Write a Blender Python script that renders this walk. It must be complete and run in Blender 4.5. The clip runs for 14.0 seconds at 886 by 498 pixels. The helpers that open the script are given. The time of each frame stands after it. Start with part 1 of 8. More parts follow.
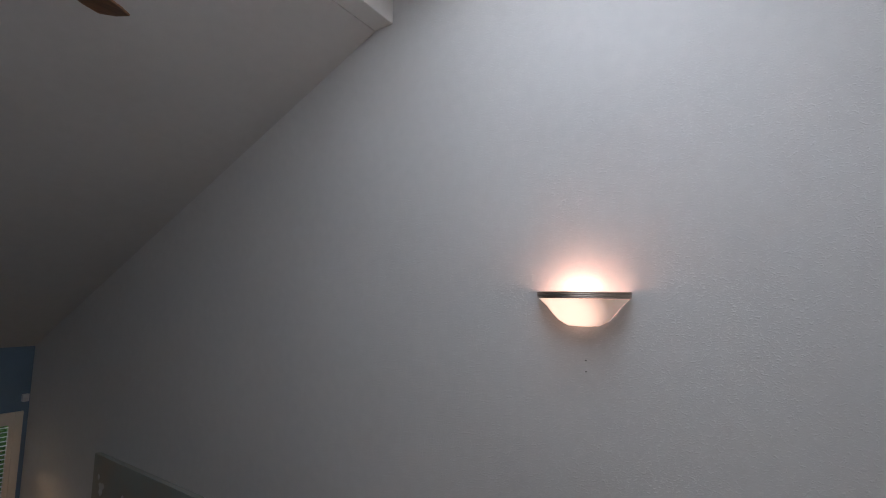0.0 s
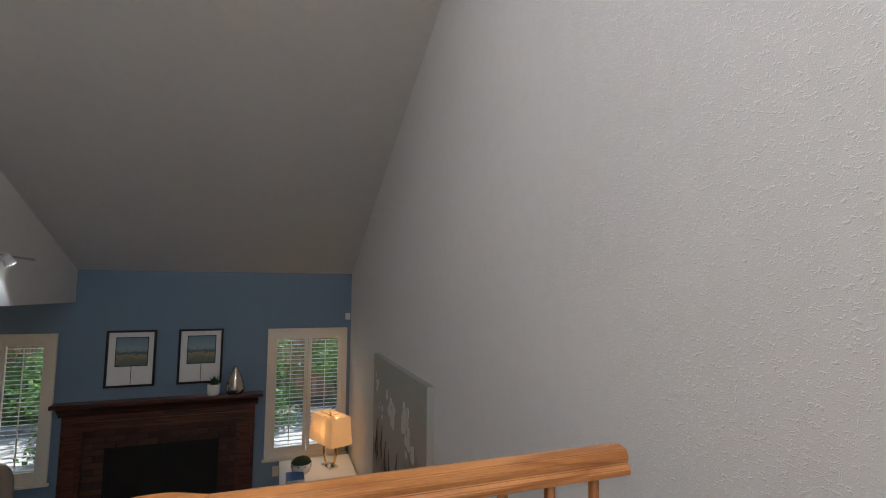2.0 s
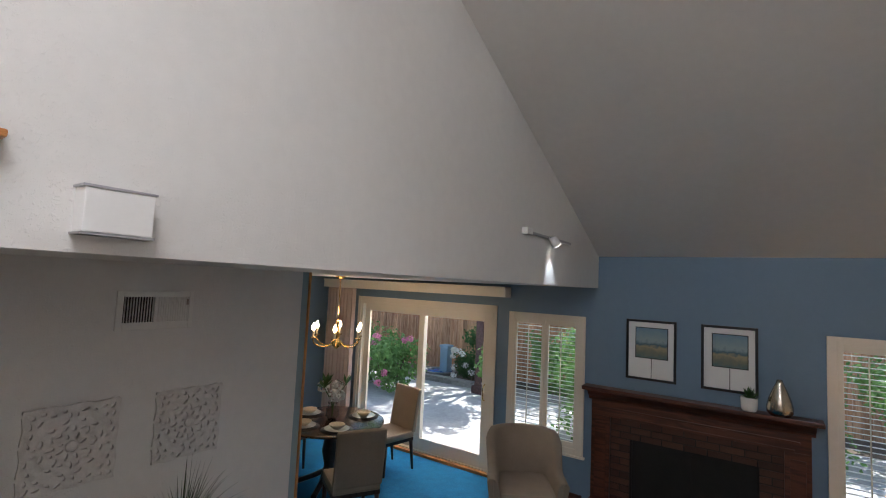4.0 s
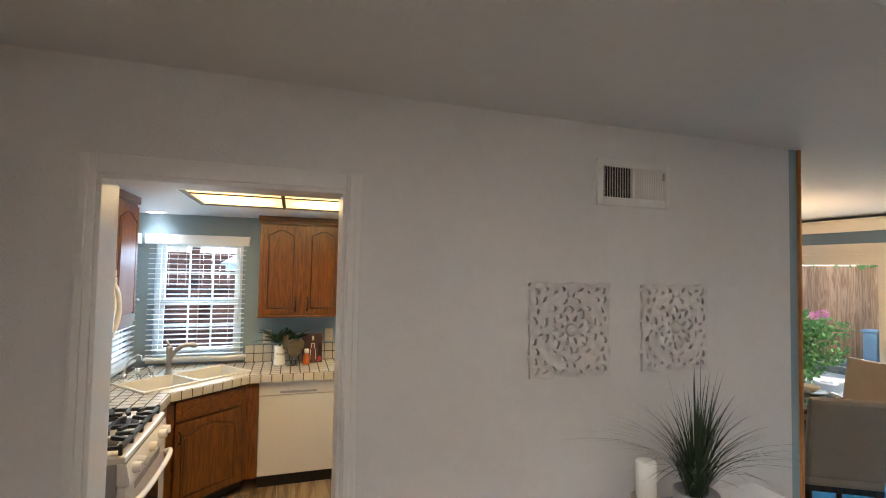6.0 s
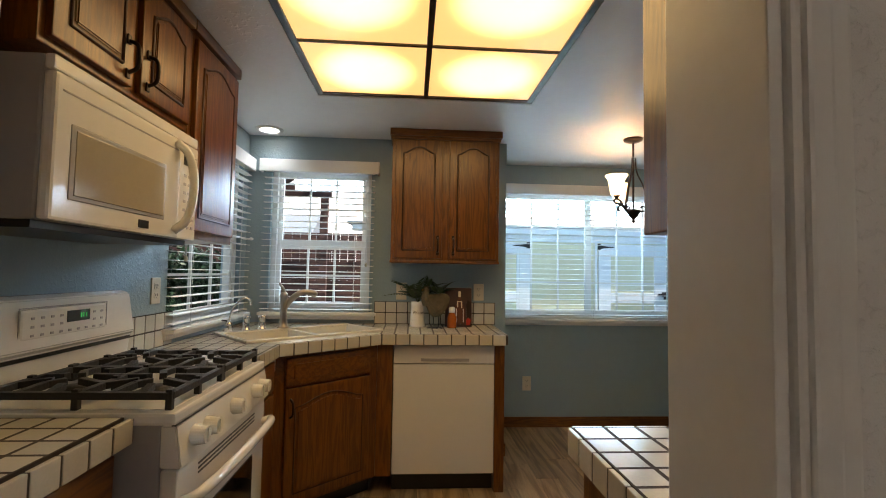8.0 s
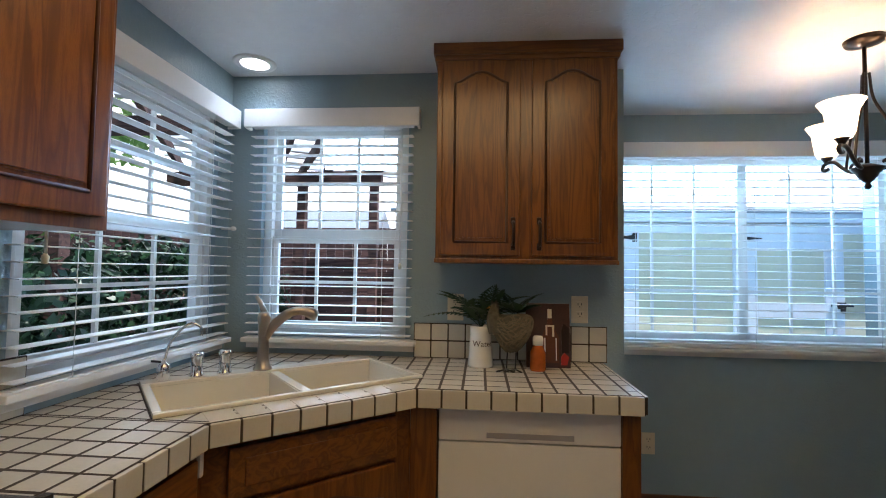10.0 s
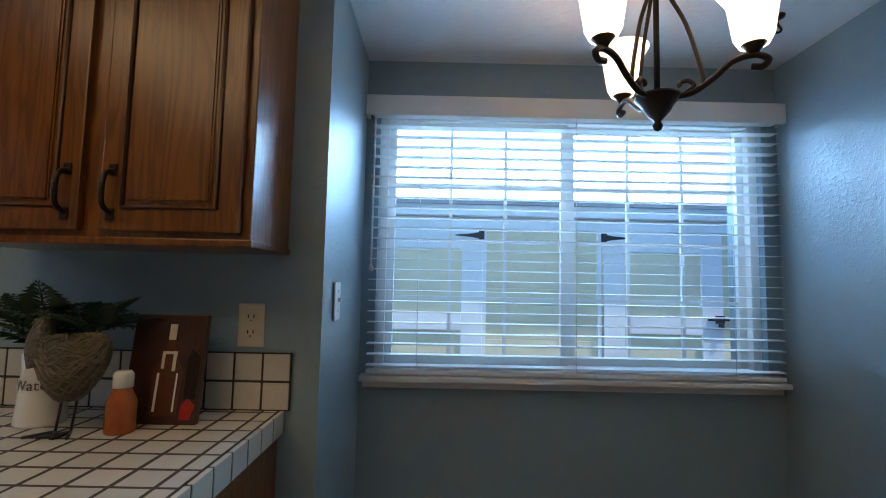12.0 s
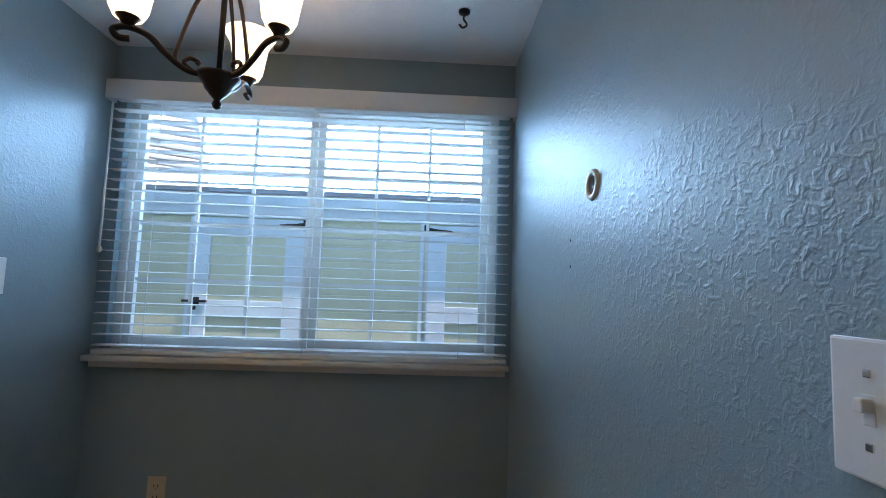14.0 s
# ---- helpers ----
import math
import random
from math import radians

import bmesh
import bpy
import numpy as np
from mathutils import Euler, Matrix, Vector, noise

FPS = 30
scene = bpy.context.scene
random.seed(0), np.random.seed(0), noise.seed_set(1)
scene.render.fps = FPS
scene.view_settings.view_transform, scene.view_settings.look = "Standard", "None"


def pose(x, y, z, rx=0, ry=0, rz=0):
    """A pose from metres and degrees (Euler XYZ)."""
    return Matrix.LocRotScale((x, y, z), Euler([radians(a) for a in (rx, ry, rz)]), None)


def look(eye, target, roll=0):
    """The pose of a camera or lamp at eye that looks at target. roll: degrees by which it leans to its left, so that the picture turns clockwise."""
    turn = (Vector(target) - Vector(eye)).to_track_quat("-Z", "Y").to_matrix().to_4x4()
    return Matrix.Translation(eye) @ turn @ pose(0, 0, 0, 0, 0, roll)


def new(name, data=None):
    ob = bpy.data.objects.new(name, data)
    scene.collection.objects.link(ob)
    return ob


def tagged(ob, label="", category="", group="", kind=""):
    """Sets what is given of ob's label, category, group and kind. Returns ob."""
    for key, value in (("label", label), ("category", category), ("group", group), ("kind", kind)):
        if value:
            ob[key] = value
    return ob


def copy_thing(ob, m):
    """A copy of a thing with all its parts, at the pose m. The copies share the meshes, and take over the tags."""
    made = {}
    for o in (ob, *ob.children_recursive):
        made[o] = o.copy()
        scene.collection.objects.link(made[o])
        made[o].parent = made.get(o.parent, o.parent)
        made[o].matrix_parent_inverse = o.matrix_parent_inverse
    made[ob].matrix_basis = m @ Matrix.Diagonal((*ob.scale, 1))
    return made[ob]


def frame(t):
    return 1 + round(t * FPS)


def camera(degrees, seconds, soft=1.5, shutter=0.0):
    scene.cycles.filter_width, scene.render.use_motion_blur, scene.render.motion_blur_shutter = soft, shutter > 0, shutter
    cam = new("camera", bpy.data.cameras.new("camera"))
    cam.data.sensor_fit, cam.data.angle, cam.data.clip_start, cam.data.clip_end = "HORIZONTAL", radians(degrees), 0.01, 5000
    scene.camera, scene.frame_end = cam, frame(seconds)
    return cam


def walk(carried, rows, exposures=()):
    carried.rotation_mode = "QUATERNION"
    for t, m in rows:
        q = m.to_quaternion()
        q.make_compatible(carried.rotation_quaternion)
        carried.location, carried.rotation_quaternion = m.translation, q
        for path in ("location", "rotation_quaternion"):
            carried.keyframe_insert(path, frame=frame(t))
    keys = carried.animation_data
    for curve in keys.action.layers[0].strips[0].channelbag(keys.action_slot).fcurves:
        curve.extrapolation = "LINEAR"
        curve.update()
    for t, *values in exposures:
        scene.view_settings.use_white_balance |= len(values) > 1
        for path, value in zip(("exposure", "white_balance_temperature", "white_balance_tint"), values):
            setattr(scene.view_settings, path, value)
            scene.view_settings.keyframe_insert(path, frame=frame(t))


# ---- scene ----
cam = camera(87.4, 14.0, 1.05)
PATH = [
    (0, (2.134, -1.059, 3.347), (3.8, 0.027, 3.558), 0.8),
    (0.5, (2.494, -1.018, 3.138), (4.049, 0.226, 3.324), -0.2),
    (1, (2.798, -0.935, 2.91), (4.161, 0.517, 3.093), -0.5),
    (1.5, (3.052, -0.791, 2.683), (4.118, 0.89, 2.878), -0.2),
    (2, (3.171, -0.566, 2.524), (3.831, 1.313, 2.709), 0.2),
    (2.5, (3.224, -0.193, 2.483), (3.405, 1.79, 2.675), 0.8),
    (3, (3.132, 0.116, 2.426), (2.899, 2.094, 2.614), 1.3),
    (3.5, (2.842, 0.265, 2.375), (2.213, 2.155, 2.556), 2.1),
    (4, (2.567, 0.252, 2.359), (1.442, 1.898, 2.511), 2.7),
    (4.2, (2.492, 0.23, 2.308), (1.178, 1.732, 2.454), 2.8),
    (6.3, (1.431, 0.049, 1.693), (-0.494, 0.585, 1.768), 0.9),
    (6.5, (1.314, 0.052, 1.618), (-0.626, 0.534, 1.691), 0.9),
    (7, (1.006, 0.006, 1.416), (-0.957, 0.381, 1.489), 1.0),
    (7.5, (0.681, -0.073, 1.305), (-1.301, 0.177, 1.399), 1.1),
    (8, (0.344, -0.06, 1.27), (-1.649, 0.069, 1.375), 1.0),
    (8.2, (0.239, -0.065, 1.26), (-1.756, 0.028, 1.371), 1.0),
    (10.3, (-1.007, -0.006, 1.308), (-2.993, -0.226, 1.398), 0.7),
    (10.5, (-1.109, 0.077, 1.307), (-3.091, -0.174, 1.399), 0.6),
    (11, (-1.31, 0.374, 1.296), (-3.293, 0.132, 1.4), 0.5),
    (11.5, (-1.48, 0.669, 1.28), (-3.472, 0.523, 1.39), 0.4),
    (12, (-1.635, 0.925, 1.26), (-3.629, 0.933, 1.417), 1.2),
    (12.5, (-1.683, 1.271, 1.268), (-3.674, 1.378, 1.416), 1.3),
    (13, (-1.654, 1.526, 1.225), (-3.637, 1.73, 1.378), 1.5),
    (13.5, (-1.573, 1.756, 1.228), (-3.551, 2.008, 1.385), 1.6),
    (14, (-1.564, 1.957, 1.211), (-3.555, 2.036, 1.38), 1.9),
]
EXPOSURES = [(0, -0.82, 5450, 10), (1, -0.3, 5450, 10), (2, 0.46, 5900, 10), (3, 1.14, 6150, 10), (4.2, 0.98, 5850, 10), (6.3, 2.0, 6250, 10), (6.8, 1.68, 6300, 10),
             (7.5, 1.06, 6650, 11), (8.2, 0.84, 7150, 12), (10.3, 0.82, 5700, 13), (11, 0.7, 5550, 13), (12, 0.4, 5600, 14), (13, 0.28, 5750, 14), (14, 0.3, 5900, 15)]
walk(cam, [(t, look(eye, aim, roll)) for t, eye, aim, roll in PATH], EXPOSURES)

# ---- world, sun and large lights ----
world = bpy.data.worlds.new("sky")
scene.world = world
world.use_nodes = True
wn = world.node_tree
sky = wn.nodes.new("ShaderNodeTexSky")
sky.sky_type = "NISHITA"
sky.sun_disc = False
SUN_UP, SUN_TURN = radians(69), radians(22)
sky.sun_elevation, sky.sun_rotation = SUN_UP, SUN_TURN
wn.nodes["Background"].inputs[1].default_value = 0.15
wn.links.new(sky.outputs[0], wn.nodes["Background"].inputs[0])
sun = new("sun", bpy.data.lights.new("sun", "SUN"))
sun.data.energy, sun.data.angle, sun.data.color = 5.0, radians(0.5), (1.0, 0.95, 0.86)
sun_way = Vector((math.sin(SUN_TURN) * math.cos(SUN_UP), math.cos(SUN_TURN) * math.cos(SUN_UP), math.sin(SUN_UP)))
sun.matrix_world = look(sun_way * 30, (0, 0, 0))


def area(name, eye, target, sx, sy, watts, color):
    """An area lamp: added fill for the sky outside an opening, or for a lamp's tubes."""
    lamp = bpy.data.lights.new(name, "AREA")
    lamp.shape, lamp.size, lamp.size_y, lamp.energy, lamp.color = "RECTANGLE", sx, sy, watts, color
    ob = new(name, lamp)
    ob.matrix_world = look(eye, target)
    return ob


def bulb(name, place, watts, color, radius=0.03):
    lamp = bpy.data.lights.new(name, "POINT")
    lamp.energy, lamp.color, lamp.shadow_soft_size = watts, color, radius
    ob = new(name, lamp)
    ob.location = place
    return ob


DAY = (0.82, 0.91, 1.0)
WARM = (1.0, 0.66, 0.36)
# added fill lamps, hidden outside and above the openings, to brighten the rooms
area("skylight_fill", (2.7, -0.55, 5.25), (2.9, -0.5, 0), 1.9, 1.3, 67, (1.0, 0.95, 0.90))
area("patio_sky_fill", (-1.45, 6.15, 2.75), (-1.0, 2.6, 0.3), 2.4, 0.7, 52, (1.0, 0.94, 0.86))
area("living_window_fill", (3.55, 6.1, 2.6), (3.2, 2.5, 0.6), 0.9, 0.6, 9, (1.0, 0.95, 0.90))
area("side_window_fill", (0.45, 6.1, 2.6), (0.6, 2.5, 0.6), 0.9, 0.6, 6.5, (1.0, 0.95, 0.90))
area("nook_window_fill", (-5.6, 1.46, 2.5), (-3.6, 1.46, 1.45), 3.0, 1.0, 200, (0.40, 0.70, 1.0))
area("sink_window_fill", (-4.3, -0.80, 2.3), (-2.9, -0.70, 1.4), 0.9, 0.5, 9, (0.6, 0.8, 1.0))
area("stove_window_fill", (-2.35, -2.6, 2.3), (-2.35, -1.2, 1.4), 1.0, 0.5, 9, (0.6, 0.8, 1.0))

# ---- materials ----
MATS = {}


def material(name, base, rough=0.6, metal=0.0, vary=0.08, scale=6.0, bump=0.0, bump_scale=60.0, coat=0.0,
             random_shade=0.0, spec=0.5, emit=None, power=0.0):
    """A painted or plain surface: blotches at two scales, fine relief, and a shade of its own for each piece."""
    m = bpy.data.materials.new(name)
    m.use_nodes = True
    nt = m.node_tree
    L = nt.links.new
    bsdf = nt.nodes["Principled BSDF"]
    co = nt.nodes.new("ShaderNodeTexCoord")
    n1 = nt.nodes.new("ShaderNodeTexNoise")
    n1.inputs["Scale"].default_value, n1.inputs["Detail"].default_value = scale, 4
    n2 = nt.nodes.new("ShaderNodeTexNoise")
    n2.inputs["Scale"].default_value, n2.inputs["Detail"].default_value = scale * 9, 3
    L(co.outputs["Object"], n1.inputs["Vector"])
    L(co.outputs["Object"], n2.inputs["Vector"])
    add = nt.nodes.new("ShaderNodeMath")
    add.operation = "ADD"
    L(n1.outputs["Fac"], add.inputs[0])
    L(n2.outputs["Fac"], add.inputs[1])
    rng = nt.nodes.new("ShaderNodeMapRange")
    rng.inputs["From Min"].default_value, rng.inputs["From Max"].default_value = 0.6, 1.4
    rng.inputs["To Min"].default_value, rng.inputs["To Max"].default_value = 1 - vary, 1 + vary
    L(add.outputs[0], rng.inputs["Value"])
    fac = rng.outputs["Result"]
    if random_shade:
        info = nt.nodes.new("ShaderNodeObjectInfo")
        r2 = nt.nodes.new("ShaderNodeMapRange")
        r2.inputs["To Min"].default_value, r2.inputs["To Max"].default_value = 1 - random_shade, 1 + random_shade
        L(info.outputs["Random"], r2.inputs["Value"])
        mul = nt.nodes.new("ShaderNodeMath")
        mul.operation = "MULTIPLY"
        L(fac, mul.inputs[0])
        L(r2.outputs["Result"], mul.inputs[1])
        fac = mul.outputs[0]
    vm = nt.nodes.new("ShaderNodeVectorMath")
    vm.operation = "SCALE"
    vm.inputs[0].default_value = base
    L(fac, vm.inputs["Scale"])
    L(vm.outputs[0], bsdf.inputs["Base Color"])
    bsdf.inputs["Roughness"].default_value = rough
    bsdf.inputs["Metallic"].default_value = metal
    bsdf.inputs["Coat Weight"].default_value = coat
    bsdf.inputs["Specular IOR Level"].default_value = spec
    if bump:
        n3 = nt.nodes.new("ShaderNodeTexNoise")
        n3.inputs["Scale"].default_value, n3.inputs["Detail"].default_value = bump_scale, 5
        L(co.outputs["Object"], n3.inputs["Vector"])
        bp = nt.nodes.new("ShaderNodeBump")
        bp.inputs["Strength"].default_value, bp.inputs["Distance"].default_value = min(1.0, bump), 0.01
        L(n3.outputs["Fac"], bp.inputs["Height"])
        L(bp.outputs[0], bsdf.inputs["Normal"])
    if emit:
        bsdf.inputs["Emission Color"].default_value = (*emit, 1)
        bsdf.inputs["Emission Strength"].default_value = power
    MATS[name] = m
    return m


def textured_wall(name, base, rough, size, strength, spec=0.5, soft=0.07):
    """Hand-textured plaster: flat trowelled patches with sharp-edged raised flecks."""
    m = material(name, base, rough, vary=0.035, scale=1.7, spec=spec)
    nt = m.node_tree
    L = nt.links.new
    co = nt.nodes["Texture Coordinate"]
    mp = nt.nodes.new("ShaderNodeMapping")
    mp.inputs["Scale"].default_value = (size, size * 0.75, size)
    L(co.outputs["Object"], mp.inputs[0])
    n = nt.nodes.new("ShaderNodeTexNoise")
    n.inputs["Scale"].default_value, n.inputs["Detail"].default_value = 1.0, 2.5
    n.inputs["Distortion"].default_value = 0.8
    L(mp.outputs[0], n.inputs["Vector"])
    ramp = nt.nodes.new("ShaderNodeValToRGB")
    ramp.color_ramp.elements[0].position, ramp.color_ramp.elements[1].position = 0.63 - soft, 0.63 + soft
    L(n.outputs["Fac"], ramp.inputs[0])
    f = nt.nodes.new("ShaderNodeTexNoise")
    f.inputs["Scale"].default_value = size * 4
    L(co.outputs["Object"], f.inputs["Vector"])
    mx = nt.nodes.new("ShaderNodeMath")
    mx.operation = "MULTIPLY_ADD"
    mx.inputs[1].default_value = 0.35
    L(f.outputs["Fac"], mx.inputs[0])
    L(ramp.outputs[0], mx.inputs[2])
    bp = nt.nodes.new("ShaderNodeBump")
    bp.inputs["Strength"].default_value, bp.inputs["Distance"].default_value = strength, 0.005
    L(mx.outputs[0], bp.inputs["Height"])
    L(bp.outputs[0], nt.nodes["Principled BSDF"].inputs["Normal"])
    return m


def wood(name, dark, light, rough=0.35, along="z", scale=1.0, coat=0.15, random_shade=0.08):
    """Straight-grained wood with cathedral figure and dark pores, the grain along one axis."""
    m = bpy.data.materials.new(name)
    m.use_nodes = True
    nt = m.node_tree
    L = nt.links.new
    bsdf = nt.nodes["Principled BSDF"]
    co = nt.nodes.new("ShaderNodeTexCoord")
    info = nt.nodes.new("ShaderNodeObjectInfo")
    off = nt.nodes.new("ShaderNodeVectorMath")
    off.operation = "MULTIPLY_ADD"
    off.inputs[1].default_value = (1, 1, 1)
    L(co.outputs["Object"], off.inputs[0])
    sc = nt.nodes.new("ShaderNodeVectorMath")
    sc.operation = "SCALE"
    sc.inputs[0].default_value = (3, 5, 7)
    L(info.outputs["Random"], sc.inputs["Scale"])
    L(sc.outputs[0], off.inputs[2])
    mp = nt.nodes.new("ShaderNodeMapping")
    k = {"x": (1.2, 14, 14), "y": (14, 1.2, 14), "z": (14, 14, 1.2)}[along]
    mp.inputs["Scale"].default_value = [v * scale for v in k]
    L(off.outputs[0], mp.inputs[0])
    n = nt.nodes.new("ShaderNodeTexNoise")
    n.inputs["Scale"].default_value, n.inputs["Detail"].default_value, n.inputs["Distortion"].default_value = 1.0, 3, 0.6
    L(mp.outputs[0], n.inputs["Vector"])
    band = nt.nodes.new("ShaderNodeMath")
    band.operation = "MULTIPLY"
    band.inputs[1].default_value = 9.0
    L(n.outputs["Fac"], band.inputs[0])
    frac = nt.nodes.new("ShaderNodeMath")
    frac.operation = "PINGPONG"
    frac.inputs[1].default_value = 1.0
    L(band.outputs[0], frac.inputs[0])
    fine = nt.nodes.new("ShaderNodeTexNoise")
    mp2 = nt.nodes.new("ShaderNodeMapping")
    mp2.inputs["Scale"].default_value = [v * 9 * scale for v in k]
    L(off.outputs[0], mp2.inputs[0])
    L(mp2.outputs[0], fine.inputs["Vector"])
    mix = nt.nodes.new("ShaderNodeMath")
    mix.operation = "MULTIPLY"
    L(frac.outputs[0], mix.inputs[0])
    L(fine.outputs["Fac"], mix.inputs[1])
    ramp = nt.nodes.new("ShaderNodeValToRGB")
    ramp.color_ramp.elements[0].color = (*dark, 1)
    ramp.color_ramp.elements[1].color = (*light, 1)
    ramp.color_ramp.elements[0].position, ramp.color_ramp.elements[1].position = 0.02, 0.45
    L(mix.outputs[0], ramp.inputs[0])
    r2 = nt.nodes.new("ShaderNodeMapRange")
    r2.inputs["To Min"].default_value, r2.inputs["To Max"].default_value = 1 - random_shade, 1 + random_shade
    L(info.outputs["Random"], r2.inputs["Value"])
    vm = nt.nodes.new("ShaderNodeVectorMath")
    vm.operation = "SCALE"
    L(ramp.outputs[0], vm.inputs[0])
    L(r2.outputs["Result"], vm.inputs["Scale"])
    L(vm.outputs[0], bsdf.inputs["Base Color"])
    bsdf.inputs["Roughness"].default_value = rough
    bsdf.inputs["Coat Weight"].default_value = coat
    bsdf.inputs["Coat Roughness"].default_value = 0.2
    bp = nt.nodes.new("ShaderNodeBump")
    bp.inputs["Strength"].default_value, bp.inputs["Distance"].default_value = 0.12, 0.002
    L(mix.outputs[0], bp.inputs["Height"])
    L(bp.outputs[0], bsdf.inputs["Normal"])
    MATS[name] = m
    return m


WHITE_WALL = textured_wall("white_plaster", (0.72, 0.70, 0.67), 0.55, 115, 0.38)
CEILING = textured_wall("ceiling_plaster", (0.66, 0.635, 0.60), 0.8, 115, 0.4)
KITCHEN_CEILING = textured_wall("kitchen_ceiling_plaster", (0.74, 0.74, 0.73), 0.35, 58, 0.35)
BLUE_WALL = textured_wall("slate_blue_paint", (0.17, 0.25, 0.34), 0.55, 95, 0.35)
KITCHEN_WALL = textured_wall("blue_grey_gloss_paint", (0.27, 0.36, 0.40), 0.36, 66, 0.26, soft=0.16)
TRIM = material("white_trim_paint", (0.76, 0.74, 0.70), 0.35, vary=0.03)
CREAM_TRIM = material("cream_frame_paint", (0.78, 0.70, 0.58), 0.4, vary=0.03)
BLIND = material("blind_slat_white", (0.80, 0.80, 0.78), 0.4, vary=0.02)
OAK_Z = wood("oak_upright_grain", (0.105, 0.031, 0.003), (0.195, 0.067, 0.006), 0.3, "z", 2.0, 0.22)
OAK_Y = wood("oak_cross_grain", (0.105, 0.031, 0.003), (0.195, 0.067, 0.006), 0.3, "y", 2.0, 0.22)
OAK_X = wood("oak_long_grain", (0.105, 0.031, 0.003), (0.195, 0.067, 0.006), 0.3, "x", 2.0, 0.22)
# groove shade and gathered stain, both put into one dark colour
OAK_GROOVE_SHADE = material("shaded_stained_groove", (0.06, 0.02, 0.005), 0.4, vary=0.15, scale=20)
# carpet of unseen floors, beige chosen so its bounce warms the white wall
BEIGE_CARPET = material("beige_stair_carpet", (0.36, 0.31, 0.25), 0.95, vary=0.15, scale=9, bump=0.6, bump_scale=400)
RAIL_OAK = wood("golden_oak_x", (0.36, 0.13, 0.03), (0.58, 0.25, 0.075), 0.3, "x", 1.0, 0.3)
RAIL_OAK_Z = wood("golden_oak_z", (0.36, 0.13, 0.03), (0.58, 0.25, 0.075), 0.3, "z", 1.0, 0.3)
RAIL_OAK_Y = wood("golden_oak_y", (0.36, 0.13, 0.03), (0.58, 0.25, 0.075), 0.3, "y", 1.0, 0.3)
FAN_BLADE = wood("fan_blade_wood", (0.13, 0.055, 0.02), (0.26, 0.12, 0.05), 0.4, "x", 1.0, 0.15)
MANTEL = wood("mahogany_stain", (0.05, 0.016, 0.008), (0.115, 0.036, 0.017), 0.4, "x", 1.0, 0.2)
DARK_WOOD = wood("espresso_wood", (0.012, 0.007, 0.005), (0.04, 0.02, 0.013), 0.35, "z", 1.0, 0.2)
TABLE_WOOD = wood("walnut_top", (0.03, 0.014, 0.008), (0.09, 0.04, 0.02), 0.2, "x", 1.0, 0.5)
VINYL = wood("wood_look_plank", (0.17, 0.115, 0.07), (0.38, 0.275, 0.165), 0.45, "x", 0.7, 0.05, 0.28)
TILE = material("cream_glazed_tile", (0.60, 0.56, 0.47), 0.16, vary=0.05, scale=20, random_shade=0.08, bump=0.06, bump_scale=30)
GROUT = material("dark_grout", (0.05, 0.036, 0.026), 0.9, vary=0.2, scale=40)
ENAMEL = material("white_enamel", (0.80, 0.79, 0.75), 0.18, vary=0.015, coat=0.3)
SINK_ENAMEL = material("bisque_enamel", (0.78, 0.75, 0.66), 0.15, vary=0.015, coat=0.3)
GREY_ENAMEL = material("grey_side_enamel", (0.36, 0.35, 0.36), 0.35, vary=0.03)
BLACK = material("black_plastic", (0.012, 0.012, 0.012), 0.3, vary=0.1)
IRON = material("cast_iron", (0.018, 0.017, 0.017), 0.5, vary=0.2, scale=30, bump=0.2, bump_scale=150)
BRONZE = material("oil_rubbed_bronze", (0.035, 0.025, 0.020), 0.35, metal=0.7, vary=0.2, scale=20)
NICKEL = material("brushed_nickel", (0.42, 0.36, 0.30), 0.3, metal=1.0, vary=0.06)
CHROME = material("chrome", (0.75, 0.75, 0.75), 0.08, metal=1.0, vary=0.02)
BRASS = material("polished_brass", (0.62, 0.40, 0.14), 0.2, metal=1.0, vary=0.06)
SILVER = material("champagne_metal", (0.50, 0.44, 0.36), 0.22, metal=1.0, vary=0.1, scale=12)
WHITEWASH = material("whitewashed_carving", (0.66, 0.63, 0.60), 0.75, vary=0.12, scale=30, bump=0.3, bump_scale=90)
IVORY = material("ivory_plastic", (0.68, 0.60, 0.44), 0.35, vary=0.03)
SWITCH_WHITE = material("white_plastic", (0.80, 0.79, 0.77), 0.3, vary=0.02)
CARPET = material("turquoise_carpet", (0.01, 0.16, 0.33), 0.95, vary=0.25, scale=9, bump=0.6, bump_scale=400)
LINEN = material("beige_linen", (0.30, 0.24, 0.18), 0.85, vary=0.08, scale=9, bump=0.3, bump_scale=500)
FIREBOX = material("sooty_firebox", (0.010, 0.009, 0.008), 0.8, vary=0.3, scale=8)
BRICK = material("dark_red_brick", (0.075, 0.034, 0.022), 0.8, vary=0.25, scale=12, bump=0.4, bump_scale=80, random_shade=0.3)
MORTAR = material("mortar", (0.035, 0.028, 0.024), 0.95, vary=0.2, scale=30)
CERAMIC = material("white_ceramic", (0.78, 0.77, 0.73), 0.25, vary=0.03, coat=0.2)
WAX = material("candle_wax", (0.82, 0.80, 0.74), 0.5, vary=0.02)
LEAF = material("green_leaf", (0.05, 0.115, 0.03), 0.5, vary=0.35, scale=14)
LEAF_DARK = material("dark_fern_leaf", (0.012, 0.045, 0.014), 0.45, vary=0.35, scale=14)
# lighter copy of the leaf, sunshine put into its colour
LEAF_LIGHT = material("sunny_leaf", (0.15, 0.27, 0.075), 0.55, vary=0.4, scale=3)
GRASS_BLADE = material("artificial_grass_blade", (0.03, 0.052, 0.018), 0.5, vary=0.4, scale=9)
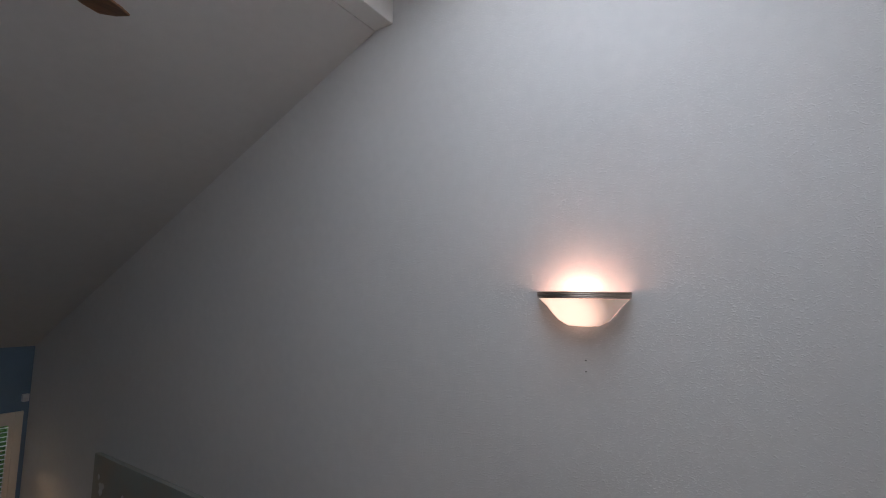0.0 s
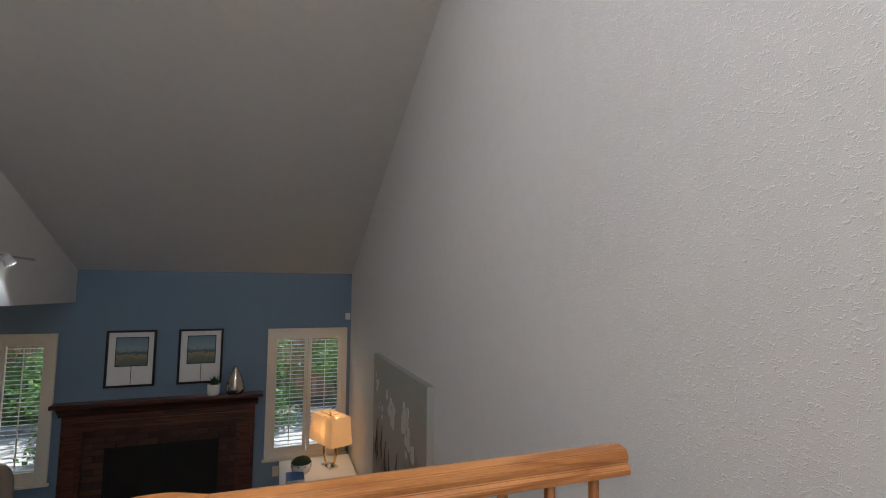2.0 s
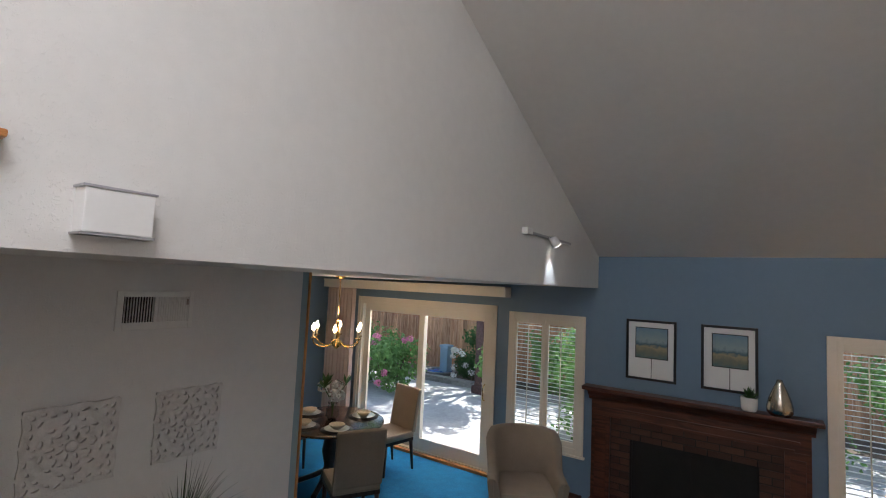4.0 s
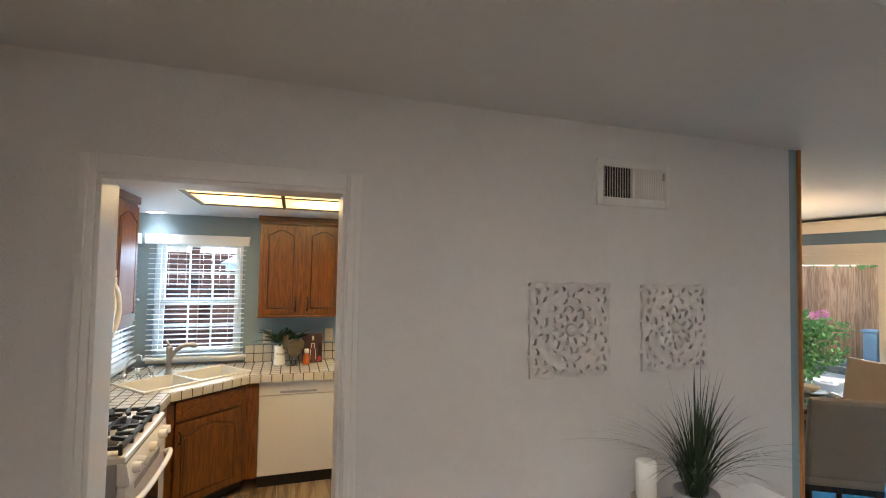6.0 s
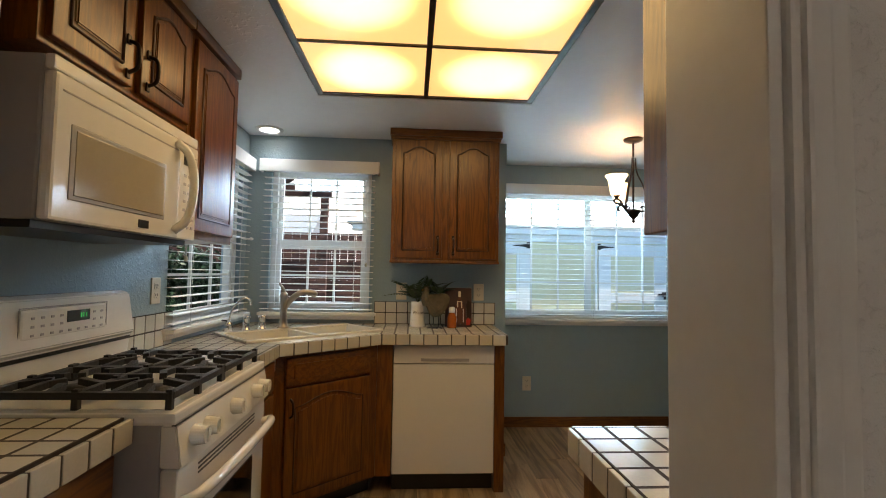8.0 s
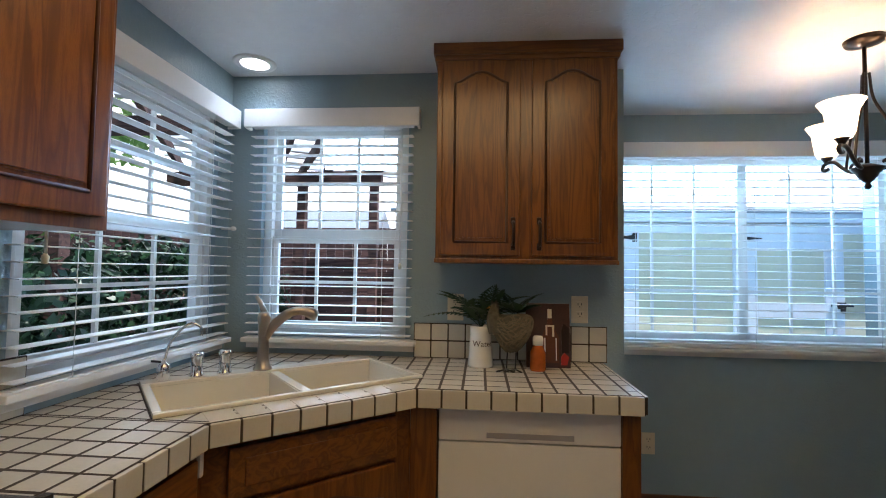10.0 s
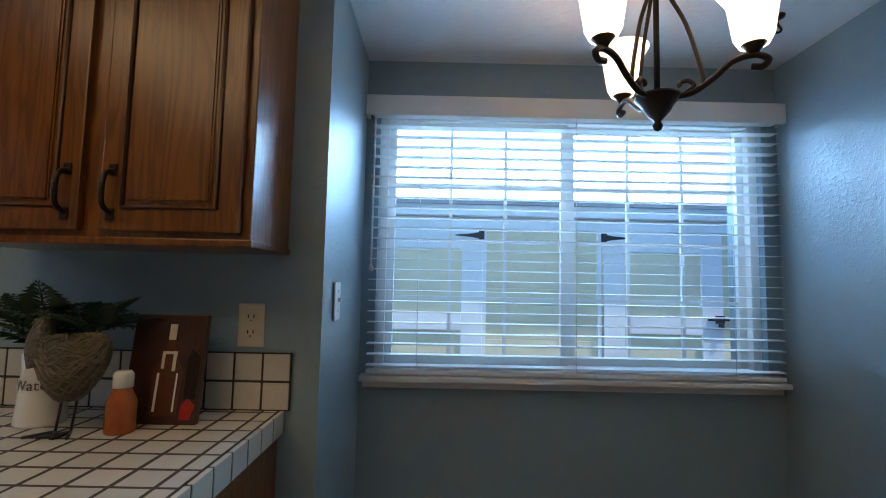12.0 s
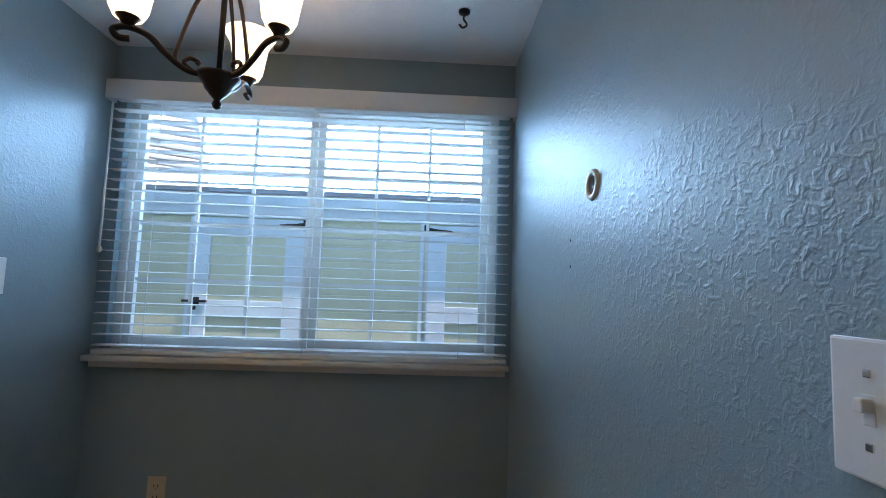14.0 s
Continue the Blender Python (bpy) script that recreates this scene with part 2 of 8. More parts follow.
PINK = material("pink_petal", (0.62, 0.22, 0.34), 0.7, vary=0.25, scale=10)
WHITE_PETAL = material("white_petal", (0.80, 0.78, 0.74), 0.7, vary=0.08, scale=10)
CONCRETE = material("patio_concrete", (0.40, 0.39, 0.375), 0.85, vary=0.2, scale=1.5, bump=0.2, bump_scale=60)
SOIL = material("garden_soil", (0.10, 0.075, 0.05), 0.95, vary=0.3, scale=3, bump=0.4, bump_scale=20)
FENCE = wood("fence_board", (0.36, 0.18, 0.09), (0.56, 0.33, 0.19), 0.8, "z", 0.8, 0.0, 0.25)
# darker red-brown copy of the fence wood, shade put into its colour
FENCE_SHADED = wood("shaded_fence_board", (0.05, 0.025, 0.022), (0.12, 0.06, 0.05), 0.8, "y", 0.8, 0.0, 0.25)
STONE = material("garden_stone", (0.30, 0.28, 0.26), 0.85, vary=0.3, scale=7, bump=0.4, bump_scale=20, random_shade=0.2)
SHED_YELLOW = material("pale_yellow_siding", (0.74, 0.70, 0.50), 0.6, vary=0.05)
SHED_WHITE = material("white_shed_trim", (0.80, 0.84, 0.86), 0.5, vary=0.04)
SHINGLE = material("grey_shingle", (0.22, 0.26, 0.30), 0.85, vary=0.2, scale=12)
STUCCO = material("pale_stucco", (0.55, 0.52, 0.48), 0.9, vary=0.06, bump=0.3, bump_scale=80)
BARK = material("tree_bark", (0.11, 0.075, 0.05), 0.9, vary=0.3, scale=12, bump=0.5, bump_scale=30)
CANVAS_EDGE = material("canvas_cloth", (0.55, 0.52, 0.47), 0.8, vary=0.08, bump=0.15, bump_scale=500)
PICTURE_MAT = material("mat_board", (0.82, 0.81, 0.79), 0.7, vary=0.01)
BLACK_FRAME = material("black_picture_frame", (0.010, 0.010, 0.011), 0.35, vary=0.1)
BLUE_GLAZE = material("blue_glaze", (0.03, 0.10, 0.28), 0.25, vary=0.3, scale=6)
FOUNTAIN_BLUE = material("pale_blue_pot", (0.25, 0.36, 0.45), 0.5, vary=0.2, scale=6)
CURTAIN = material("sheer_pink_curtain", (0.55, 0.44, 0.40), 0.9, vary=0.05)
PRINT_AMBER = material("printed_amber", (0.10, 0.028, 0.010), 0.3, vary=0.3, scale=30)
AMBER = material("amber_oil", (0.36, 0.085, 0.012), 0.15, vary=0.2, coat=0.4)
RED_SAUCE = material("red_pepper", (0.40, 0.02, 0.01), 0.3, vary=0.2)
DARK_PRINT = material("dark_wood_print", (0.05, 0.02, 0.014), 0.3, vary=0.4, scale=20)
WICKER = material("wire_hen", (0.10, 0.085, 0.055), 0.7, vary=0.4, scale=60, bump=0.8, bump_scale=120)
HEN_WIRE = material("rusty_wire", (0.17, 0.13, 0.075), 0.6, vary=0.4, scale=60)
LETTER = material("grey_brown_lettering", (0.14, 0.11, 0.09), 0.6, vary=0.05)
GREEN_LED = material("green_display", (0.0, 0.02, 0.0), 0.3, emit=(0.1, 1.0, 0.25), power=0.25)


def glass_material(name, tint=(1, 1, 1), rough=0.0):
    m = bpy.data.materials.new(name)
    m.use_nodes = True
    b = m.node_tree.nodes["Principled BSDF"]
    b.inputs["Base Color"].default_value = (*tint, 1)
    b.inputs["Roughness"].default_value = rough
    b.inputs["Transmission Weight"].default_value = 1.0
    b.inputs["IOR"].default_value = 1.02
    return m


GLASS = glass_material("window_glass")
VASE_GLASS = glass_material("vase_glass", (0.9, 0.95, 0.95))
MICRO_GLASS = material("microwave_window", (0.42, 0.38, 0.30), 0.12, vary=0.04, coat=0.5)
OVEN_GLASS = material("dark_oven_glass", (0.015, 0.013, 0.012), 0.05, vary=0.1, coat=0.6)
LIT_SHADE = material("lit_alabaster_glass", (0.85, 0.70, 0.50), 0.4, emit=(1.0, 0.70, 0.40), power=2.6)
SCONCE_GLASS = material("lit_sconce_glass", (0.9, 0.78, 0.68), 0.4, emit=(1.0, 0.56, 0.36), power=1.0)
LIT_LINEN = material("lit_linen_shade", (0.70, 0.58, 0.40), 0.8, emit=(1.0, 0.58, 0.27), power=0.09)
FLAME_BULB = material("candle_bulb", (1, 0.9, 0.7), 0.3, emit=(1.0, 0.72, 0.42), power=12)
SPOT_GLOW = material("spot_bulb", (1, 1, 1), 0.3, emit=(1.0, 0.95, 0.85), power=6)
DOWNLIGHT = material("downlight_lens", (1, 1, 1), 0.4, emit=(1.0, 0.97, 0.92), power=5)


def diffuser_material():
    """Yellowed acrylic light panel: brighter over the tubes behind it."""
    m = material("acrylic_light_panel", (0.80, 0.66, 0.38), 0.35, vary=0.02, emit=(1.0, 0.63, 0.22), power=1.0)
    nt = m.node_tree
    co = nt.nodes["Texture Coordinate"]
    sep = nt.nodes.new("ShaderNodeSeparateXYZ")
    nt.links.new(co.outputs["Object"], sep.inputs[0])

    def hump(axis, width):
        a = nt.nodes.new("ShaderNodeMath")
        a.operation = "MULTIPLY"
        a.inputs[1].default_value = 1 / width
        nt.links.new(sep.outputs[axis], a.inputs[0])
        b = nt.nodes.new("ShaderNodeMath")
        b.operation = "POWER"
        b.inputs[1].default_value = 2
        ab = nt.nodes.new("ShaderNodeMath")
        ab.operation = "ABSOLUTE"
        nt.links.new(a.outputs[0], ab.inputs[0])
        nt.links.new(ab.outputs[0], b.inputs[0])
        return b.outputs[0]
    s = nt.nodes.new("ShaderNodeMath")
    s.operation = "ADD"
    nt.links.new(hump("X", 0.26), s.inputs[0])
    nt.links.new(hump("Y", 0.24), s.inputs[1])
    r = nt.nodes.new("ShaderNodeMapRange")
    r.interpolation_type = "SMOOTHERSTEP"
    r.inputs["From Min"].default_value, r.inputs["From Max"].default_value = 0.0, 1.3
    r.inputs["To Min"].default_value, r.inputs["To Max"].default_value = 2.45, 0.58
    nt.links.new(s.outputs[0], r.inputs["Value"])
    nt.links.new(r.outputs["Result"], nt.nodes["Principled BSDF"].inputs["Emission Strength"])
    return m


DIFFUSER = diffuser_material()


def seascape_material(name):
    """A painted shore: sky, sea and sand bands with loose brush edges."""
    m = material(name, (0.5, 0.5, 0.5), 0.6, vary=0.05)
    nt = m.node_tree
    co = nt.nodes["Texture Coordinate"]
    sep = nt.nodes.new("ShaderNodeSeparateXYZ")
    nt.links.new(co.outputs["Generated"], sep.inputs[0])
    n = nt.nodes.new("ShaderNodeTexNoise")
    n.inputs["Scale"].default_value = 5
    nt.links.new(co.outputs["Generated"], n.inputs["Vector"])
    a = nt.nodes.new("ShaderNodeMath")
    a.operation = "MULTIPLY_ADD"
    a.inputs[1].default_value, a.inputs[2].default_value = 0.35, -0.17
    nt.links.new(n.outputs["Fac"], a.inputs[0])
    b = nt.nodes.new("ShaderNodeMath")
    nt.links.new(a.outputs[0], b.inputs[0])
    nt.links.new(sep.outputs["Z"], b.inputs[1])
    ramp = nt.nodes.new("ShaderNodeValToRGB")
    e = ramp.color_ramp.elements
    e[0].position, e[0].color = 0.0, (0.10, 0.16, 0.16, 1)
    e[1].position, e[1].color = 1.0, (0.16, 0.27, 0.36, 1)
    for p, c in ((0.22, (0.20, 0.20, 0.14, 1)), (0.36, (0.35, 0.30, 0.18, 1)), (0.46, (0.06, 0.13, 0.16, 1)), (0.6, (0.28, 0.36, 0.38, 1))):
        q = e.new(p)
        q.color = c
    nt.links.new(b.outputs[0], ramp.inputs[0])
    nt.links.new(ramp.outputs[0], nt.nodes["Principled BSDF"].inputs["Base Color"])
    return m


SEASCAPE = seascape_material("shore_painting")


def floral_canvas_material():
    """Muted floral painting: misty greys over brown, darker towards its foot."""
    m = material("floral_canvas", (0.4, 0.4, 0.4), 0.55, vary=0.05)
    nt = m.node_tree
    co = nt.nodes["Texture Coordinate"]
    n = nt.nodes.new("ShaderNodeTexNoise")
    n.inputs["Scale"].default_value, n.inputs["Detail"].default_value = 3.0, 5
    nt.links.new(co.outputs["Generated"], n.inputs["Vector"])
    sep = nt.nodes.new("ShaderNodeSeparateXYZ")
    nt.links.new(co.outputs["Generated"], sep.inputs[0])
    up = nt.nodes.new("ShaderNodeMath")
    up.operation = "MULTIPLY_ADD"
    up.inputs[1].default_value = 0.42
    nt.links.new(sep.outputs["Z"], up.inputs[0])
    low = nt.nodes.new("ShaderNodeMath")
    low.operation = "SUBTRACT"
    low.inputs[1].default_value = 0.16
    nt.links.new(n.outputs["Fac"], low.inputs[0])
    nt.links.new(low.outputs[0], up.inputs[2])
    ramp = nt.nodes.new("ShaderNodeValToRGB")
    e = ramp.color_ramp.elements
    e[0].position, e[0].color = 0.26, (0.17, 0.12, 0.09, 1)
    e[1].position, e[1].color = 0.78, (0.37, 0.39, 0.35, 1)
    q = e.new(0.48)
    q.color = (0.43, 0.36, 0.28, 1)
    nt.links.new(up.outputs[0], ramp.inputs[0])
    nt.links.new(ramp.outputs[0], nt.nodes["Principled BSDF"].inputs["Base Color"])
    return m


FLORAL = floral_canvas_material()


def glow_near(m, point, reach, high, low):
    """Lit glass: brightest where it is nearest the bulb behind it."""
    nt = m.node_tree
    d = nt.nodes.new("ShaderNodeVectorMath")
    d.operation = "DISTANCE"
    d.inputs[1].default_value = point
    nt.links.new(nt.nodes["Texture Coordinate"].outputs["Object"], d.inputs[0])
    r = nt.nodes.new("ShaderNodeMapRange")
    r.interpolation_type = "SMOOTHSTEP"
    r.inputs["From Min"].default_value, r.inputs["From Max"].default_value = reach * 0.35, reach
    r.inputs["To Min"].default_value, r.inputs["To Max"].default_value = high, low
    nt.links.new(d.outputs["Value"], r.inputs["Value"])
    nt.links.new(r.outputs["Result"], nt.nodes["Principled BSDF"].inputs["Emission Strength"])


glow_near(SCONCE_GLASS, (-0.11, 0.045, 0.06), 0.19, 2.8, 0.35)


def let_light_through(m, share):
    """Thin leaves: part of the light comes through from behind."""
    nt = m.node_tree
    bs = nt.nodes["Principled BSDF"]
    tr = nt.nodes.new("ShaderNodeBsdfTranslucent")
    nt.links.new(bs.inputs["Base Color"].links[0].from_socket, tr.inputs["Color"])
    mx = nt.nodes.new("ShaderNodeMixShader")
    mx.inputs[0].default_value = share
    nt.links.new(bs.outputs[0], mx.inputs[1])
    nt.links.new(tr.outputs[0], mx.inputs[2])
    nt.links.new(mx.outputs[0], nt.nodes["Material Output"].inputs["Surface"])


for leafy in (LEAF, LEAF_LIGHT, PINK, WHITE_PETAL):
    let_light_through(leafy, 0.5)

# glowing sheet material, added to whiten the sky behind the west windows
SKY_SHEET = bpy.data.materials.new("glowing_sky_sheet")
SKY_SHEET.use_nodes = True
hz = SKY_SHEET.node_tree.nodes["Principled BSDF"]
hz.inputs["Base Color"].default_value = (0.8, 0.8, 0.8, 1)
hz.inputs["Emission Color"].default_value = (1.0, 0.95, 0.92, 1)
hz.inputs["Emission Strength"].default_value = 1.35

# ---- mesh helpers ----


def box(bm, x0, x1, y0, y1, z0, z1, bevel=0.0):
    r = bmesh.ops.create_cube(bm, size=1)
    vs = r["verts"]
    bmesh.ops.scale(bm, vec=(abs(x1 - x0), abs(y1 - y0), abs(z1 - z0)), verts=vs)
    bmesh.ops.translate(bm, vec=((x0 + x1) / 2, (y0 + y1) / 2, (z0 + z1) / 2), verts=vs)
    if bevel:
        es = list({e for v in vs for e in v.link_edges})
        bmesh.ops.bevel(bm, geom=es, offset=bevel, segments=2, affect="EDGES", profile=0.6)
    return bm


def boxes(*rows, bevel=0.0):
    bm = bmesh.new()
    for r in rows:
        box(bm, *r, bevel=bevel)
    return bm


def lathe(profile, centre=(0, 0, 0), seg=24, arc=math.tau, start=0.0, cap=True):
    """A turned shape from (radius, height) pairs."""
    bm = bmesh.new()
    full = abs(arc - math.tau) < 1e-6
    n = seg if full else seg + 1
    rings = []
    for r, h in profile:
        rings.append([bm.verts.new((centre[0] + r * math.cos(start + arc * i / seg), centre[1] + r * math.sin(start + arc * i / seg), centre[2] + h)) for i in range(n)])
    for a, b in zip(rings, rings[1:]):
        for i in range(seg):
            j = (i + 1) % n
            bm.faces.new((a[i], a[j], b[j], b[i]))
    for ring in (rings[0], rings[-1]):
        if full and cap and len(ring) > 2:
            try:
                bm.faces.new(ring)
            except ValueError:
                pass
    bmesh.ops.recalc_face_normals(bm, faces=bm.faces)
    for f in bm.faces:
        f.smooth = True
    return bm


def tube(points, radius, bm=None, seg=10):
    """A round bar along points; radius may be one number or one for each point."""
    bm = bm or bmesh.new()
    pts = [Vector(p) for p in points]
    rad = radius if isinstance(radius, (list, tuple)) else [radius] * len(pts)
    rings = []
    side = None
    for i, p in enumerate(pts):
        d = (pts[min(i + 1, len(pts) - 1)] - pts[max(i - 1, 0)]).normalized()
        if side is None:
            side = d.orthogonal().normalized()
        else:
            side = (side - d * side.dot(d)).normalized()
        up = d.cross(side)
        rings.append([bm.verts.new(p + rad[i] * (side * math.cos(math.tau * k / seg) + up * math.sin(math.tau * k / seg))) for k in range(seg)])
    faces = []
    for a, b in zip(rings, rings[1:]):
        for k in range(seg):
            faces.append(bm.faces.new((a[k], a[(k + 1) % seg], b[(k + 1) % seg], b[k])))
    faces.append(bm.faces.new(list(reversed(rings[0]))))
    faces.append(bm.faces.new(rings[-1]))
    for f in faces:
        f.smooth = True
    return bm


def curve_points(pts, steps=8):
    """A smooth line through the points (Catmull-Rom)."""
    p = [Vector(q) for q in pts]
    p = [p[0] * 2 - p[1]] + p + [p[-1] * 2 - p[-2]]
    out = []
    for i in range(1, len(p) - 2):
        for s in range(steps):
            t = s / steps
            out.append(0.5 * (2 * p[i] + (p[i + 1] - p[i - 1]) * t + (2 * p[i - 1] - 5 * p[i] + 4 * p[i + 1] - p[i + 2]) * t * t
                              + (3 * p[i] - p[i - 1] - 3 * p[i + 1] + p[i + 2]) * t ** 3))
    out.append(p[-2])
    return out


def prism(outline, axis, a0, a1, bevel=0.0):
    """An outline of 2D points pushed along an axis: x takes (y, z), y takes (x, z), z takes (x, y)."""
    bm = bmesh.new()

    def put(p, a):
        return {"x": (a, p[0], p[1]), "y": (p[0], a, p[1]), "z": (p[0], p[1], a)}[axis]
    lo = [bm.verts.new(put(p, a0)) for p in outline]
    hi = [bm.verts.new(put(p, a1)) for p in outline]
    n = len(outline)
    bm.faces.new(lo)
    bm.faces.new(list(reversed(hi)))
    for i in range(n):
        bm.faces.new((lo[i], hi[i], hi[(i + 1) % n], lo[(i + 1) % n]))
    bmesh.ops.recalc_face_normals(bm, faces=bm.faces)
    if bevel:
        bmesh.ops.bevel(bm, geom=list(bm.edges), offset=bevel, segments=2, affect="EDGES")
    return bm


def mesh_of(name, bm, mat):
    me = bpy.data.meshes.new(name)
    bm.to_mesh(me)
    bm.free()
    me.materials.append(mat)
    return me


def solid(name, bm, mat, label="", category="", group="", kind=""):
    """One mesh object of its own, standing on its own origin."""
    pts = [v.co for v in bm.verts]
    lo = Vector([min(p[i] for p in pts) for i in range(3)])
    hi = Vector([max(p[i] for p in pts) for i in range(3)])
    base = Vector(((lo.x + hi.x) / 2, (lo.y + hi.y) / 2, lo.z))
    bmesh.ops.translate(bm, vec=-base, verts=bm.verts)
    ob = new(name, mesh_of(name, bm, mat))
    ob.location = base
    return tagged(ob, label, category, group, kind)


def thing(name, place, label, category, group="", kind=""):
    """An empty at a thing's base, to carry its parts."""
    return tagged(new(name), label, category, group, kind) if place is None else _placed(name, place, label, category, group, kind)


def _placed(name, place, label, category, group, kind):
    ob = new(name)
    ob.location = place
    ob.empty_display_size = 0.05
    return tagged(ob, label, category, group, kind)


def root_place(ob):
    p = Vector((0, 0, 0))
    while ob:
        p = p + ob.location
        ob = ob.parent
    return p


def part(name, bm, mat, parent, label=""):
    """One mesh under a thing or a part; the bmesh is given in world places."""
    bmesh.ops.translate(bm, vec=-root_place(parent), verts=bm.verts)
    ob = new(name, mesh_of(name, bm, mat))
    ob.parent = parent
    return tagged(ob, label)


def piece(name, data, parent, place, turn=0.0):
    """A repeat that shares one mesh, at a world place under its parent."""
    ob = new(name, data)
    ob.parent = parent
    ob.location = Vector(place) - root_place(parent)
    if turn:
        ob.rotation_euler = (0, 0, turn)
    return ob


def structure(name, bm, mat, label, category="wall"):
    return solid(name, bm, mat, label, category, kind="structure")


def wall_with_holes(axis, face0, face1, a0, a1, z0, z1, holes):
    """A wall along x or y with openings (a0, a1, z0, z1) cut through it, as butted blocks."""
    bm = bmesh.new()

    def blk(p, q, r, s):
        if q - p < 1e-4 or s - r < 1e-4:
            return
        if axis == "y":
            box(bm, face0, face1, p, q, r, s)
        else:
            box(bm, p, q, face0, face1, r, s)
    cur = a0
    for h0, h1, hz0, hz1 in sorted(holes):
        blk(cur, h0, z0, z1)
        blk(h0, h1, z0, hz0)
        blk(h0, h1, hz1, z1)
        cur = h1
    blk(cur, a1, z0, z1)
    bmesh.ops.remove_doubles(bm, verts=bm.verts, dist=1e-5)
    return bm


# ---- plan ----
XR, YB, XU = 4.067, 5.607, 1.062      # sconce wall, fireplace wall, upper wall
SOFFIT, SLOPE, EAVE = 2.398, 0.4367, 2.757
LAND, UPPER = 1.22, 2.67              # stair landing and upper hall floors
KB, KN, KL, KR, KC = -2.925, -3.55, -1.21, 2.335, 2.212   # kitchen: back wall, nook wall, stove wall, right wall, ceiling
DINE_X, SOUTH = -3.38, -1.62
LX0, LX1, LY0, LY1 = -2.14, -0.865, -0.585, 0.578        # the light well in the kitchen ceiling
RIDGE_Y, RIDGE_Z = 0.70, EAVE + SLOPE * (YB - 0.70)

# ---- large structure ----
structure("ground", boxes((-600, 600, -600, 600, -0.32, -0.22)), SOIL, "bare brown garden soil around the house", "ground")
structure("floor_living", boxes((-3.5, XR, 2.396, YB, -0.2, 0.0)), CARPET, "turquoise blue carpet in the dining and living room", "floor")
structure("floor_hall", boxes((0.0, XR, SOUTH, 2.396, -0.2, -0.002)), BEIGE_CARPET, "beige carpet below the stairs", "floor")
kfloor = structure("floor_kitchen", boxes((KN - 0.15, 0.0, KL - 0.12, 2.396, -0.2, -0.008)), GROUT, "wood-look plank floor in the kitchen", "floor")

structure("wall_sconce", boxes((XR, XR + 0.12, SOUTH, YB + 0.14, -0.2, 5.3)), WHITE_WALL, "tall white hand-textured plaster wall beside the stairs")
W1 = (-0.0, 0.914, 0.53, 2.045)
W2 = (3.08, 4.0, 0.53, 2.045)
DOOR = (-2.58, -0.26, 0.02, 2.05)
structure("wall_fireplace", wall_with_holes("x", YB, YB + 0.14, DINE_X - 0.12, XR, -0.2, EAVE + 0.05, [DOOR, W1, W2]), BLUE_WALL,
          "slate blue painted wall behind the fireplace")
structure("wall_dining_end", boxes((DINE_X - 0.12, DINE_X, 2.396, YB, -0.2, SOFFIT)), BLUE_WALL, "grey-blue painted end wall of the dining room")
structure("wall_partition", boxes((-3.9, 0.0, KR, 2.396, -0.2, SOFFIT)), KITCHEN_WALL, "blue-grey textured wall between kitchen nook and dining room")
DW = (-0.492, 0.225, -0.008, 2.05)
structure("wall_kitchen_door", wall_with_holes("y", -0.14, 0.0, KL - 0.12, 2.335, -0.2, SOFFIT, [DW]), WHITE_WALL,
          "white plaster wall with the open kitchen doorway")
structure("wall_upper", prism([(0.49, SOFFIT), (YB, SOFFIT), (YB, EAVE), (RIDGE_Y, RIDGE_Z), (0.49, RIDGE_Z + 0.1)], "x", XU - 0.12, XU), WHITE_WALL,
          "white plaster upper wall under the vaulted ceiling")
structure("wall_hall_edge", boxes((XU - 0.12, XU, SOUTH, 0.49, SOFFIT, UPPER - 0.004)), WHITE_WALL, "white plaster edge below the upper hall")
structure("wall_south", boxes((-1.6, XR + 0.12, SOUTH - 0.12, SOUTH, -0.2, 5.3)), WHITE_WALL, "white plaster wall behind the stairs")
structure("wall_hall_back", boxes((-1.6, -1.48, SOUTH, 0.61, UPPER, 5.3)), WHITE_WALL, "pale wall at the back of the upper hall")
structure("wall_hall_side", boxes((-1.48, XU - 0.12, 0.49, 0.61, UPPER, 5.3)), WHITE_WALL, "pale wall at the side of the upper hall")
structure("wall_kitchen_end", boxes((-0.13, 0.0, SOUTH, KL - 0.12, -0.2, SOFFIT)), WHITE_WALL, "white plaster wall below the upper hall")
structure("ceiling_vault", prism([(YB + 0.14, EAVE - SLOPE * 0.14), (YB + 0.14, EAVE + 0.15), (RIDGE_Y, RIDGE_Z + 0.2), (RIDGE_Y, RIDGE_Z)], "x", XU - 0.12, XR), CEILING,
          "sloping white textured vaulted ceiling", "ceiling")
structure("ceiling_stair", boxes((-1.6, 1.75, SOUTH, RIDGE_Y, 5.1, 5.22), (3.65, XR, SOUTH, RIDGE_Y, 5.1, 5.22), (1.75, 3.65, SOUTH, -1.2, 5.1, 5.22),
                                 (1.75, 3.65, 0.1, RIDGE_Y, 5.1, 5.22)), CEILING, "white flat ceiling with a skylight well over the stairs", "ceiling")
structure("ridge_beam", boxes((XU, XR, 0.565, RIDGE_Y, 4.905, 5.1), bevel=0.006), TRIM, "white painted ridge beam", "beam")
structure("ceiling_soffit", boxes((0.0, XU - 0.121, SOUTH, YB, SOFFIT, SOFFIT + 0.1), (DINE_X, 0.0, 2.396, YB, SOFFIT, SOFFIT + 0.1)), CEILING,
          "low white textured ceiling over dining room and hall", "ceiling")
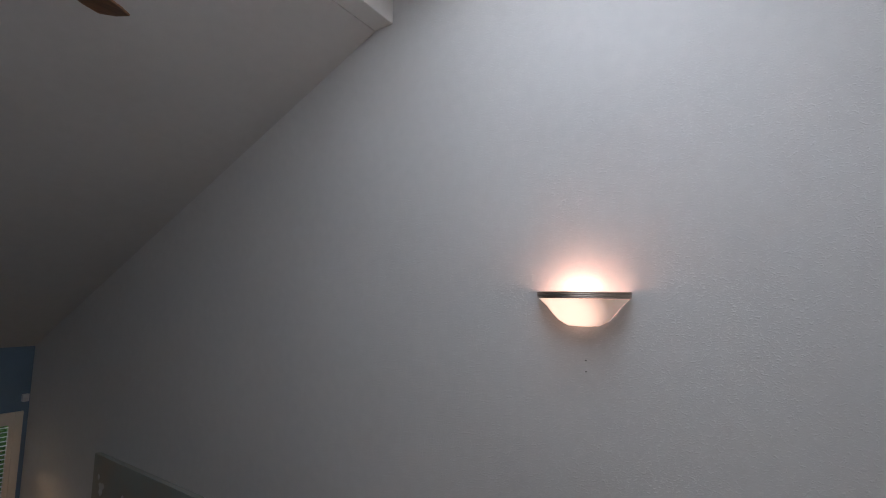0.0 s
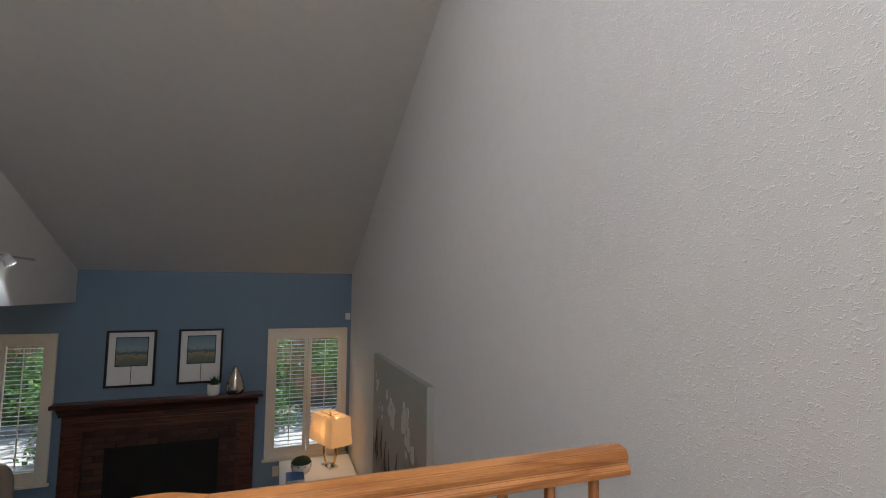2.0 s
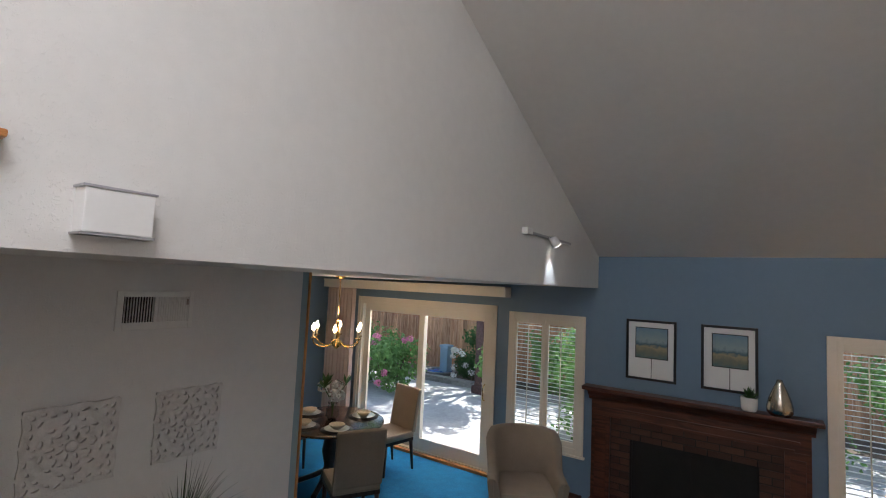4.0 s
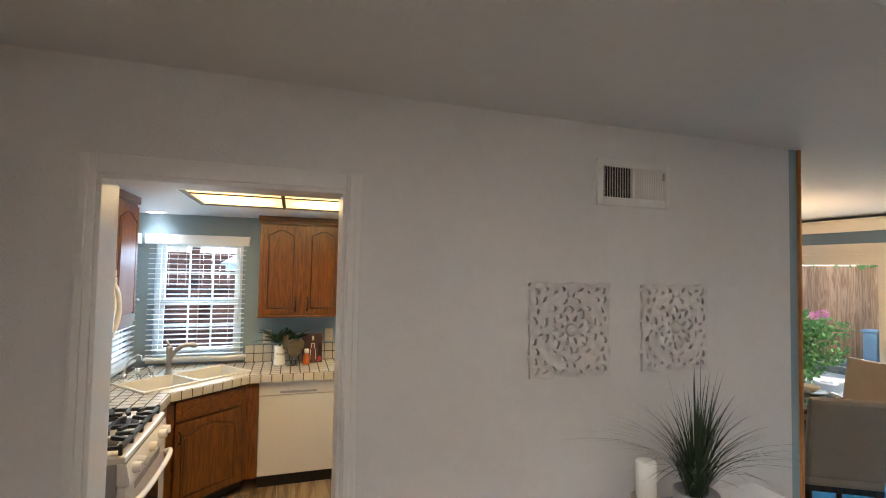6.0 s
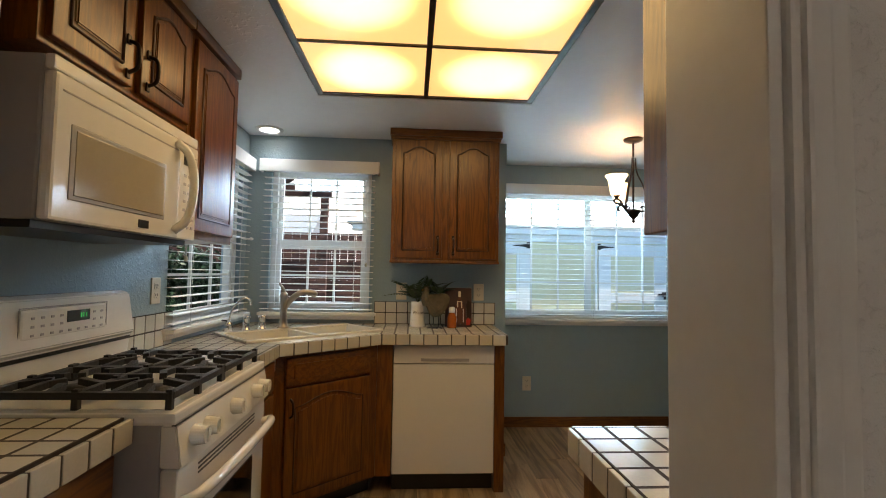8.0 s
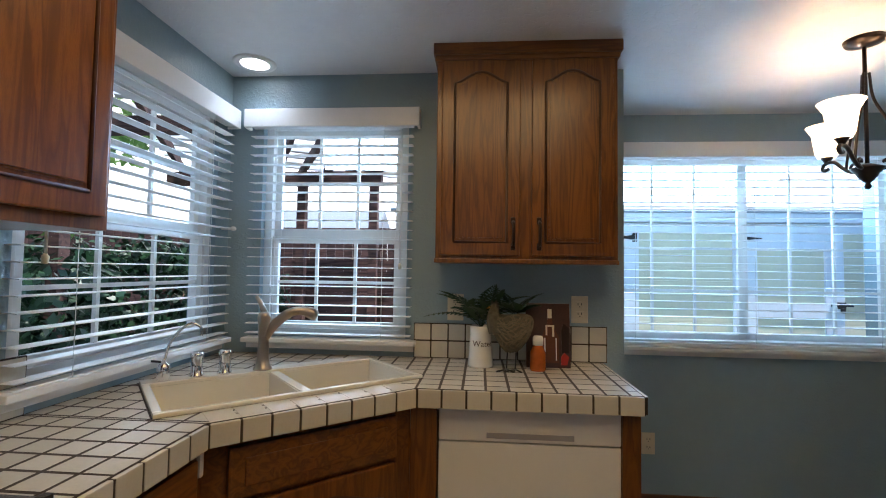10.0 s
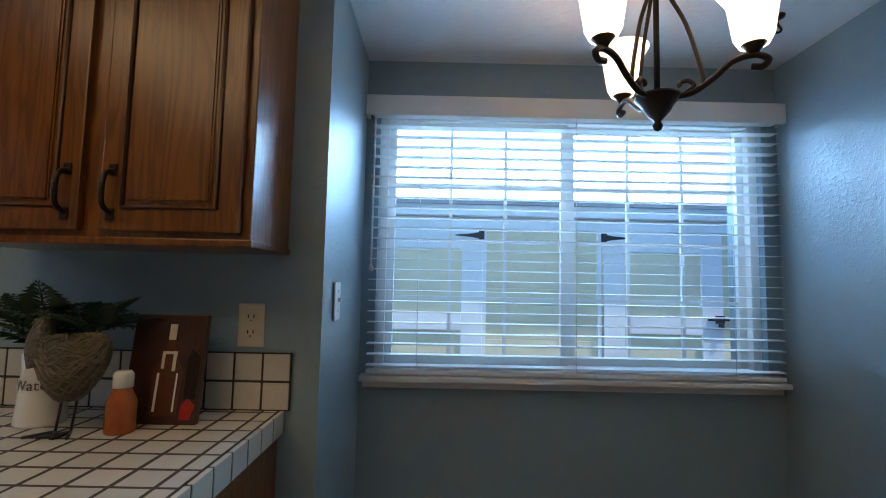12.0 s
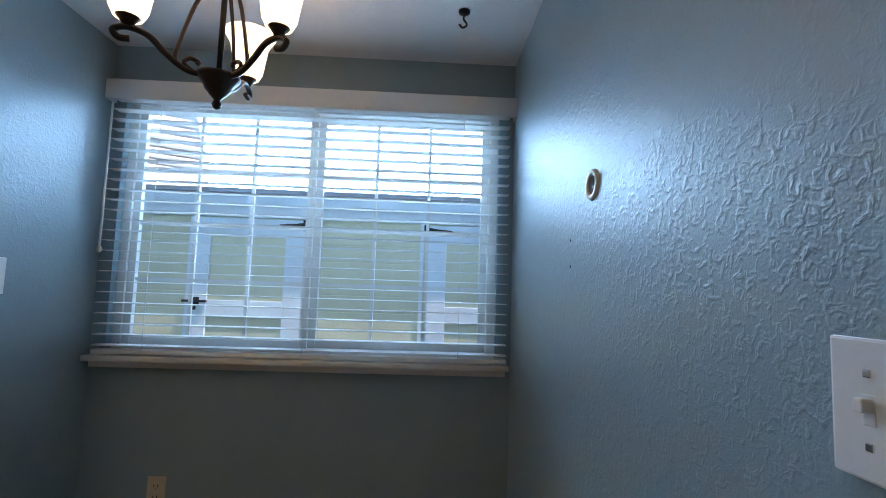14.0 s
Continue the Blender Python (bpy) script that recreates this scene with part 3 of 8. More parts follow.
structure("floor_upper_hall", boxes((-1.48, XU - 0.121, SOUTH, 0.49, SOFFIT + 0.101, UPPER)), BEIGE_CARPET, "beige carpeted upper hall floor", "floor")

SW = (-1.05, -0.36, 0.99, 2.0)      # sink window (y, z)
NWIN = (0.66, 2.27, 0.90, 2.0)      # nook window (y, z)
LW = (-2.82, -1.92, 0.99, 2.0)      # stove-wall window (x, z)
structure("wall_kitchen_back", wall_with_holes("y", KB - 0.14, KB, KL - 0.12, 0.60, -0.2, KC + 0.1, [SW]), KITCHEN_WALL,
          "blue-grey glossy textured wall behind the sink")
structure("wall_nook_left", boxes((KN - 0.14, KB - 0.14, 0.48, 0.60, -0.2, KC + 0.1)), KITCHEN_WALL, "blue-grey glossy side wall of the breakfast nook")
structure("wall_nook_back", wall_with_holes("y", KN - 0.14, KN, 0.60, KR, -0.2, KC + 0.1, [NWIN]), KITCHEN_WALL, "blue-grey glossy wall under the nook window")
structure("wall_stove", wall_with_holes("x", KL - 0.12, KL, KB, -0.14, -0.2, KC + 0.1, [LW]), KITCHEN_WALL, "blue-grey glossy wall behind the stove")
bm = bmesh.new()
grid = [[bm.verts.new((x, y, KC)) for y in (KL, LY0, LY1, KR)] for x in (KN, LX0, LX1, -0.14)]
flat = [bm.faces.new((grid[a][b], grid[a + 1][b], grid[a + 1][b + 1], grid[a][b + 1])) for a in range(3) for b in range(3) if (a, b) != (1, 1)]
up = bmesh.ops.extrude_face_region(bm, geom=flat)
bmesh.ops.translate(bm, verts=[v for v in up["geom"] if isinstance(v, bmesh.types.BMVert)], vec=(0, 0, 0.1))
bmesh.ops.recalc_face_normals(bm, faces=bm.faces)
structure("ceiling_kitchen", bm, KITCHEN_CEILING, "white glossy textured kitchen ceiling", "ceiling")

# stairs
stair = structure("staircase", boxes(*[(2.6 - 0.28 * i, 2.6 - 0.28 * (i - 1), -0.6, 0.30, 0.0, LAND - 0.174 * i) for i in range(1, 7)],
                                     (2.6, XR, SOUTH, 0.30, 0.0, LAND),
                                     *[(3.0 - 0.26 * i, 3.0 - 0.26 * (i - 1), SOUTH, -0.66, 0.0 if i < 5 else LAND + 0.18 * i - 0.4, LAND + 0.181 * i) for i in range(1, 8)],
                                     (XU, 1.18, SOUTH, -0.66, UPPER - 0.3, UPPER)), BEIGE_CARPET, "beige carpeted stairs with a landing", "stairs")

# doorway casing
cas = thing("door_casing", (0, -0.13, 0), "white painted casing and jamb of the open kitchen doorway", "door frame", kind="structure")
part("jamb", boxes((-0.142, 0.006, 0.215, 0.227, 0, 2.052), bevel=0.002), TRIM, cas)
part("jamb", boxes((-0.142, 0.006, -0.494, -0.482, 0, 2.052), bevel=0.002), TRIM, cas)
part("head_jamb", boxes((-0.142, 0.006, -0.482, 0.215, 2.038, 2.052), bevel=0.002), TRIM, cas)
for y0, y1 in ((0.227, 0.278), (-0.545, -0.494)):
    part("casing", boxes((0.0, 0.014, y0, y1, 0, 2.11), (0.0, 0.02, y0 + 0.008, y1 - 0.02, 0, 2.105), bevel=0.004), TRIM, cas)
part("casing", boxes((0.0, 0.014, -0.494, 0.227, 2.052, 2.11), bevel=0.004), TRIM, cas)
part("corner_post", boxes((-0.012, 0.014, 2.386, 2.400, 0, SOFFIT), bevel=0.003), RAIL_OAK_Z, thing("corner_trim", (0, 2.39, 0), "golden oak edge trim on the wall corner", "trim", kind="structure"))

# baseboards
structure("baseboard", boxes((KN, KN + 0.014, 0.6, KR, 0, 0.085), (KN, KB - 0.01, 0.6, 0.614, 0, 0.085), (KN + 0.014, -0.72, KR - 0.014, KR, 0, 0.085), bevel=0.003), OAK_Y, "oak baseboard round the nook", "baseboard")
structure("baseboard_living", boxes((DINE_X, DOOR[0] - 0.07, YB - 0.014, YB, 0, 0.09), (DOOR[1] + 0.07, 0.93, YB - 0.014, YB, 0, 0.09), (3.05, XR, YB - 0.014, YB, 0, 0.09),
                                    (XR - 0.014, XR, 0.32, YB - 0.014, 0, 0.09), bevel=0.003), MANTEL, "dark wood baseboard", "baseboard")


def blind(name, axis, face, a0, a1, z0, z1, tilt, into, label):
    """A two-inch blind: valance, head rail, every slat, bottom rail, ladder cords, wand. into: +1 or -1, towards the room."""
    mid = (a0 + a1) / 2
    at = (face + into * 0.022, mid, z0) if axis == "y" else (mid, face + into * 0.022, z0)
    b = thing(name, at, label, "window blind")

    def bx(d0, d1, p, q, r, s, bevel=0.0):
        lo, hi = sorted((face + into * d0, face + into * d1))
        return boxes((lo, hi, p, q, r, s), bevel=bevel) if axis == "y" else boxes((p, q, lo, hi, r, s), bevel=bevel)
    part("valance", bx(0.046, 0.060, a0 - 0.03, a1 + 0.03, z1, z1 + 0.085, 0.004), BLIND, b)
    part("valance_return", bx(0.0, 0.046, a0 - 0.03, a0 - 0.018, z1, z1 + 0.085), BLIND, b)
    part("valance_return", bx(0.0, 0.046, a1 + 0.018, a1 + 0.03, z1, z1 + 0.085), BLIND, b)
    part("head_rail", bx(0.003, 0.045, a0, a1, z1 + 0.005, z1 + 0.05), BLIND, b)
    part("bottom_rail", bx(0.003, 0.047, a0, a1, z0, z0 + 0.018, 0.004), BLIND, b)
    bm = bmesh.new()
    half, w, th = (a1 - a0) / 2, 0.025, 0.0026
    prof = [(-w, 0.0), (-w * 0.5, 0.0010), (0, 0.0014), (w * 0.5, 0.0010), (w, 0.0)]
    outline = prof + [(x, z - th) for x, z in reversed(prof)]
    t = radians(tilt) * into
    outline = [(x * math.cos(t) - z * math.sin(t), x * math.sin(t) + z * math.cos(t)) for x, z in outline]
    if axis == "y":
        slat = mesh_of("slat", prism(outline, "y", -half, half), BLIND)
    else:
        slat = mesh_of("slat", prism(outline, "x", -half, half), BLIND)
    n = round((z1 - z0 - 0.03) / 0.0425)
    for i in range(n):
        piece("slat", slat, b, (at[0], at[1], z0 + 0.035 + (z1 - z0 - 0.03) * i / n))
    for f in (0.12, 0.5, 0.88) if a1 - a0 > 1.2 else (0.17, 0.83):
        p = a0 + (a1 - a0) * f
        q = face + into * 0.0485
        part("ladder_cord", tube([(q, p, z0), (q, p, z1)] if axis == "y" else [(p, q, z0), (p, q, z1)], 0.0012, None, 5), BLIND, b)
    p = a0 + 0.012 if a1 - a0 > 1.2 else a1 - 0.045
    q = face + into * 0.068
    part("tilt_wand", tube([(q, p, z1 - 0.02), (q, p, z1 - 0.62)] if axis == "y" else [(p, q, z1 - 0.02), (p, q, z1 - 0.62)], 0.004), BLIND, b)
    part("wand_tip", lathe([(0, 0), (0.008, 0.003), (0.009, 0.02), (0.004, 0.028), (0, 0.028)], (q, p, z1 - 0.645) if axis == "y" else (p, q, z1 - 0.645), 10), IVORY, b)
    return b


def window(name, axis, face, back, hole, label, sash, into, frame_mat, sill=True):
    """A vinyl window in its opening: frame, sashes with grids, panes, stool and apron."""
    a0, a1, z0, z1 = hole
    mid = (a0 + a1) / 2
    lo, hi = sorted((face, back))
    c = (lo + hi) / 2
    w = thing(name, (c, mid, z0) if axis == "y" else (mid, c, z0), label, "window", kind="structure")

    def bx(rows, bevel=0.002):
        bm = bmesh.new()
        for d0, d1, p, q, r, s in rows:
            if axis == "y":
                box(bm, d0, d1, p, q, r, s, bevel)
            else:
                box(bm, p, q, d0, d1, r, s, bevel)
        return bm
    f = 0.035
    part("window_frame", bx([(c - 0.035, c + 0.035, a0, a0 + f, z0, z1), (c - 0.035, c + 0.035, a1 - f, a1, z0, z1),
                             (c - 0.035, c + 0.035, a0 + f, a1 - f, z0, z0 + f), (c - 0.035, c + 0.035, a0 + f, a1 - f, z1 - f, z1)]), frame_mat, w)
    if sash == "hung":
        zm = z0 + (z1 - z0) * 0.46
        cells = [(a0 + f, a1 - f, z0 + f, zm), (a0 + f, a1 - f, zm, z1 - f)]
    else:
        cells = [(a0 + f, mid, z0 + f, z1 - f), (mid, a1 - f, z0 + f, z1 - f)]
    for i, (p, q, r, s) in enumerate(cells):
        o = into * 0.012 * (1 - 2 * i)
        g = 0.032
        sa = part("sash", bx([(c + o - 0.012, c + o + 0.012, p, p + g, r, s), (c + o - 0.012, c + o + 0.012, q - g, q, r, s),
                              (c + o - 0.012, c + o + 0.012, p + g, q - g, r, r + g), (c + o - 0.012, c + o + 0.012, p + g, q - g, s - g, s)]), frame_mat, w)
        pane = part("pane", bx([(c + o - 0.003, c + o + 0.003, p + g, q - g, r + g, s - g)], 0), GLASS, sa)
        pane.visible_shadow = False
        nx, nz = (3, 2) if sash == "hung" else (3, 4)
        rows = [(c + o - 0.007, c + o + 0.007, p + g + (q - p - 2 * g) * k / nx - 0.007, p + g + (q - p - 2 * g) * k / nx + 0.007, r + g, s - g) for k in range(1, nx)]
        rows += [(c + o - 0.006, c + o + 0.006, p + g, q - g, r + g + (s - r - 2 * g) * k / nz - 0.007, r + g + (s - r - 2 * g) * k / nz + 0.007) for k in range(1, nz)]
        part("muntins", bx(rows, 0), frame_mat, sa)
    if sill:
        part("window_sill", bx([tuple(sorted((face - into * 0.1, face + into * 0.065))) + (a0 - 0.05, a1 + 0.05, z0 - 0.022, z0)], 0.005), frame_mat, w)
        part("apron", bx([tuple(sorted((face, face + into * 0.03))) + (a0 - 0.04, a1 + 0.04, z0 - 0.05, z0 - 0.022)], 0.003), frame_mat, w)
    return w


window("window_1", "y", KN, KN - 0.14, NWIN, "white vinyl sliding window with grids in the nook", "slide", 1, TRIM)
window("window_2", "y", KB, KB - 0.14, SW, "white vinyl double-hung window over the sink", "hung", 1, TRIM)
window("window_3", "x", KL, KL - 0.12, LW, "white vinyl double-hung window on the stove wall", "hung", 1, TRIM)
blind("window_blind", "y", KN, 0.635, 2.31, 0.905, 1.955, -1, 1, "wide white two-inch blind open in the nook window")
blind("window_blind", "y", KB, -1.09, -0.335, 0.975, 1.95, -1, 1, "white two-inch blind open over the sink")
blind("window_blind", "x", KL, -2.87, -1.90, 0.975, 1.95, -1, 1, "white two-inch blind open beside the stove")

# ---- kitchen ----
CT = 0.914                       # counter top


def arch_outline(a0, a1, z0, z1, rise=0.045, n=10):
    """A cathedral panel outline: straight sides with an arched top."""
    pts = [(a0, z0), (a1, z0), (a1, z1 - rise)]
    w = a1 - a0
    for i in range(1, n):
        t = i / n
        u = a1 - w * t
        k = math.sin(math.pi * t) ** 1.6
        pts.append((u, z1 - rise + rise * k))
    pts.append((a0, z1 - rise))
    return pts


def cabinet_door(parent, axis, face, out, a0, a1, z0, z1, handle=None, rise=0.045):
    """A raised-panel oak door with an arched panel, standing 18 mm proud of its face."""
    d = part("door", (boxes((min(face, face + out * 0.018), max(face, face + out * 0.018), a0, a1, z0, z1), bevel=0.004) if axis == "y"
                      else boxes((a0, a1, min(face, face + out * 0.018), max(face, face + out * 0.018), z0, z1), bevel=0.004)), OAK_Z, parent)
    st = 0.052

    def push(outline, e0, e1, bevel):
        lo, hi = sorted((face + out * e0, face + out * e1))
        return prism(outline, "x" if axis == "y" else "y", lo, hi, bevel)
    part("panel", push(arch_outline(a0 + st + 0.012, a1 - st - 0.012, z0 + st + 0.012, z1 - st - 0.008, rise), 0.0165, 0.0245, 0.005), OAK_Z, d)
    # dark bead along the panel edge: groove shade and stain as colour
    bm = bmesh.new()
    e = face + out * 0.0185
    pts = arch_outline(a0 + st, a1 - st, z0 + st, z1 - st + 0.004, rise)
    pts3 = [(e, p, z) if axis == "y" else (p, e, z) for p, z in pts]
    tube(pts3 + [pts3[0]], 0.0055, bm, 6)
    part("moulding", bm, OAK_GROOVE_SHADE, d)
    if handle:
        ha, hz = handle
        e0, e1 = face + out * 0.018, face + out * 0.045
        pts = [(e0, ha, hz - 0.048), (e1, ha, hz - 0.034), (e1 + out * 0.006, ha, hz), (e1, ha, hz + 0.034), (e0, ha, hz + 0.048)]
        pts = [(p[0], p[1], p[2]) if axis == "y" else (p[1], p[0], p[2]) for p in pts]
        h = part("handle", tube(curve_points(pts, 4), [0.006] * 17, None, 8), BRONZE, d, "dark bronze pull handle")
        for z in (hz - 0.05, hz + 0.05):
            lo, hi = sorted((face + out * 0.018, face + out * 0.024))
            row = (lo, hi, ha - 0.009, ha + 0.009, z - 0.014, z + 0.014) if axis == "y" else (ha - 0.009, ha + 0.009, lo, hi, z - 0.014, z + 0.014)
            part("handle_plate", boxes(row, bevel=0.003), BRONZE, d)
    return d


# wall cabinet between sink window and nook
uc = thing("wall_cabinet", (-2.79, 0.147, 1.335), "varnished oak wall cabinet with two arched doors", "cabinet")
part("body", boxes((KB, -2.665, -0.206, 0.50, 1.345, 2.165), (KB, -2.66, -0.21, 0.504, 1.335, 1.352), bevel=0.003), OAK_Z, uc)
part("crown", boxes((KB, -2.64, -0.222, 0.516, 2.165, KC - 0.001), (KB, -2.652, -0.214, 0.508, 2.145, 2.165), bevel=0.004), OAK_Y, uc)
cabinet_door(uc, "y", -2.665, 1, -0.185, 0.125, 1.365, 2.14, (0.098, 1.45))
cabinet_door(uc, "y", -2.665, 1, 0.17, 0.48, 1.365, 2.14, (0.198, 1.45))

# wall cabinets over the stove
for x0, x1, z0, names in ((-1.403, -0.718, 1.775, 2), (-1.862, -1.408, 1.385, 1)):
    cab = thing("wall_cabinet", ((x0 + x1) / 2, KL + 0.15, z0), "varnished oak wall cabinet " + ("above the microwave" if names == 2 else "with one tall arched door"), "cabinet")
    yf = KL + 0.305
    part("body", boxes((x0, x1, KL, yf, z0, 2.165), bevel=0.003), OAK_Z, cab)
    part("crown", boxes((x0, x1, KL, yf + 0.02, 2.165, KC - 0.001), bevel=0.004), OAK_X, cab)
    if names == 2:
        xm = (x0 + x1) / 2
        cabinet_door(cab, "x", yf, 1, x0 + 0.02, xm - 0.02, z0 + 0.02, 2.145, (xm - 0.05, z0 + 0.1), 0.035)
        cabinet_door(cab, "x", yf, 1, xm + 0.02, x1 - 0.02, z0 + 0.02, 2.145, (xm + 0.05, z0 + 0.1), 0.035)
    else:
        cabinet_door(cab, "x", yf, 1, x0 + 0.025, x1 - 0.025, z0 + 0.03, 2.145)
cab = thing("wall_cabinet", (-0.42, KL + 0.15, 1.36), "varnished oak wall cabinet beside the doorway", "cabinet")
part("body", boxes((-0.712, -0.145, KL, KL + 0.215, 1.36, 2.165), bevel=0.003), OAK_Z, cab)
cabinet_door(cab, "x", KL + 0.215, 1, -0.70, -0.17, 1.385, 2.145, (-0.66, 1.47))
cab = thing("wall_cabinet", (-0.31, 0.75, 1.345), "varnished oak wall cabinet over the small counter", "cabinet")
part("body", boxes((-0.465, -0.142, 0.355, 1.25, 1.345, 2.165), bevel=0.003), OAK_Z, cab)
cabinet_door(cab, "y", -0.465, -1, 0.375, 0.80, 1.37, 2.145, (0.76, 1.46))
cabinet_door(cab, "y", -0.465, -1, 0.82, 1.23, 1.37, 2.145, (0.86, 1.46))

# microwave
YM = -0.865
mw = thing("microwave", (-1.065, -1.0, 1.363), "white over-the-range microwave with bowed handle", "microwave")
MX0, MX1 = -1.412, -0.716
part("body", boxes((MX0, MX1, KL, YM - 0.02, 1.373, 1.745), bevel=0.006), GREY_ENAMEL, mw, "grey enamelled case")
part("vent_base", boxes((MX0 + 0.003, MX1 - 0.003, KL, YM - 0.03, 1.355, 1.373)), BLACK, mw)
part("top_grille", boxes((MX0 + 0.002, MX1 - 0.002, YM - 0.02, YM + 0.002, 1.712, 1.746), bevel=0.006), ENAMEL, mw)
dr = part("door", boxes((-1.275, MX1 - 0.002, YM - 0.02, YM + 0.008, 1.373, 1.708), bevel=0.008), ENAMEL, mw)
part("window_surround", boxes((-1.185, -0.77, YM + 0.006, YM + 0.0105, 1.425, 1.602), bevel=0.003), GREY_ENAMEL, dr)
part("door_window", boxes((-1.175, -0.785, YM + 0.006, YM + 0.0125, 1.436, 1.590), bevel=0.002), MICRO_GLASS, dr)
part("door_groove", boxes((-1.26, -0.74, YM + 0.0075, YM + 0.0095, 1.668, 1.672)), GREY_ENAMEL, dr)
part("badge", boxes((-1.10, -1.05, YM + 0.0075, YM + 0.011, 1.388, 1.412), bevel=0.002), BRONZE, dr)
part("handle", tube(curve_points([(-1.245, YM + 0.008, 1.395), (-1.262, YM + 0.045, 1.44), (-1.268, YM + 0.06, 1.545), (-1.262, YM + 0.045, 1.65), (-1.245, YM + 0.008, 1.695)], 5),
                    0.014, None, 10), ENAMEL, dr, "bowed white handle")
cp = part("control_panel", boxes((MX0 + 0.002, -1.28, YM - 0.02, YM + 0.004, 1.373, 1.708), bevel=0.006), ENAMEL, mw)
part("display", boxes((-1.392, -1.305, YM + 0.002, YM + 0.006, 1.632, 1.672)), BLACK, cp)
keys = bmesh.new()
for i in range(3):
    for j in range(7):
        box(keys, -1.387 + i * 0.03, -1.371 + i * 0.03, YM + 0.002, YM + 0.0055, 1.41 + j * 0.03, 1.42 + j * 0.03)
tagged(part("key_marks", keys, GREY_ENAMEL, cp), kind="stuff")

# stove
SX0, SX1, SY = -1.505, -0.83, -0.625
st = thing("stove", (-1.178, -0.92, 0.0), "white freestanding gas range with cast-iron grates", "stove")
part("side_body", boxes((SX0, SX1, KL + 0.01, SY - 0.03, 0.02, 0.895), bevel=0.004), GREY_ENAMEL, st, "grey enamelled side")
part("cooktop", boxes((SX0 - 0.002, SX1 + 0.002, KL + 0.08, SY + 0.004, 0.892, 0.922), bevel=0.008), ENAMEL, st)
ctrl = part("control_panel", prism([(SY - 0.03, 0.79), (SY + 0.022, 0.79), (SY + 0.006, 0.893), (SY - 0.03, 0.893)], "x", SX0, SX1, 0.004), ENAMEL, st)
for x in (-1.43, -1.355, -1.17, -0.985, -0.91):
    kb = bmesh.new()
    r = bmesh.ops.create_cone(kb, cap_ends=True, segments=20, radius1=0.026, radius2=0.022, depth=0.036)
    bmesh.ops.rotate(kb, verts=kb.verts, cent=(0, 0, 0), matrix=Matrix.Rotation(radians(-90), 3, "X"))
    box(kb, -0.004, 0.004, 0.012, 0.022, -0.017, 0.017, 0.001)
    bmesh.ops.translate(kb, verts=kb.verts, vec=(x, SY + 0.03, 0.845))
    part("knob", kb, ENAMEL, ctrl)
od = part("oven_door", boxes((SX0 + 0.004, SX1 - 0.004, SY - 0.03, SY + 0.01, 0.20, 0.785), bevel=0.008), ENAMEL, st)
part("vent_slots", boxes(*[(SX0 + 0.12, SX1 - 0.12, SY + 0.008, SY + 0.0115, 0.755 - i * 0.012, 0.760 - i * 0.012) for i in range(3)]), BLACK, od)
part("oven_window", boxes((SX0 + 0.13, SX1 - 0.13, SY + 0.008, SY + 0.013, 0.33, 0.62), bevel=0.002), OVEN_GLASS, od)
part("handle", tube(curve_points([(SX0 + 0.02, SY + 0.008, 0.70), (SX0 + 0.06, SY + 0.052, 0.715), (-1.178, SY + 0.066, 0.72), (SX1 - 0.06, SY + 0.052, 0.715), (SX1 - 0.02, SY + 0.008, 0.70)], 6),
                    0.015, None, 10), ENAMEL, od, "bowed white oven handle")
part("storage_drawer", boxes((SX0 + 0.004, SX1 - 0.004, SY - 0.03, SY + 0.006, 0.05, 0.19), bevel=0.006), ENAMEL, st)
bg = part("backguard", prism([(KL + 0.012, 0.90), (KL + 0.075, 0.90), (KL + 0.085, 1.02), (KL + 0.10, 1.035), (KL + 0.075, 1.175), (KL + 0.05, 1.185), (KL + 0.012, 1.185)], "x", SX0, SX1, 0.004), ENAMEL, st)
part("control_face", boxes((-1.345, -0.99, KL + 0.083, KL + 0.095, 1.06, 1.15), bevel=0.008), ENAMEL, bg)
part("face_outline", tube([(-1.348, KL + 0.0925, 1.057), (-0.987, KL + 0.0925, 1.057), (-0.987, KL + 0.0925, 1.153), (-1.348, KL + 0.0925, 1.153), (-1.348, KL + 0.0925, 1.057)], 0.0016, None, 5), GREY_ENAMEL, bg)
# solid black strip that paints the shade under the backguard's overhang
part("shadow_gap", boxes((SX0 + 0.004, SX1 - 0.004, KL + 0.06, KL + 0.0865, 1.006, 1.024)), BLACK, bg, "black strip standing in for the shade below the backguard")
marks = bmesh.new()
for i in range(9):
    for j in range(3):
        if not (2 <= i <= 4 and j > 0):
            box(marks, -1.325 + i * 0.036, -1.313 + i * 0.036, KL + 0.094, KL + 0.0962, 1.072 + j * 0.024, 1.079 + j * 0.024)
tagged(part("key_marks", marks, GREY_ENAMEL, bg), kind="stuff")
part("display", boxes((-1.26, -1.16, KL + 0.0925, KL + 0.0965, 1.10, 1.135)), BLACK, bg)
part("display_digits", boxes(*[(x, x + 0.005, KL + 0.096, KL + 0.0972, 1.111, 1.125) for x in (-1.245, -1.232, -1.222)]), GREEN_LED, bg)
part("cooktop_well", boxes((SX0 + 0.03, SX1 - 0.03, KL + 0.11, SY - 0.022, 0.9205, 0.9235), bevel=0.001), ENAMEL, st)
part("cooktop_seam", boxes((SX0 + 0.002, SX1 - 0.002, SY - 0.006, SY + 0.0052, 0.8905, 0.8935)), BLACK, st)
GXM = (SX0 + SX1) / 2
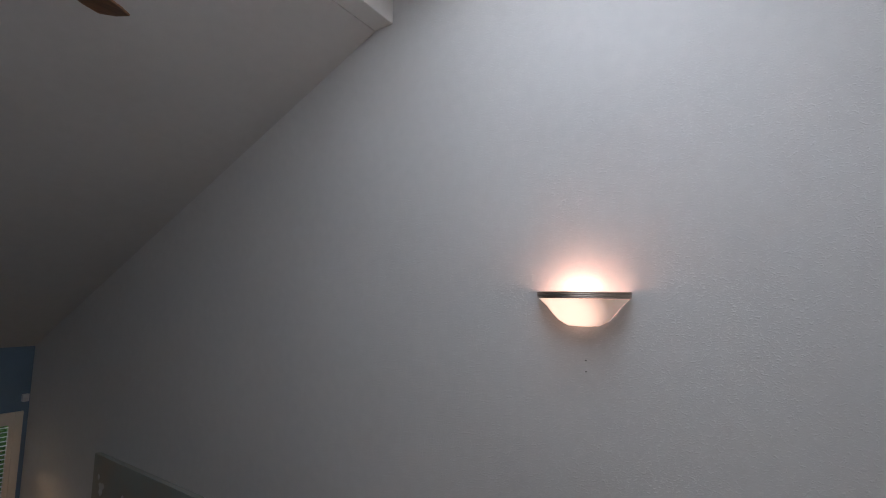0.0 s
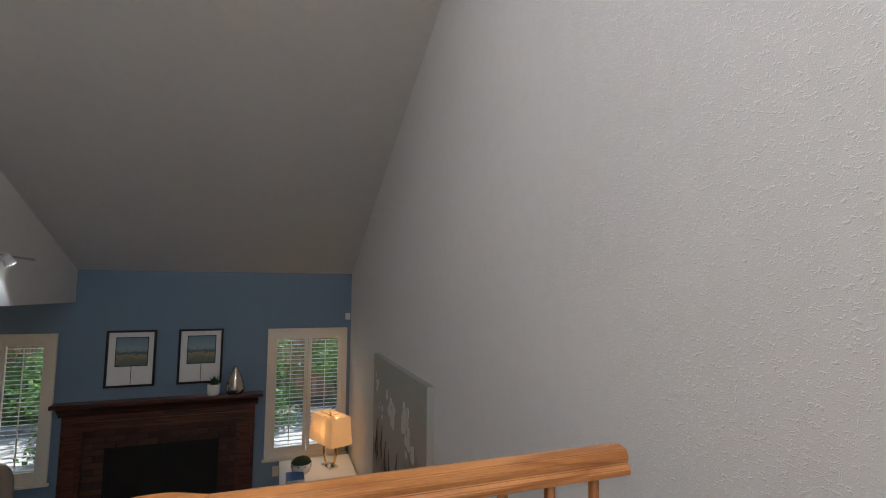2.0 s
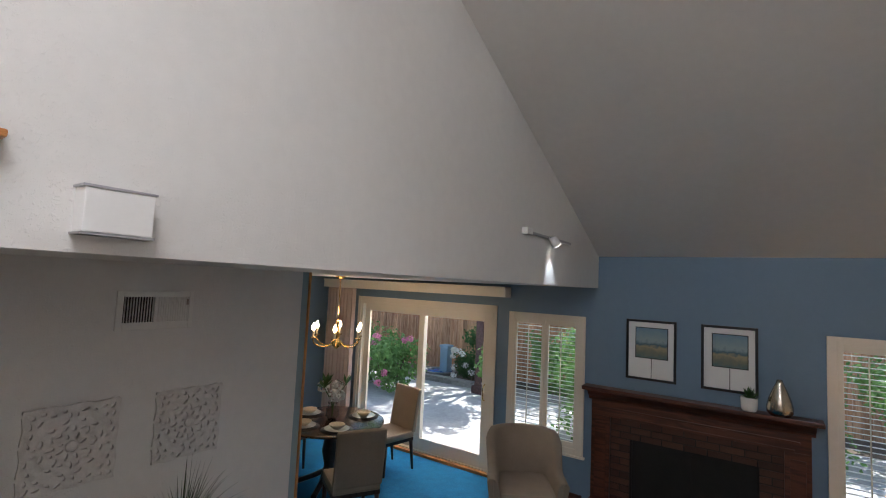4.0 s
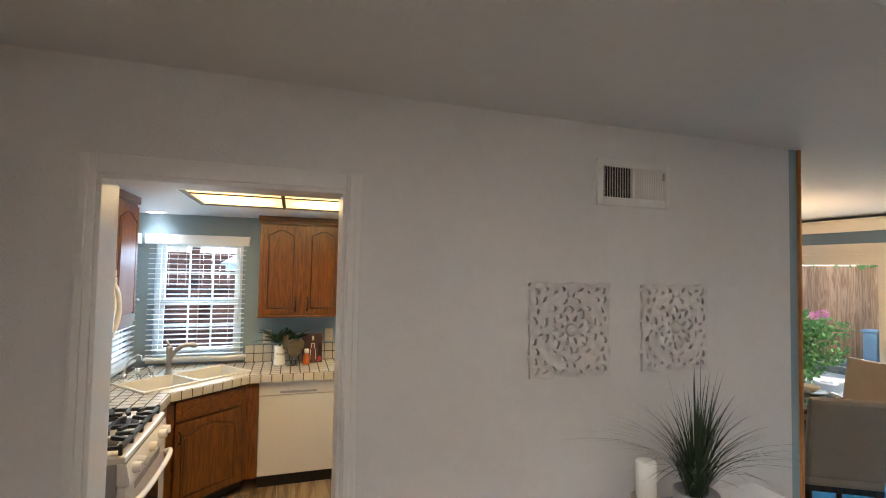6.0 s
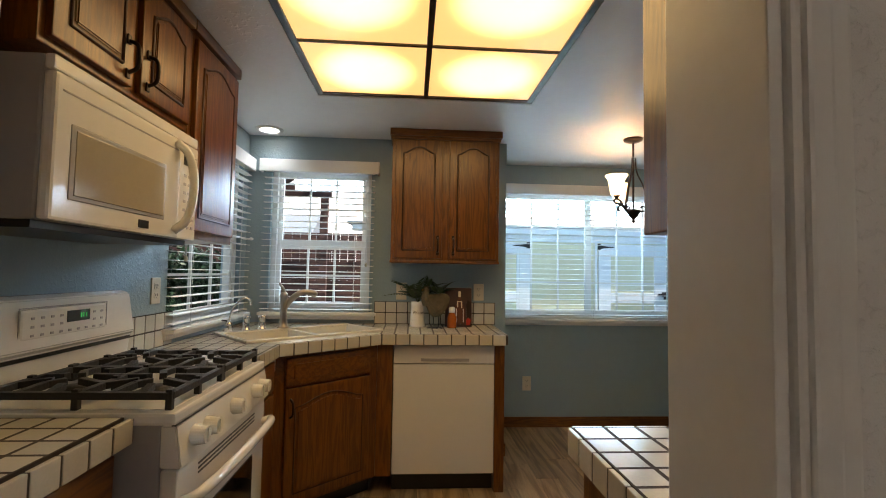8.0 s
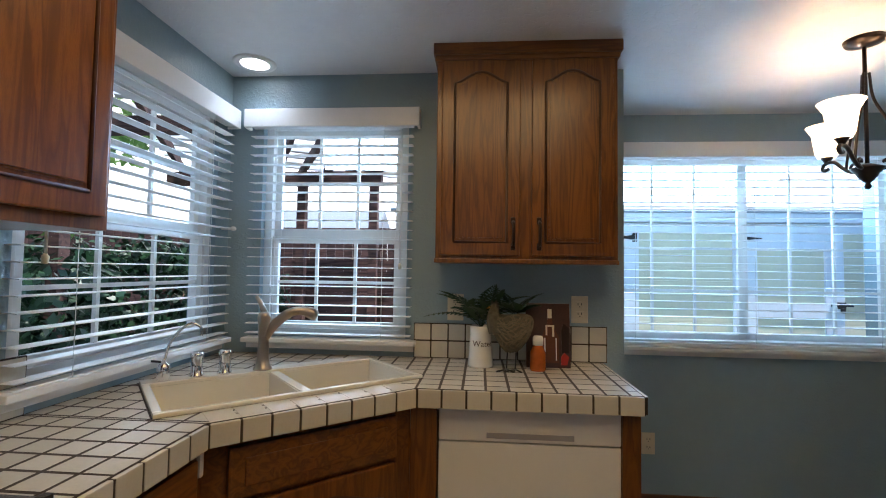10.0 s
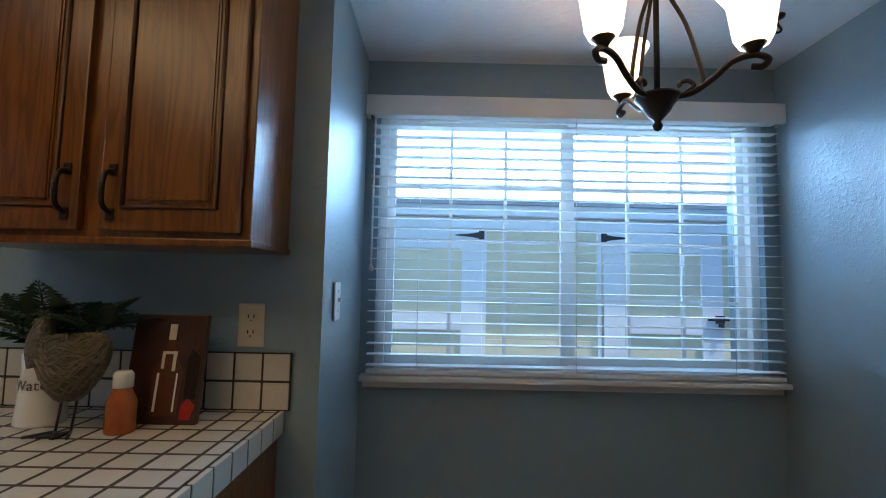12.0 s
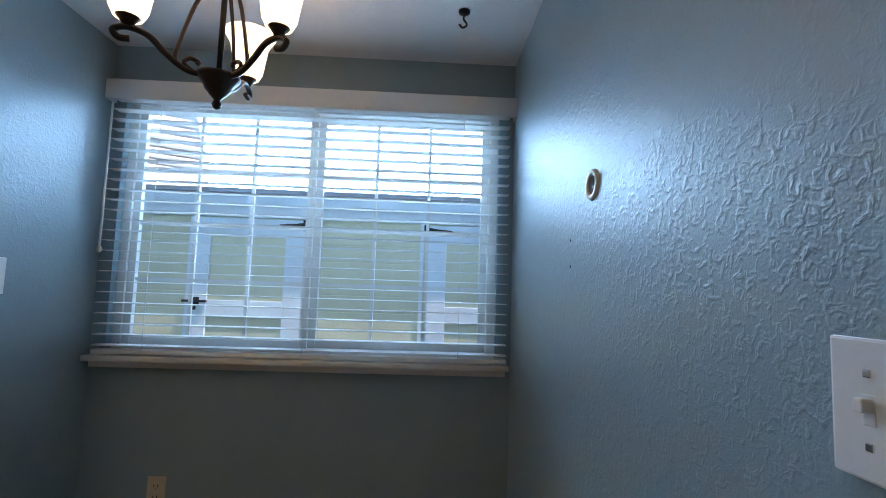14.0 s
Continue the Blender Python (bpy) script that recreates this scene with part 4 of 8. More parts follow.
for side in (-1, 1):
    gx = GXM + side * 0.157
    g = bmesh.new()
    w, y0, y1, z = 0.151, KL + 0.118, SY - 0.026, 0.957

    def bar(a, b, half=0.0095, deep=0.009):
        """A square cast bar from a to b."""
        a, b = Vector(a), Vector(b)
        d = b - a
        k = bmesh.new()
        box(k, 0, d.length, -half, half, -deep, deep, 0.002)
        turn_to = d.to_track_quat("X", "Z").to_matrix().to_4x4()
        bmesh.ops.transform(k, matrix=Matrix.Translation(a) @ turn_to, verts=k.verts)
        me = bpy.data.meshes.new("tmp")
        k.to_mesh(me)
        g.from_mesh(me)
        bpy.data.meshes.remove(me)
        k.free()
    ymid = (y0 + y1) / 2
    for a, b in (((gx - w, y0, z), (gx + w, y0, z)), ((gx - w, y1, z), (gx + w, y1, z)), ((gx - w, y0, z), (gx - w, y1, z)), ((gx + w, y0, z), (gx + w, y1, z)), ((gx - w, ymid, z), (gx + w, ymid, z))):
        bar(a, b)
    for cy, e0, e1 in (((y0 + ymid) / 2, y0, ymid), ((ymid + y1) / 2, ymid, y1)):
        for q in (-1, 1):
            bar((gx + q * w, cy - 0.03, z), (gx + q * 0.07, cy - 0.02, z + 0.007))
            bar((gx + q * 0.07, cy - 0.02, z + 0.007), (gx + q * 0.03, cy, z + 0.007))
            bar((gx + q * 0.05, e0, z), (gx + q * 0.025, cy - 0.035, z + 0.007))
            bar((gx + q * 0.05, e1, z), (gx + q * 0.025, cy + 0.035, z + 0.007))
            bar((gx + q * w, cy + 0.045, z), (gx + q * 0.085, cy + 0.03, z + 0.007))
    for px in (gx - w, gx, gx + w):
        for py in (y0, ymid, y1):
            box(g, px - 0.008, px + 0.008, py - 0.008, py + 0.008, 0.9225, z + 0.016, 0.002)
    part("grate", g, IRON, st, "black cast-iron burner grate")
    for cy in ((y0 + ymid) / 2, (ymid + y1) / 2):
        part("burner", lathe([(0.0, 0.0), (0.055, 0.0), (0.055, 0.008), (0.04, 0.012), (0.036, 0.02), (0.0, 0.022)], (gx, cy, 0.9236)), IRON, st)

# base cabinets and dishwasher
def base_cabinet(name, outline, z0, z1, label, front_mat=OAK_Z):
    cx = sum(p[0] for p in outline) / len(outline)
    cy = sum(p[1] for p in outline) / len(outline)
    c = thing(name, (cx, cy, 0), label, "cabinet")
    part("body", prism(outline, "z", z0, z1), front_mat, c)
    return c


FX, FY = -2.40, -0.725           # cabinet fronts under the back and stove-wall counters
DA, DB = Vector((-1.985, -0.725)), Vector((-2.40, -0.255))
corner = base_cabinet("base_cabinet", [(KB, KL), (-1.985, KL), (DA.x, DA.y), (DB.x, DB.y), (KB, DB.y)], 0.10, 0.715, "varnished oak corner sink cabinet with one arched door")
part("toe_kick", prism([(KB, KL), (-2.02, KL), (DA.x - 0.06, DA.y - 0.06), (DB.x - 0.06, DB.y - 0.04), (KB, DB.y)], "z", 0.0, 0.10), BLACK, corner)
part("front_rail", prism([(DA.x, DA.y), (DB.x, DB.y), (DB.x - 0.02, DB.y - 0.02), (DA.x - 0.02, DA.y - 0.02)], "z", 0.715, 0.868), OAK_X, corner)
dv = (DB - DA)
dl = dv.length
turn = Matrix.Translation((DA.x, DA.y, 0)) @ Matrix.Rotation(math.atan2(dv.y, dv.x), 4, "Z")


def on_diagonal(bm):
    bmesh.ops.transform(bm, matrix=turn, verts=bm.verts)
    return bm


part("drawer_front", on_diagonal(boxes((0.06, dl - 0.06, -0.02, 0.0, 0.70, 0.835), bevel=0.006)), OAK_X, corner)
part("drawer_panel", on_diagonal(boxes((0.10, dl - 0.10, -0.025, -0.018, 0.73, 0.805), bevel=0.004)), OAK_X, corner)
cd = part("door", on_diagonal(boxes((0.06, dl - 0.06, -0.02, 0.0, 0.12, 0.685), bevel=0.005)), OAK_Z, corner)
part("panel", on_diagonal(prism(arch_outline(0.125, dl - 0.125, 0.185, 0.62, 0.05), "y", -0.026, -0.018, 0.003)), OAK_Z, cd)
# the same dark bead for groove shade and stain on the diagonal door
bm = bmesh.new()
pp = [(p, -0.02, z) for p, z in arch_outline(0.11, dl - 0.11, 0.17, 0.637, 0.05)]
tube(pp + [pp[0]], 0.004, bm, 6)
part("moulding", on_diagonal(bm), OAK_GROOVE_SHADE, cd)
part("handle", on_diagonal(tube(curve_points([(0.085, -0.02, 0.545), (0.085, -0.045, 0.56), (0.085, -0.05, 0.59), (0.085, -0.045, 0.62), (0.085, -0.02, 0.635)], 4), 0.006, None, 8)), BRONZE, cd)
nc = base_cabinet("base_cabinet", [(-1.985, KL), (SX0 - 0.003, KL), (SX0 - 0.003, FY), (-1.985, FY)], 0.10, 0.868, "narrow varnished oak base cabinet beside the stove")
part("drawer_front", boxes((-1.94, SX0 - 0.03, FY, FY + 0.02, 0.70, 0.835), bevel=0.005), OAK_X, nc)
part("door", boxes((-1.94, SX0 - 0.03, FY, FY + 0.02, 0.12, 0.685), bevel=0.005), OAK_Z, nc)
part("towel_hook", boxes((-1.975, -1.955, FY, FY + 0.014, 0.78, 0.85), bevel=0.008), SWITCH_WHITE, nc, "small white adhesive hook")
lc = base_cabinet("base_cabinet", [(-0.828, KL), (-0.145, KL), (-0.145, FY - 0.036), (-0.828, FY - 0.036)], 0.10, 0.868, "varnished oak base cabinet between stove and doorway")
part("toe_kick", boxes((-0.828, -0.145, KL, FY - 0.096, 0, 0.10)), BLACK, lc)
part("drawer_front", boxes((-0.805, -0.17, FY - 0.036, FY - 0.016, 0.70, 0.835), bevel=0.005), OAK_X, lc)
part("door", boxes((-0.805, -0.17, FY - 0.036, FY - 0.016, 0.12, 0.685), bevel=0.005), OAK_Z, lc)
ep = thing("cabinet_end_panel", (-2.66, 0.466, 0), "varnished oak end panel beside the dishwasher", "cabinet")
part("panel", boxes((KB, FX, 0.437, 0.495, 0.0, 0.868), bevel=0.003), OAK_Z, ep)
part("filler", boxes((KB, FX + 0.002, -0.254, -0.165, 0.10, 0.868), bevel=0.002), OAK_Z, ep)
rc = base_cabinet("base_cabinet", [(-0.142, 0.345), (-0.142, 1.25), (-0.73, 1.25), (-0.73, 0.345)], 0.10, 0.868, "varnished oak base cabinet by the doorway")
part("toe_kick", boxes((-0.67, -0.142, 0.36, 1.25, 0, 0.10)), BLACK, rc)
for y0, y1 in ((0.37, 0.79), (0.81, 1.23)):
    cabinet_door(rc, "y", -0.73, -1, y0, y1, 0.12, 0.83, (y1 - 0.05, 0.74))

dw = thing("dishwasher", (-2.68, 0.137, 0), "white built-in dishwasher under the tiled counter", "dishwasher")
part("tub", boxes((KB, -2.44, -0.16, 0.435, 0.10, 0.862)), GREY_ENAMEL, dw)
part("door", boxes((-2.44, -2.41, -0.16, 0.435, 0.105, 0.735), bevel=0.004), ENAMEL, dw)
pnl = part("control_panel", boxes((-2.44, -2.408, -0.16, 0.435, 0.74, 0.845), bevel=0.005), ENAMEL, dw)
part("pocket_handle", boxes((-2.41, -2.4055, 0.0, 0.285, 0.752, 0.770), bevel=0.002), GREY_ENAMEL, pnl, "recessed grey pocket handle")
part("toe_kick", boxes((-2.52, -2.46, -0.16, 0.435, 0.0, 0.10)), BLACK, dw)

# tiled counters: grout bed below, every tile its own piece
TP, TT = 0.0768, 0.012            # tile pitch, thickness


def inside(poly, x, y):
    ok = False
    for (x0, y0), (x1, y1) in zip(poly, poly[1:] + poly[:1]):
        if (y0 > y) != (y1 > y) and x < (x1 - x0) * (y - y0) / (y1 - y0) + x0:
            ok = not ok
    return ok


def clip(poly, a, b):
    """Keep the part of poly to the left of the line a-b."""
    out = []
    for p, q in zip(poly, poly[1:] + poly[:1]):
        sp = (b[0] - a[0]) * (p[1] - a[1]) - (b[1] - a[1]) * (p[0] - a[0])
        sq = (b[0] - a[0]) * (q[1] - a[1]) - (b[1] - a[1]) * (q[0] - a[0])
        if sp >= 0:
            out.append(p)
        if sp * sq < 0:
            t = sp / (sp - sq)
            out.append((p[0] + (q[0] - p[0]) * t, p[1] + (q[1] - p[1]) * t))
    return out


def grow(poly, d):
    """Shrink a convex polygon by d on each side."""
    n = len(poly)
    out = poly
    for i in range(n):
        a, b = Vector(poly[i]), Vector(poly[(i + 1) % n])
        e = (b - a)
        if e.length < 1e-6:
            continue
        nrm = Vector((-e.y, e.x)).normalized() * d
        out = clip(out, tuple(a + nrm), tuple(b + nrm))
        if len(out) < 3:
            return []
    return out


FULL_TILE = mesh_of("tile", boxes((-TP / 2 + 0.0043, TP / 2 - 0.0043, -TP / 2 + 0.0043, TP / 2 - 0.0043, 0.004, TT), bevel=0.0016), TILE)


def lay_tiles(parent, convex, ox, oy, z):
    """Tiles on a square grid over a convex outline (counter-clockwise), cut at its edges."""
    xs, ys = [p[0] for p in convex], [p[1] for p in convex]
    i0, i1 = math.floor((min(xs) - ox) / TP), math.ceil((max(xs) - ox) / TP)
    j0, j1 = math.floor((min(ys) - oy) / TP), math.ceil((max(ys) - oy) / TP)
    for i in range(i0, i1):
        for j in range(j0, j1):
            x, y = ox + i * TP, oy + j * TP
            c = [(x, y), (x + TP, y), (x + TP, y + TP), (x, y + TP)]
            full = True
            for a, b in zip(convex, convex[1:] + convex[:1]):
                n = clip(c, a, b)
                if len(n) != len(c) or any((Vector(p) - Vector(q)).length > 1e-4 for p, q in zip(n, c)):
                    full = False
                c = n
                if len(c) < 3:
                    break
            if full:
                piece("tile", FULL_TILE, parent, (x + TP / 2, y + TP / 2, z))
            elif len(c) >= 3:
                c = grow(c, 0.0043)
                if len(c) >= 3 and abs(sum(p[0] * q[1] - q[0] * p[1] for p, q in zip(c, c[1:] + c[:1]))) > 2.5e-4:
                    part("tile", prism(c, "z", z, z + TT), TILE, parent)


def edge_tiles(parent, a, b, z0, z1, outward):
    """The row of edge tiles along a counter front from a to b."""
    a, b = Vector(a), Vector(b)
    d = (b - a)
    n = max(1, round(d.length / TP))
    step = d.length / n
    an = math.atan2(d.y, d.x)
    me = mesh_of("edge_tile", boxes((-step / 2 + 0.003, step / 2 - 0.003, -0.012, 0.0, z0, z1), bevel=0.003), TILE)
    core = mesh_of("edge_bed", boxes((-d.length / 2, d.length / 2, -0.010, -0.002, z0 + 0.002, z1 - 0.002)), GROUT)
    mid = (a + b) / 2
    piece("edge_bed", core, parent, (mid.x, mid.y, 0), an + (math.pi if outward < 0 else 0))
    for i in range(n):
        p = a + d * ((i + 0.5) / n)
        piece("edge_tile", me, parent, (p.x, p.y, 0), an + (math.pi if outward < 0 else 0))


# sink, set on the diagonal
sc = Vector((-2.42, -0.69))
sdir = math.atan2(dv.y, dv.x)
sturn = Matrix.Translation((sc.x, sc.y, 0)) @ Matrix.Rotation(sdir, 4, "Z")
SHALF, SDEEP = 0.418, 0.222


def on_sink(bm):
    bmesh.ops.transform(bm, matrix=sturn, verts=bm.verts)
    return bm


sk = thing("kitchen_sink", (sc.x, sc.y, 0.72), "bisque enamelled double-bowl corner sink set in tile", "sink")
part("rim", on_sink(boxes((-SHALF, SHALF, SDEEP - 0.075, SDEEP, CT - 0.004, CT + 0.012), (-SHALF, SHALF, -SDEEP + 0.0, -SDEEP + 0.022, CT - 0.004, CT + 0.012),
                          (-SHALF, -SHALF + 0.024, -SDEEP + 0.022, SDEEP - 0.075, CT - 0.004, CT + 0.012), (SHALF - 0.024, SHALF, -SDEEP + 0.022, SDEEP - 0.075, CT - 0.004, CT + 0.012),
                          (-0.017, 0.017, -SDEEP + 0.022, SDEEP - 0.075, CT - 0.03, CT + 0.006), bevel=0.005)), SINK_ENAMEL, sk)
for x0, x1 in ((-SHALF + 0.022, -0.015), (0.015, SHALF - 0.022)):
    y0, y1, zb = -SDEEP + 0.02, SDEEP - 0.073, 0.74
    part("bowl", on_sink(boxes((x0 - 0.006, x1 + 0.006, y0, y1, zb - 0.008, zb), (x0 - 0.006, x0 + 0.004, y0, y1, zb, CT), (x1 - 0.004, x1 + 0.006, y0, y1, zb, CT),
                               (x0, x1, y0 - 0.004, y0 + 0.006, zb, CT), (x0, x1, y1 - 0.006, y1 + 0.004, zb, CT))), SINK_ENAMEL, sk)

ctop = thing("countertop", (-2.4, -0.5, 0.868), "cream square-tiled countertop with dark grout round the corner sink", "countertop")
C_I, C_A = (-2.378, -0.235), (-1.965, -0.703)
bed = bmesh.new()


def bed_poly(poly):
    o = prism(poly, "z", 0.868, CT - 0.0003)
    o.verts.ensure_lookup_table()
    me = bpy.data.meshes.new("tmp")
    o.to_mesh(me)
    bed.from_mesh(me)
    bpy.data.meshes.remove(me)
    o.free()


# convex pieces of the counter around the sink's cut-out
bx_dir = Vector((math.cos(sdir), math.sin(sdir)))
by_dir = Vector((-bx_dir.y, bx_dir.x))


def sinkpt(u, v):
    p = sturn @ Vector((u, v, 0))
    return (p.x, p.y)


regions = []
base_sets = [
    [(KB, KL), (C_A[0], KL), C_A, C_I, (KB, -0.235)],
    [(KB, -0.235), C_I, (-2.378, 0.498), (KB, 0.498)],
]
A = base_sets[0]
far = 3.0
lines = {
    "front": (sinkpt(-far, -SDEEP), sinkpt(far, -SDEEP)),
    "back": (sinkpt(-far, SDEEP), sinkpt(far, SDEEP)),
    "l": (sinkpt(-SHALF, -far), sinkpt(-SHALF, far)),
    "r": (sinkpt(SHALF, -far), sinkpt(SHALF, far)),
}
rev = lambda ab: (ab[1], ab[0])
regions.append(clip(A, *rev(lines["front"])))
regions.append(clip(A, *lines["back"]))
mid_band = clip(clip(A, *lines["front"]), *rev(lines["back"]))
regions.append(clip(mid_band, *lines["l"]))
regions.append(clip(mid_band, *rev(lines["r"])))
regions.append(base_sets[1])
regions.append([(C_A[0], KL), (SX0 - 0.004, KL), (SX0 - 0.004, -0.703), C_A])
for poly in regions:
    if len(poly) >= 3:
        bed_poly(poly)
part("grout_bed", bed, GROUT, ctop)
for poly in regions:
    if len(poly) >= 3:
        lay_tiles(ctop, poly, -2.378 - 0.06, -0.235, CT - TT)
edge_tiles(ctop, (-2.366, 0.498), (-2.366, -0.229), 0.853, CT - 0.001, 1)
edge_tiles(ctop, (-2.368, -0.229), (-1.958, -0.693), 0.853, CT - 0.001, 1)
edge_tiles(ctop, (-1.958, -0.691), (SX0 - 0.004, -0.691), 0.853, CT - 0.001, 1)
cap_a, cap_b = Vector((-2.368, -0.229)), Vector((-1.958, -0.693))
cap_n = max(1, round((cap_b - cap_a).length / TP))
cap_w = (cap_b - cap_a).length / cap_n
cap_d = abs((sturn.inverted() @ cap_a.to_3d()).y) - SDEEP - 0.012
CAP = mesh_of("cap_tile", boxes((-cap_w / 2 + 0.003, cap_w / 2 - 0.003, -0.0145 - cap_d + 0.007, -0.0145, CT - TT, CT + 0.001), bevel=0.002), TILE)
for i in range(cap_n):
    q = cap_a + (cap_b - cap_a) * ((i + 0.5) / cap_n)
    piece("cap_tile", CAP, ctop, (q.x, q.y, 0), math.atan2((cap_b - cap_a).y, (cap_b - cap_a).x))
edge_tiles(ctop, (-2.378, 0.51), (KB, 0.51), 0.853, CT - 0.001, -1)
part("edge_core", boxes((KB, -2.378, 0.488, 0.498, 0.853, 0.90)), GROUT, ctop)

for name, poly, ox, oy, edges, lab in (
        ("countertop", [(-0.828, KL), (-0.145, KL), (-0.145, -0.739), (-0.828, -0.739)], -0.828, -0.739 - TP * 6, [((-0.828, -0.727), (-0.145, -0.727), -1), ], "cream square-tiled countertop between stove and doorway"),
        ("countertop", [(-0.745, 0.322), (-0.145, 0.322), (-0.145, 1.27), (-0.745, 1.27)], -0.745, 0.322, [((-0.145, 0.31), (-0.745, 0.31), 1), ((-0.757, 1.27), (-0.757, 0.322), -1)], "cream square-tiled small countertop by the doorway")):
    c2 = thing(name, (sum(p[0] for p in poly) / 4, sum(p[1] for p in poly) / 4, 0.868), lab, "countertop")
    part("grout_bed", prism(poly, "z", 0.868, CT - 0.0003), GROUT, c2)
    lay_tiles(c2, poly, ox, oy, CT - TT)
    for a, b, o in edges:
        edge_tiles(c2, a, b, 0.853, CT - 0.001, o)

# backsplash tiles
VT = mesh_of("splash_tile", boxes((0, 0.009, -TP / 2 + 0.003, TP / 2 - 0.003, -TP / 2 + 0.003, TP / 2 - 0.003), bevel=0.0025), TILE)
sp = thing("backsplash", (KB + 0.003, 0.1, CT), "two rows of cream backsplash tiles with dark grout", "backsplash", kind="structure")
part("grout_bed", boxes((KB, KB + 0.0095, -0.32, -0.32 + 11 * TP, CT, CT + 2 * TP)), GROUT, sp)
for j in range(11):
    for k in range(2):
        piece("splash_tile", VT, sp, (KB + 0.003, -0.32 + TP * (j + 0.5), CT + TP * (k + 0.5)))
VT2 = mesh_of("splash_tile", boxes((-TP / 2 + 0.003, TP / 2 - 0.003, 0, 0.009, -TP / 2 + 0.003, TP / 2 - 0.003), bevel=0.0025), TILE)
sp2 = thing("backsplash", (-1.72, KL + 0.003, CT), "cream backsplash tiles with dark grout beside the stove", "backsplash", kind="structure")
part("grout_bed", boxes((-1.507 - 6 * TP, -1.50, KL, KL + 0.0095, CT, CT + 2 * TP)), GROUT, sp2)
for j in range(6):
    for k in range(2):
        piece("splash_tile", VT2, sp2, (-1.507 - TP * (j + 0.5), KL + 0.003, CT + TP * (k + 0.5)))

# faucet and deck fittings
fa = thing("faucet", sinkpt(-0.035, 0.175) + (CT + 0.012,), "brushed nickel single-lever kitchen faucet", "faucet")
fp = Vector(sinkpt(-0.035, 0.175) + (0,))
fwd = Vector((-by_dir.x, -by_dir.y, 0)) * 0.35 + Vector((bx_dir.x, bx_dir.y, 0)) * 0.94
part("body", lathe([(0.034, 0.0), (0.034, 0.006), (0.027, 0.014), (0.021, 0.05), (0.0185, 0.12), (0.021, 0.17), (0.024, 0.19), (0.022, 0.205), (0.012, 0.215), (0.0, 0.217)], (fp.x, fp.y, CT + 0.012)), NICKEL, fa)
part("spout", tube(curve_points([fp + Vector((0, 0, CT + 0.125)), fp + fwd * 0.04 + Vector((0, 0, CT + 0.18)), fp + fwd * 0.095 + Vector((0, 0, CT + 0.222)),
                                 fp + fwd * 0.15 + Vector((0, 0, CT + 0.225)), fp + fwd * 0.19 + Vector((0, 0, CT + 0.205))], 6), [0.018] * 12 + [0.0165] * 6 + [0.019, 0.021, 0.022, 0.022, 0.022, 0.02, 0.018], None, 14), NICKEL, fa)
part("lever", tube([fp + Vector((0, 0, CT + 0.222)), fp - fwd * 0.012 + Vector((0, 0, CT + 0.255)), fp - fwd * 0.03 + Vector((0, 0, CT + 0.285))], [0.012, 0.009, 0.006], None, 10), NICKEL, fa)
for u, lab in ((-0.165, "soap_dispenser"), (-0.255, "air_gap")):
    q = sinkpt(u, 0.178)
    solid(lab, lathe([(0.024, 0.0), (0.024, 0.006), (0.019, 0.01), (0.019, 0.06), (0.022, 0.066), (0.022, 0.078), (0.016, 0.084), (0.0, 0.084)], (q[0], q[1], CT + 0.012)), CHROME,
          "small polished chrome fitting on the sink deck", "sink fitting")
q = Vector(sinkpt(-0.355, 0.175) + (CT + 0.012,))
wf = thing("water_filter_tap", q, "slim chrome filtered-water tap", "faucet")
part("base", lathe([(0.02, 0), (0.02, 0.05), (0.012, 0.056), (0.006, 0.07), (0, 0.07)], q), CHROME, wf)
part("spout", tube(curve_points([q + Vector((0, 0, 0.06)), q + fwd * 0.02 + Vector((0, 0, 0.13)), q + fwd * 0.07 + Vector((0, 0, 0.185)), q + fwd * 0.105 + Vector((0, 0, 0.175)), q + fwd * 0.11 + Vector((0, 0, 0.145))], 5), 0.005, None, 8), CHROME, wf)
part("lever", tube([q + Vector((0, 0, 0.06)), q + Vector((0.02, -0.03, 0.066))], 0.004, None, 8), BLACK, wf)

# ceiling light panel
lp = thing("ceiling_light", (-1.585, 0.0, KC - 0.045), "large fluorescent ceiling light with four yellowed panels in a dark frame", "ceiling light")
LZ = KC + 0.022
xm, ym = -1.562, -0.008
part("light_box", boxes((LX0, LX1, LY0, LY1, KC + 0.09, KC + 0.1)), SWITCH_WHITE, lp)
for x, w in ((LX0 + 0.014, 0.016), (xm, 0.006), (LX1 - 0.016, 0.018)):
    part("frame_bar", boxes((x - w, x + w, LY0, LY1, LZ - 0.016, LZ), bevel=0.002), DARK_WOOD, lp)
for y, w in ((LY0 + 0.014, 0.016), (ym, 0.012), (LY1 - 0.014, 0.016)):
    part("frame_bar", boxes((LX0, LX1, y - w, y + w, LZ - 0.018, LZ - 0.002), bevel=0.002), DARK_WOOD, lp)
for x0, x1 in ((LX0, xm), (xm, LX1)):
    for y0, y1 in ((LY0, ym), (ym, LY1)):
        p = new("diffuser", mesh_of("diffuser", boxes((x0 - (x0 + x1) / 2 + 0.012, x1 - (x0 + x1) / 2 - 0.012, y0 - (y0 + y1) / 2 + 0.012, y1 - (y0 + y1) / 2 - 0.012, -0.006, 0)), DIFFUSER))
        p.parent = lp
        p.location = Vector(((x0 + x1) / 2, (y0 + y1) / 2, LZ - 0.003)) - lp.location
area("fluorescent_tubes", (xm, ym, KC - 0.01), (xm, ym, 0), 1.1, 1.1, 2.4, (1.0, 0.78, 0.50))
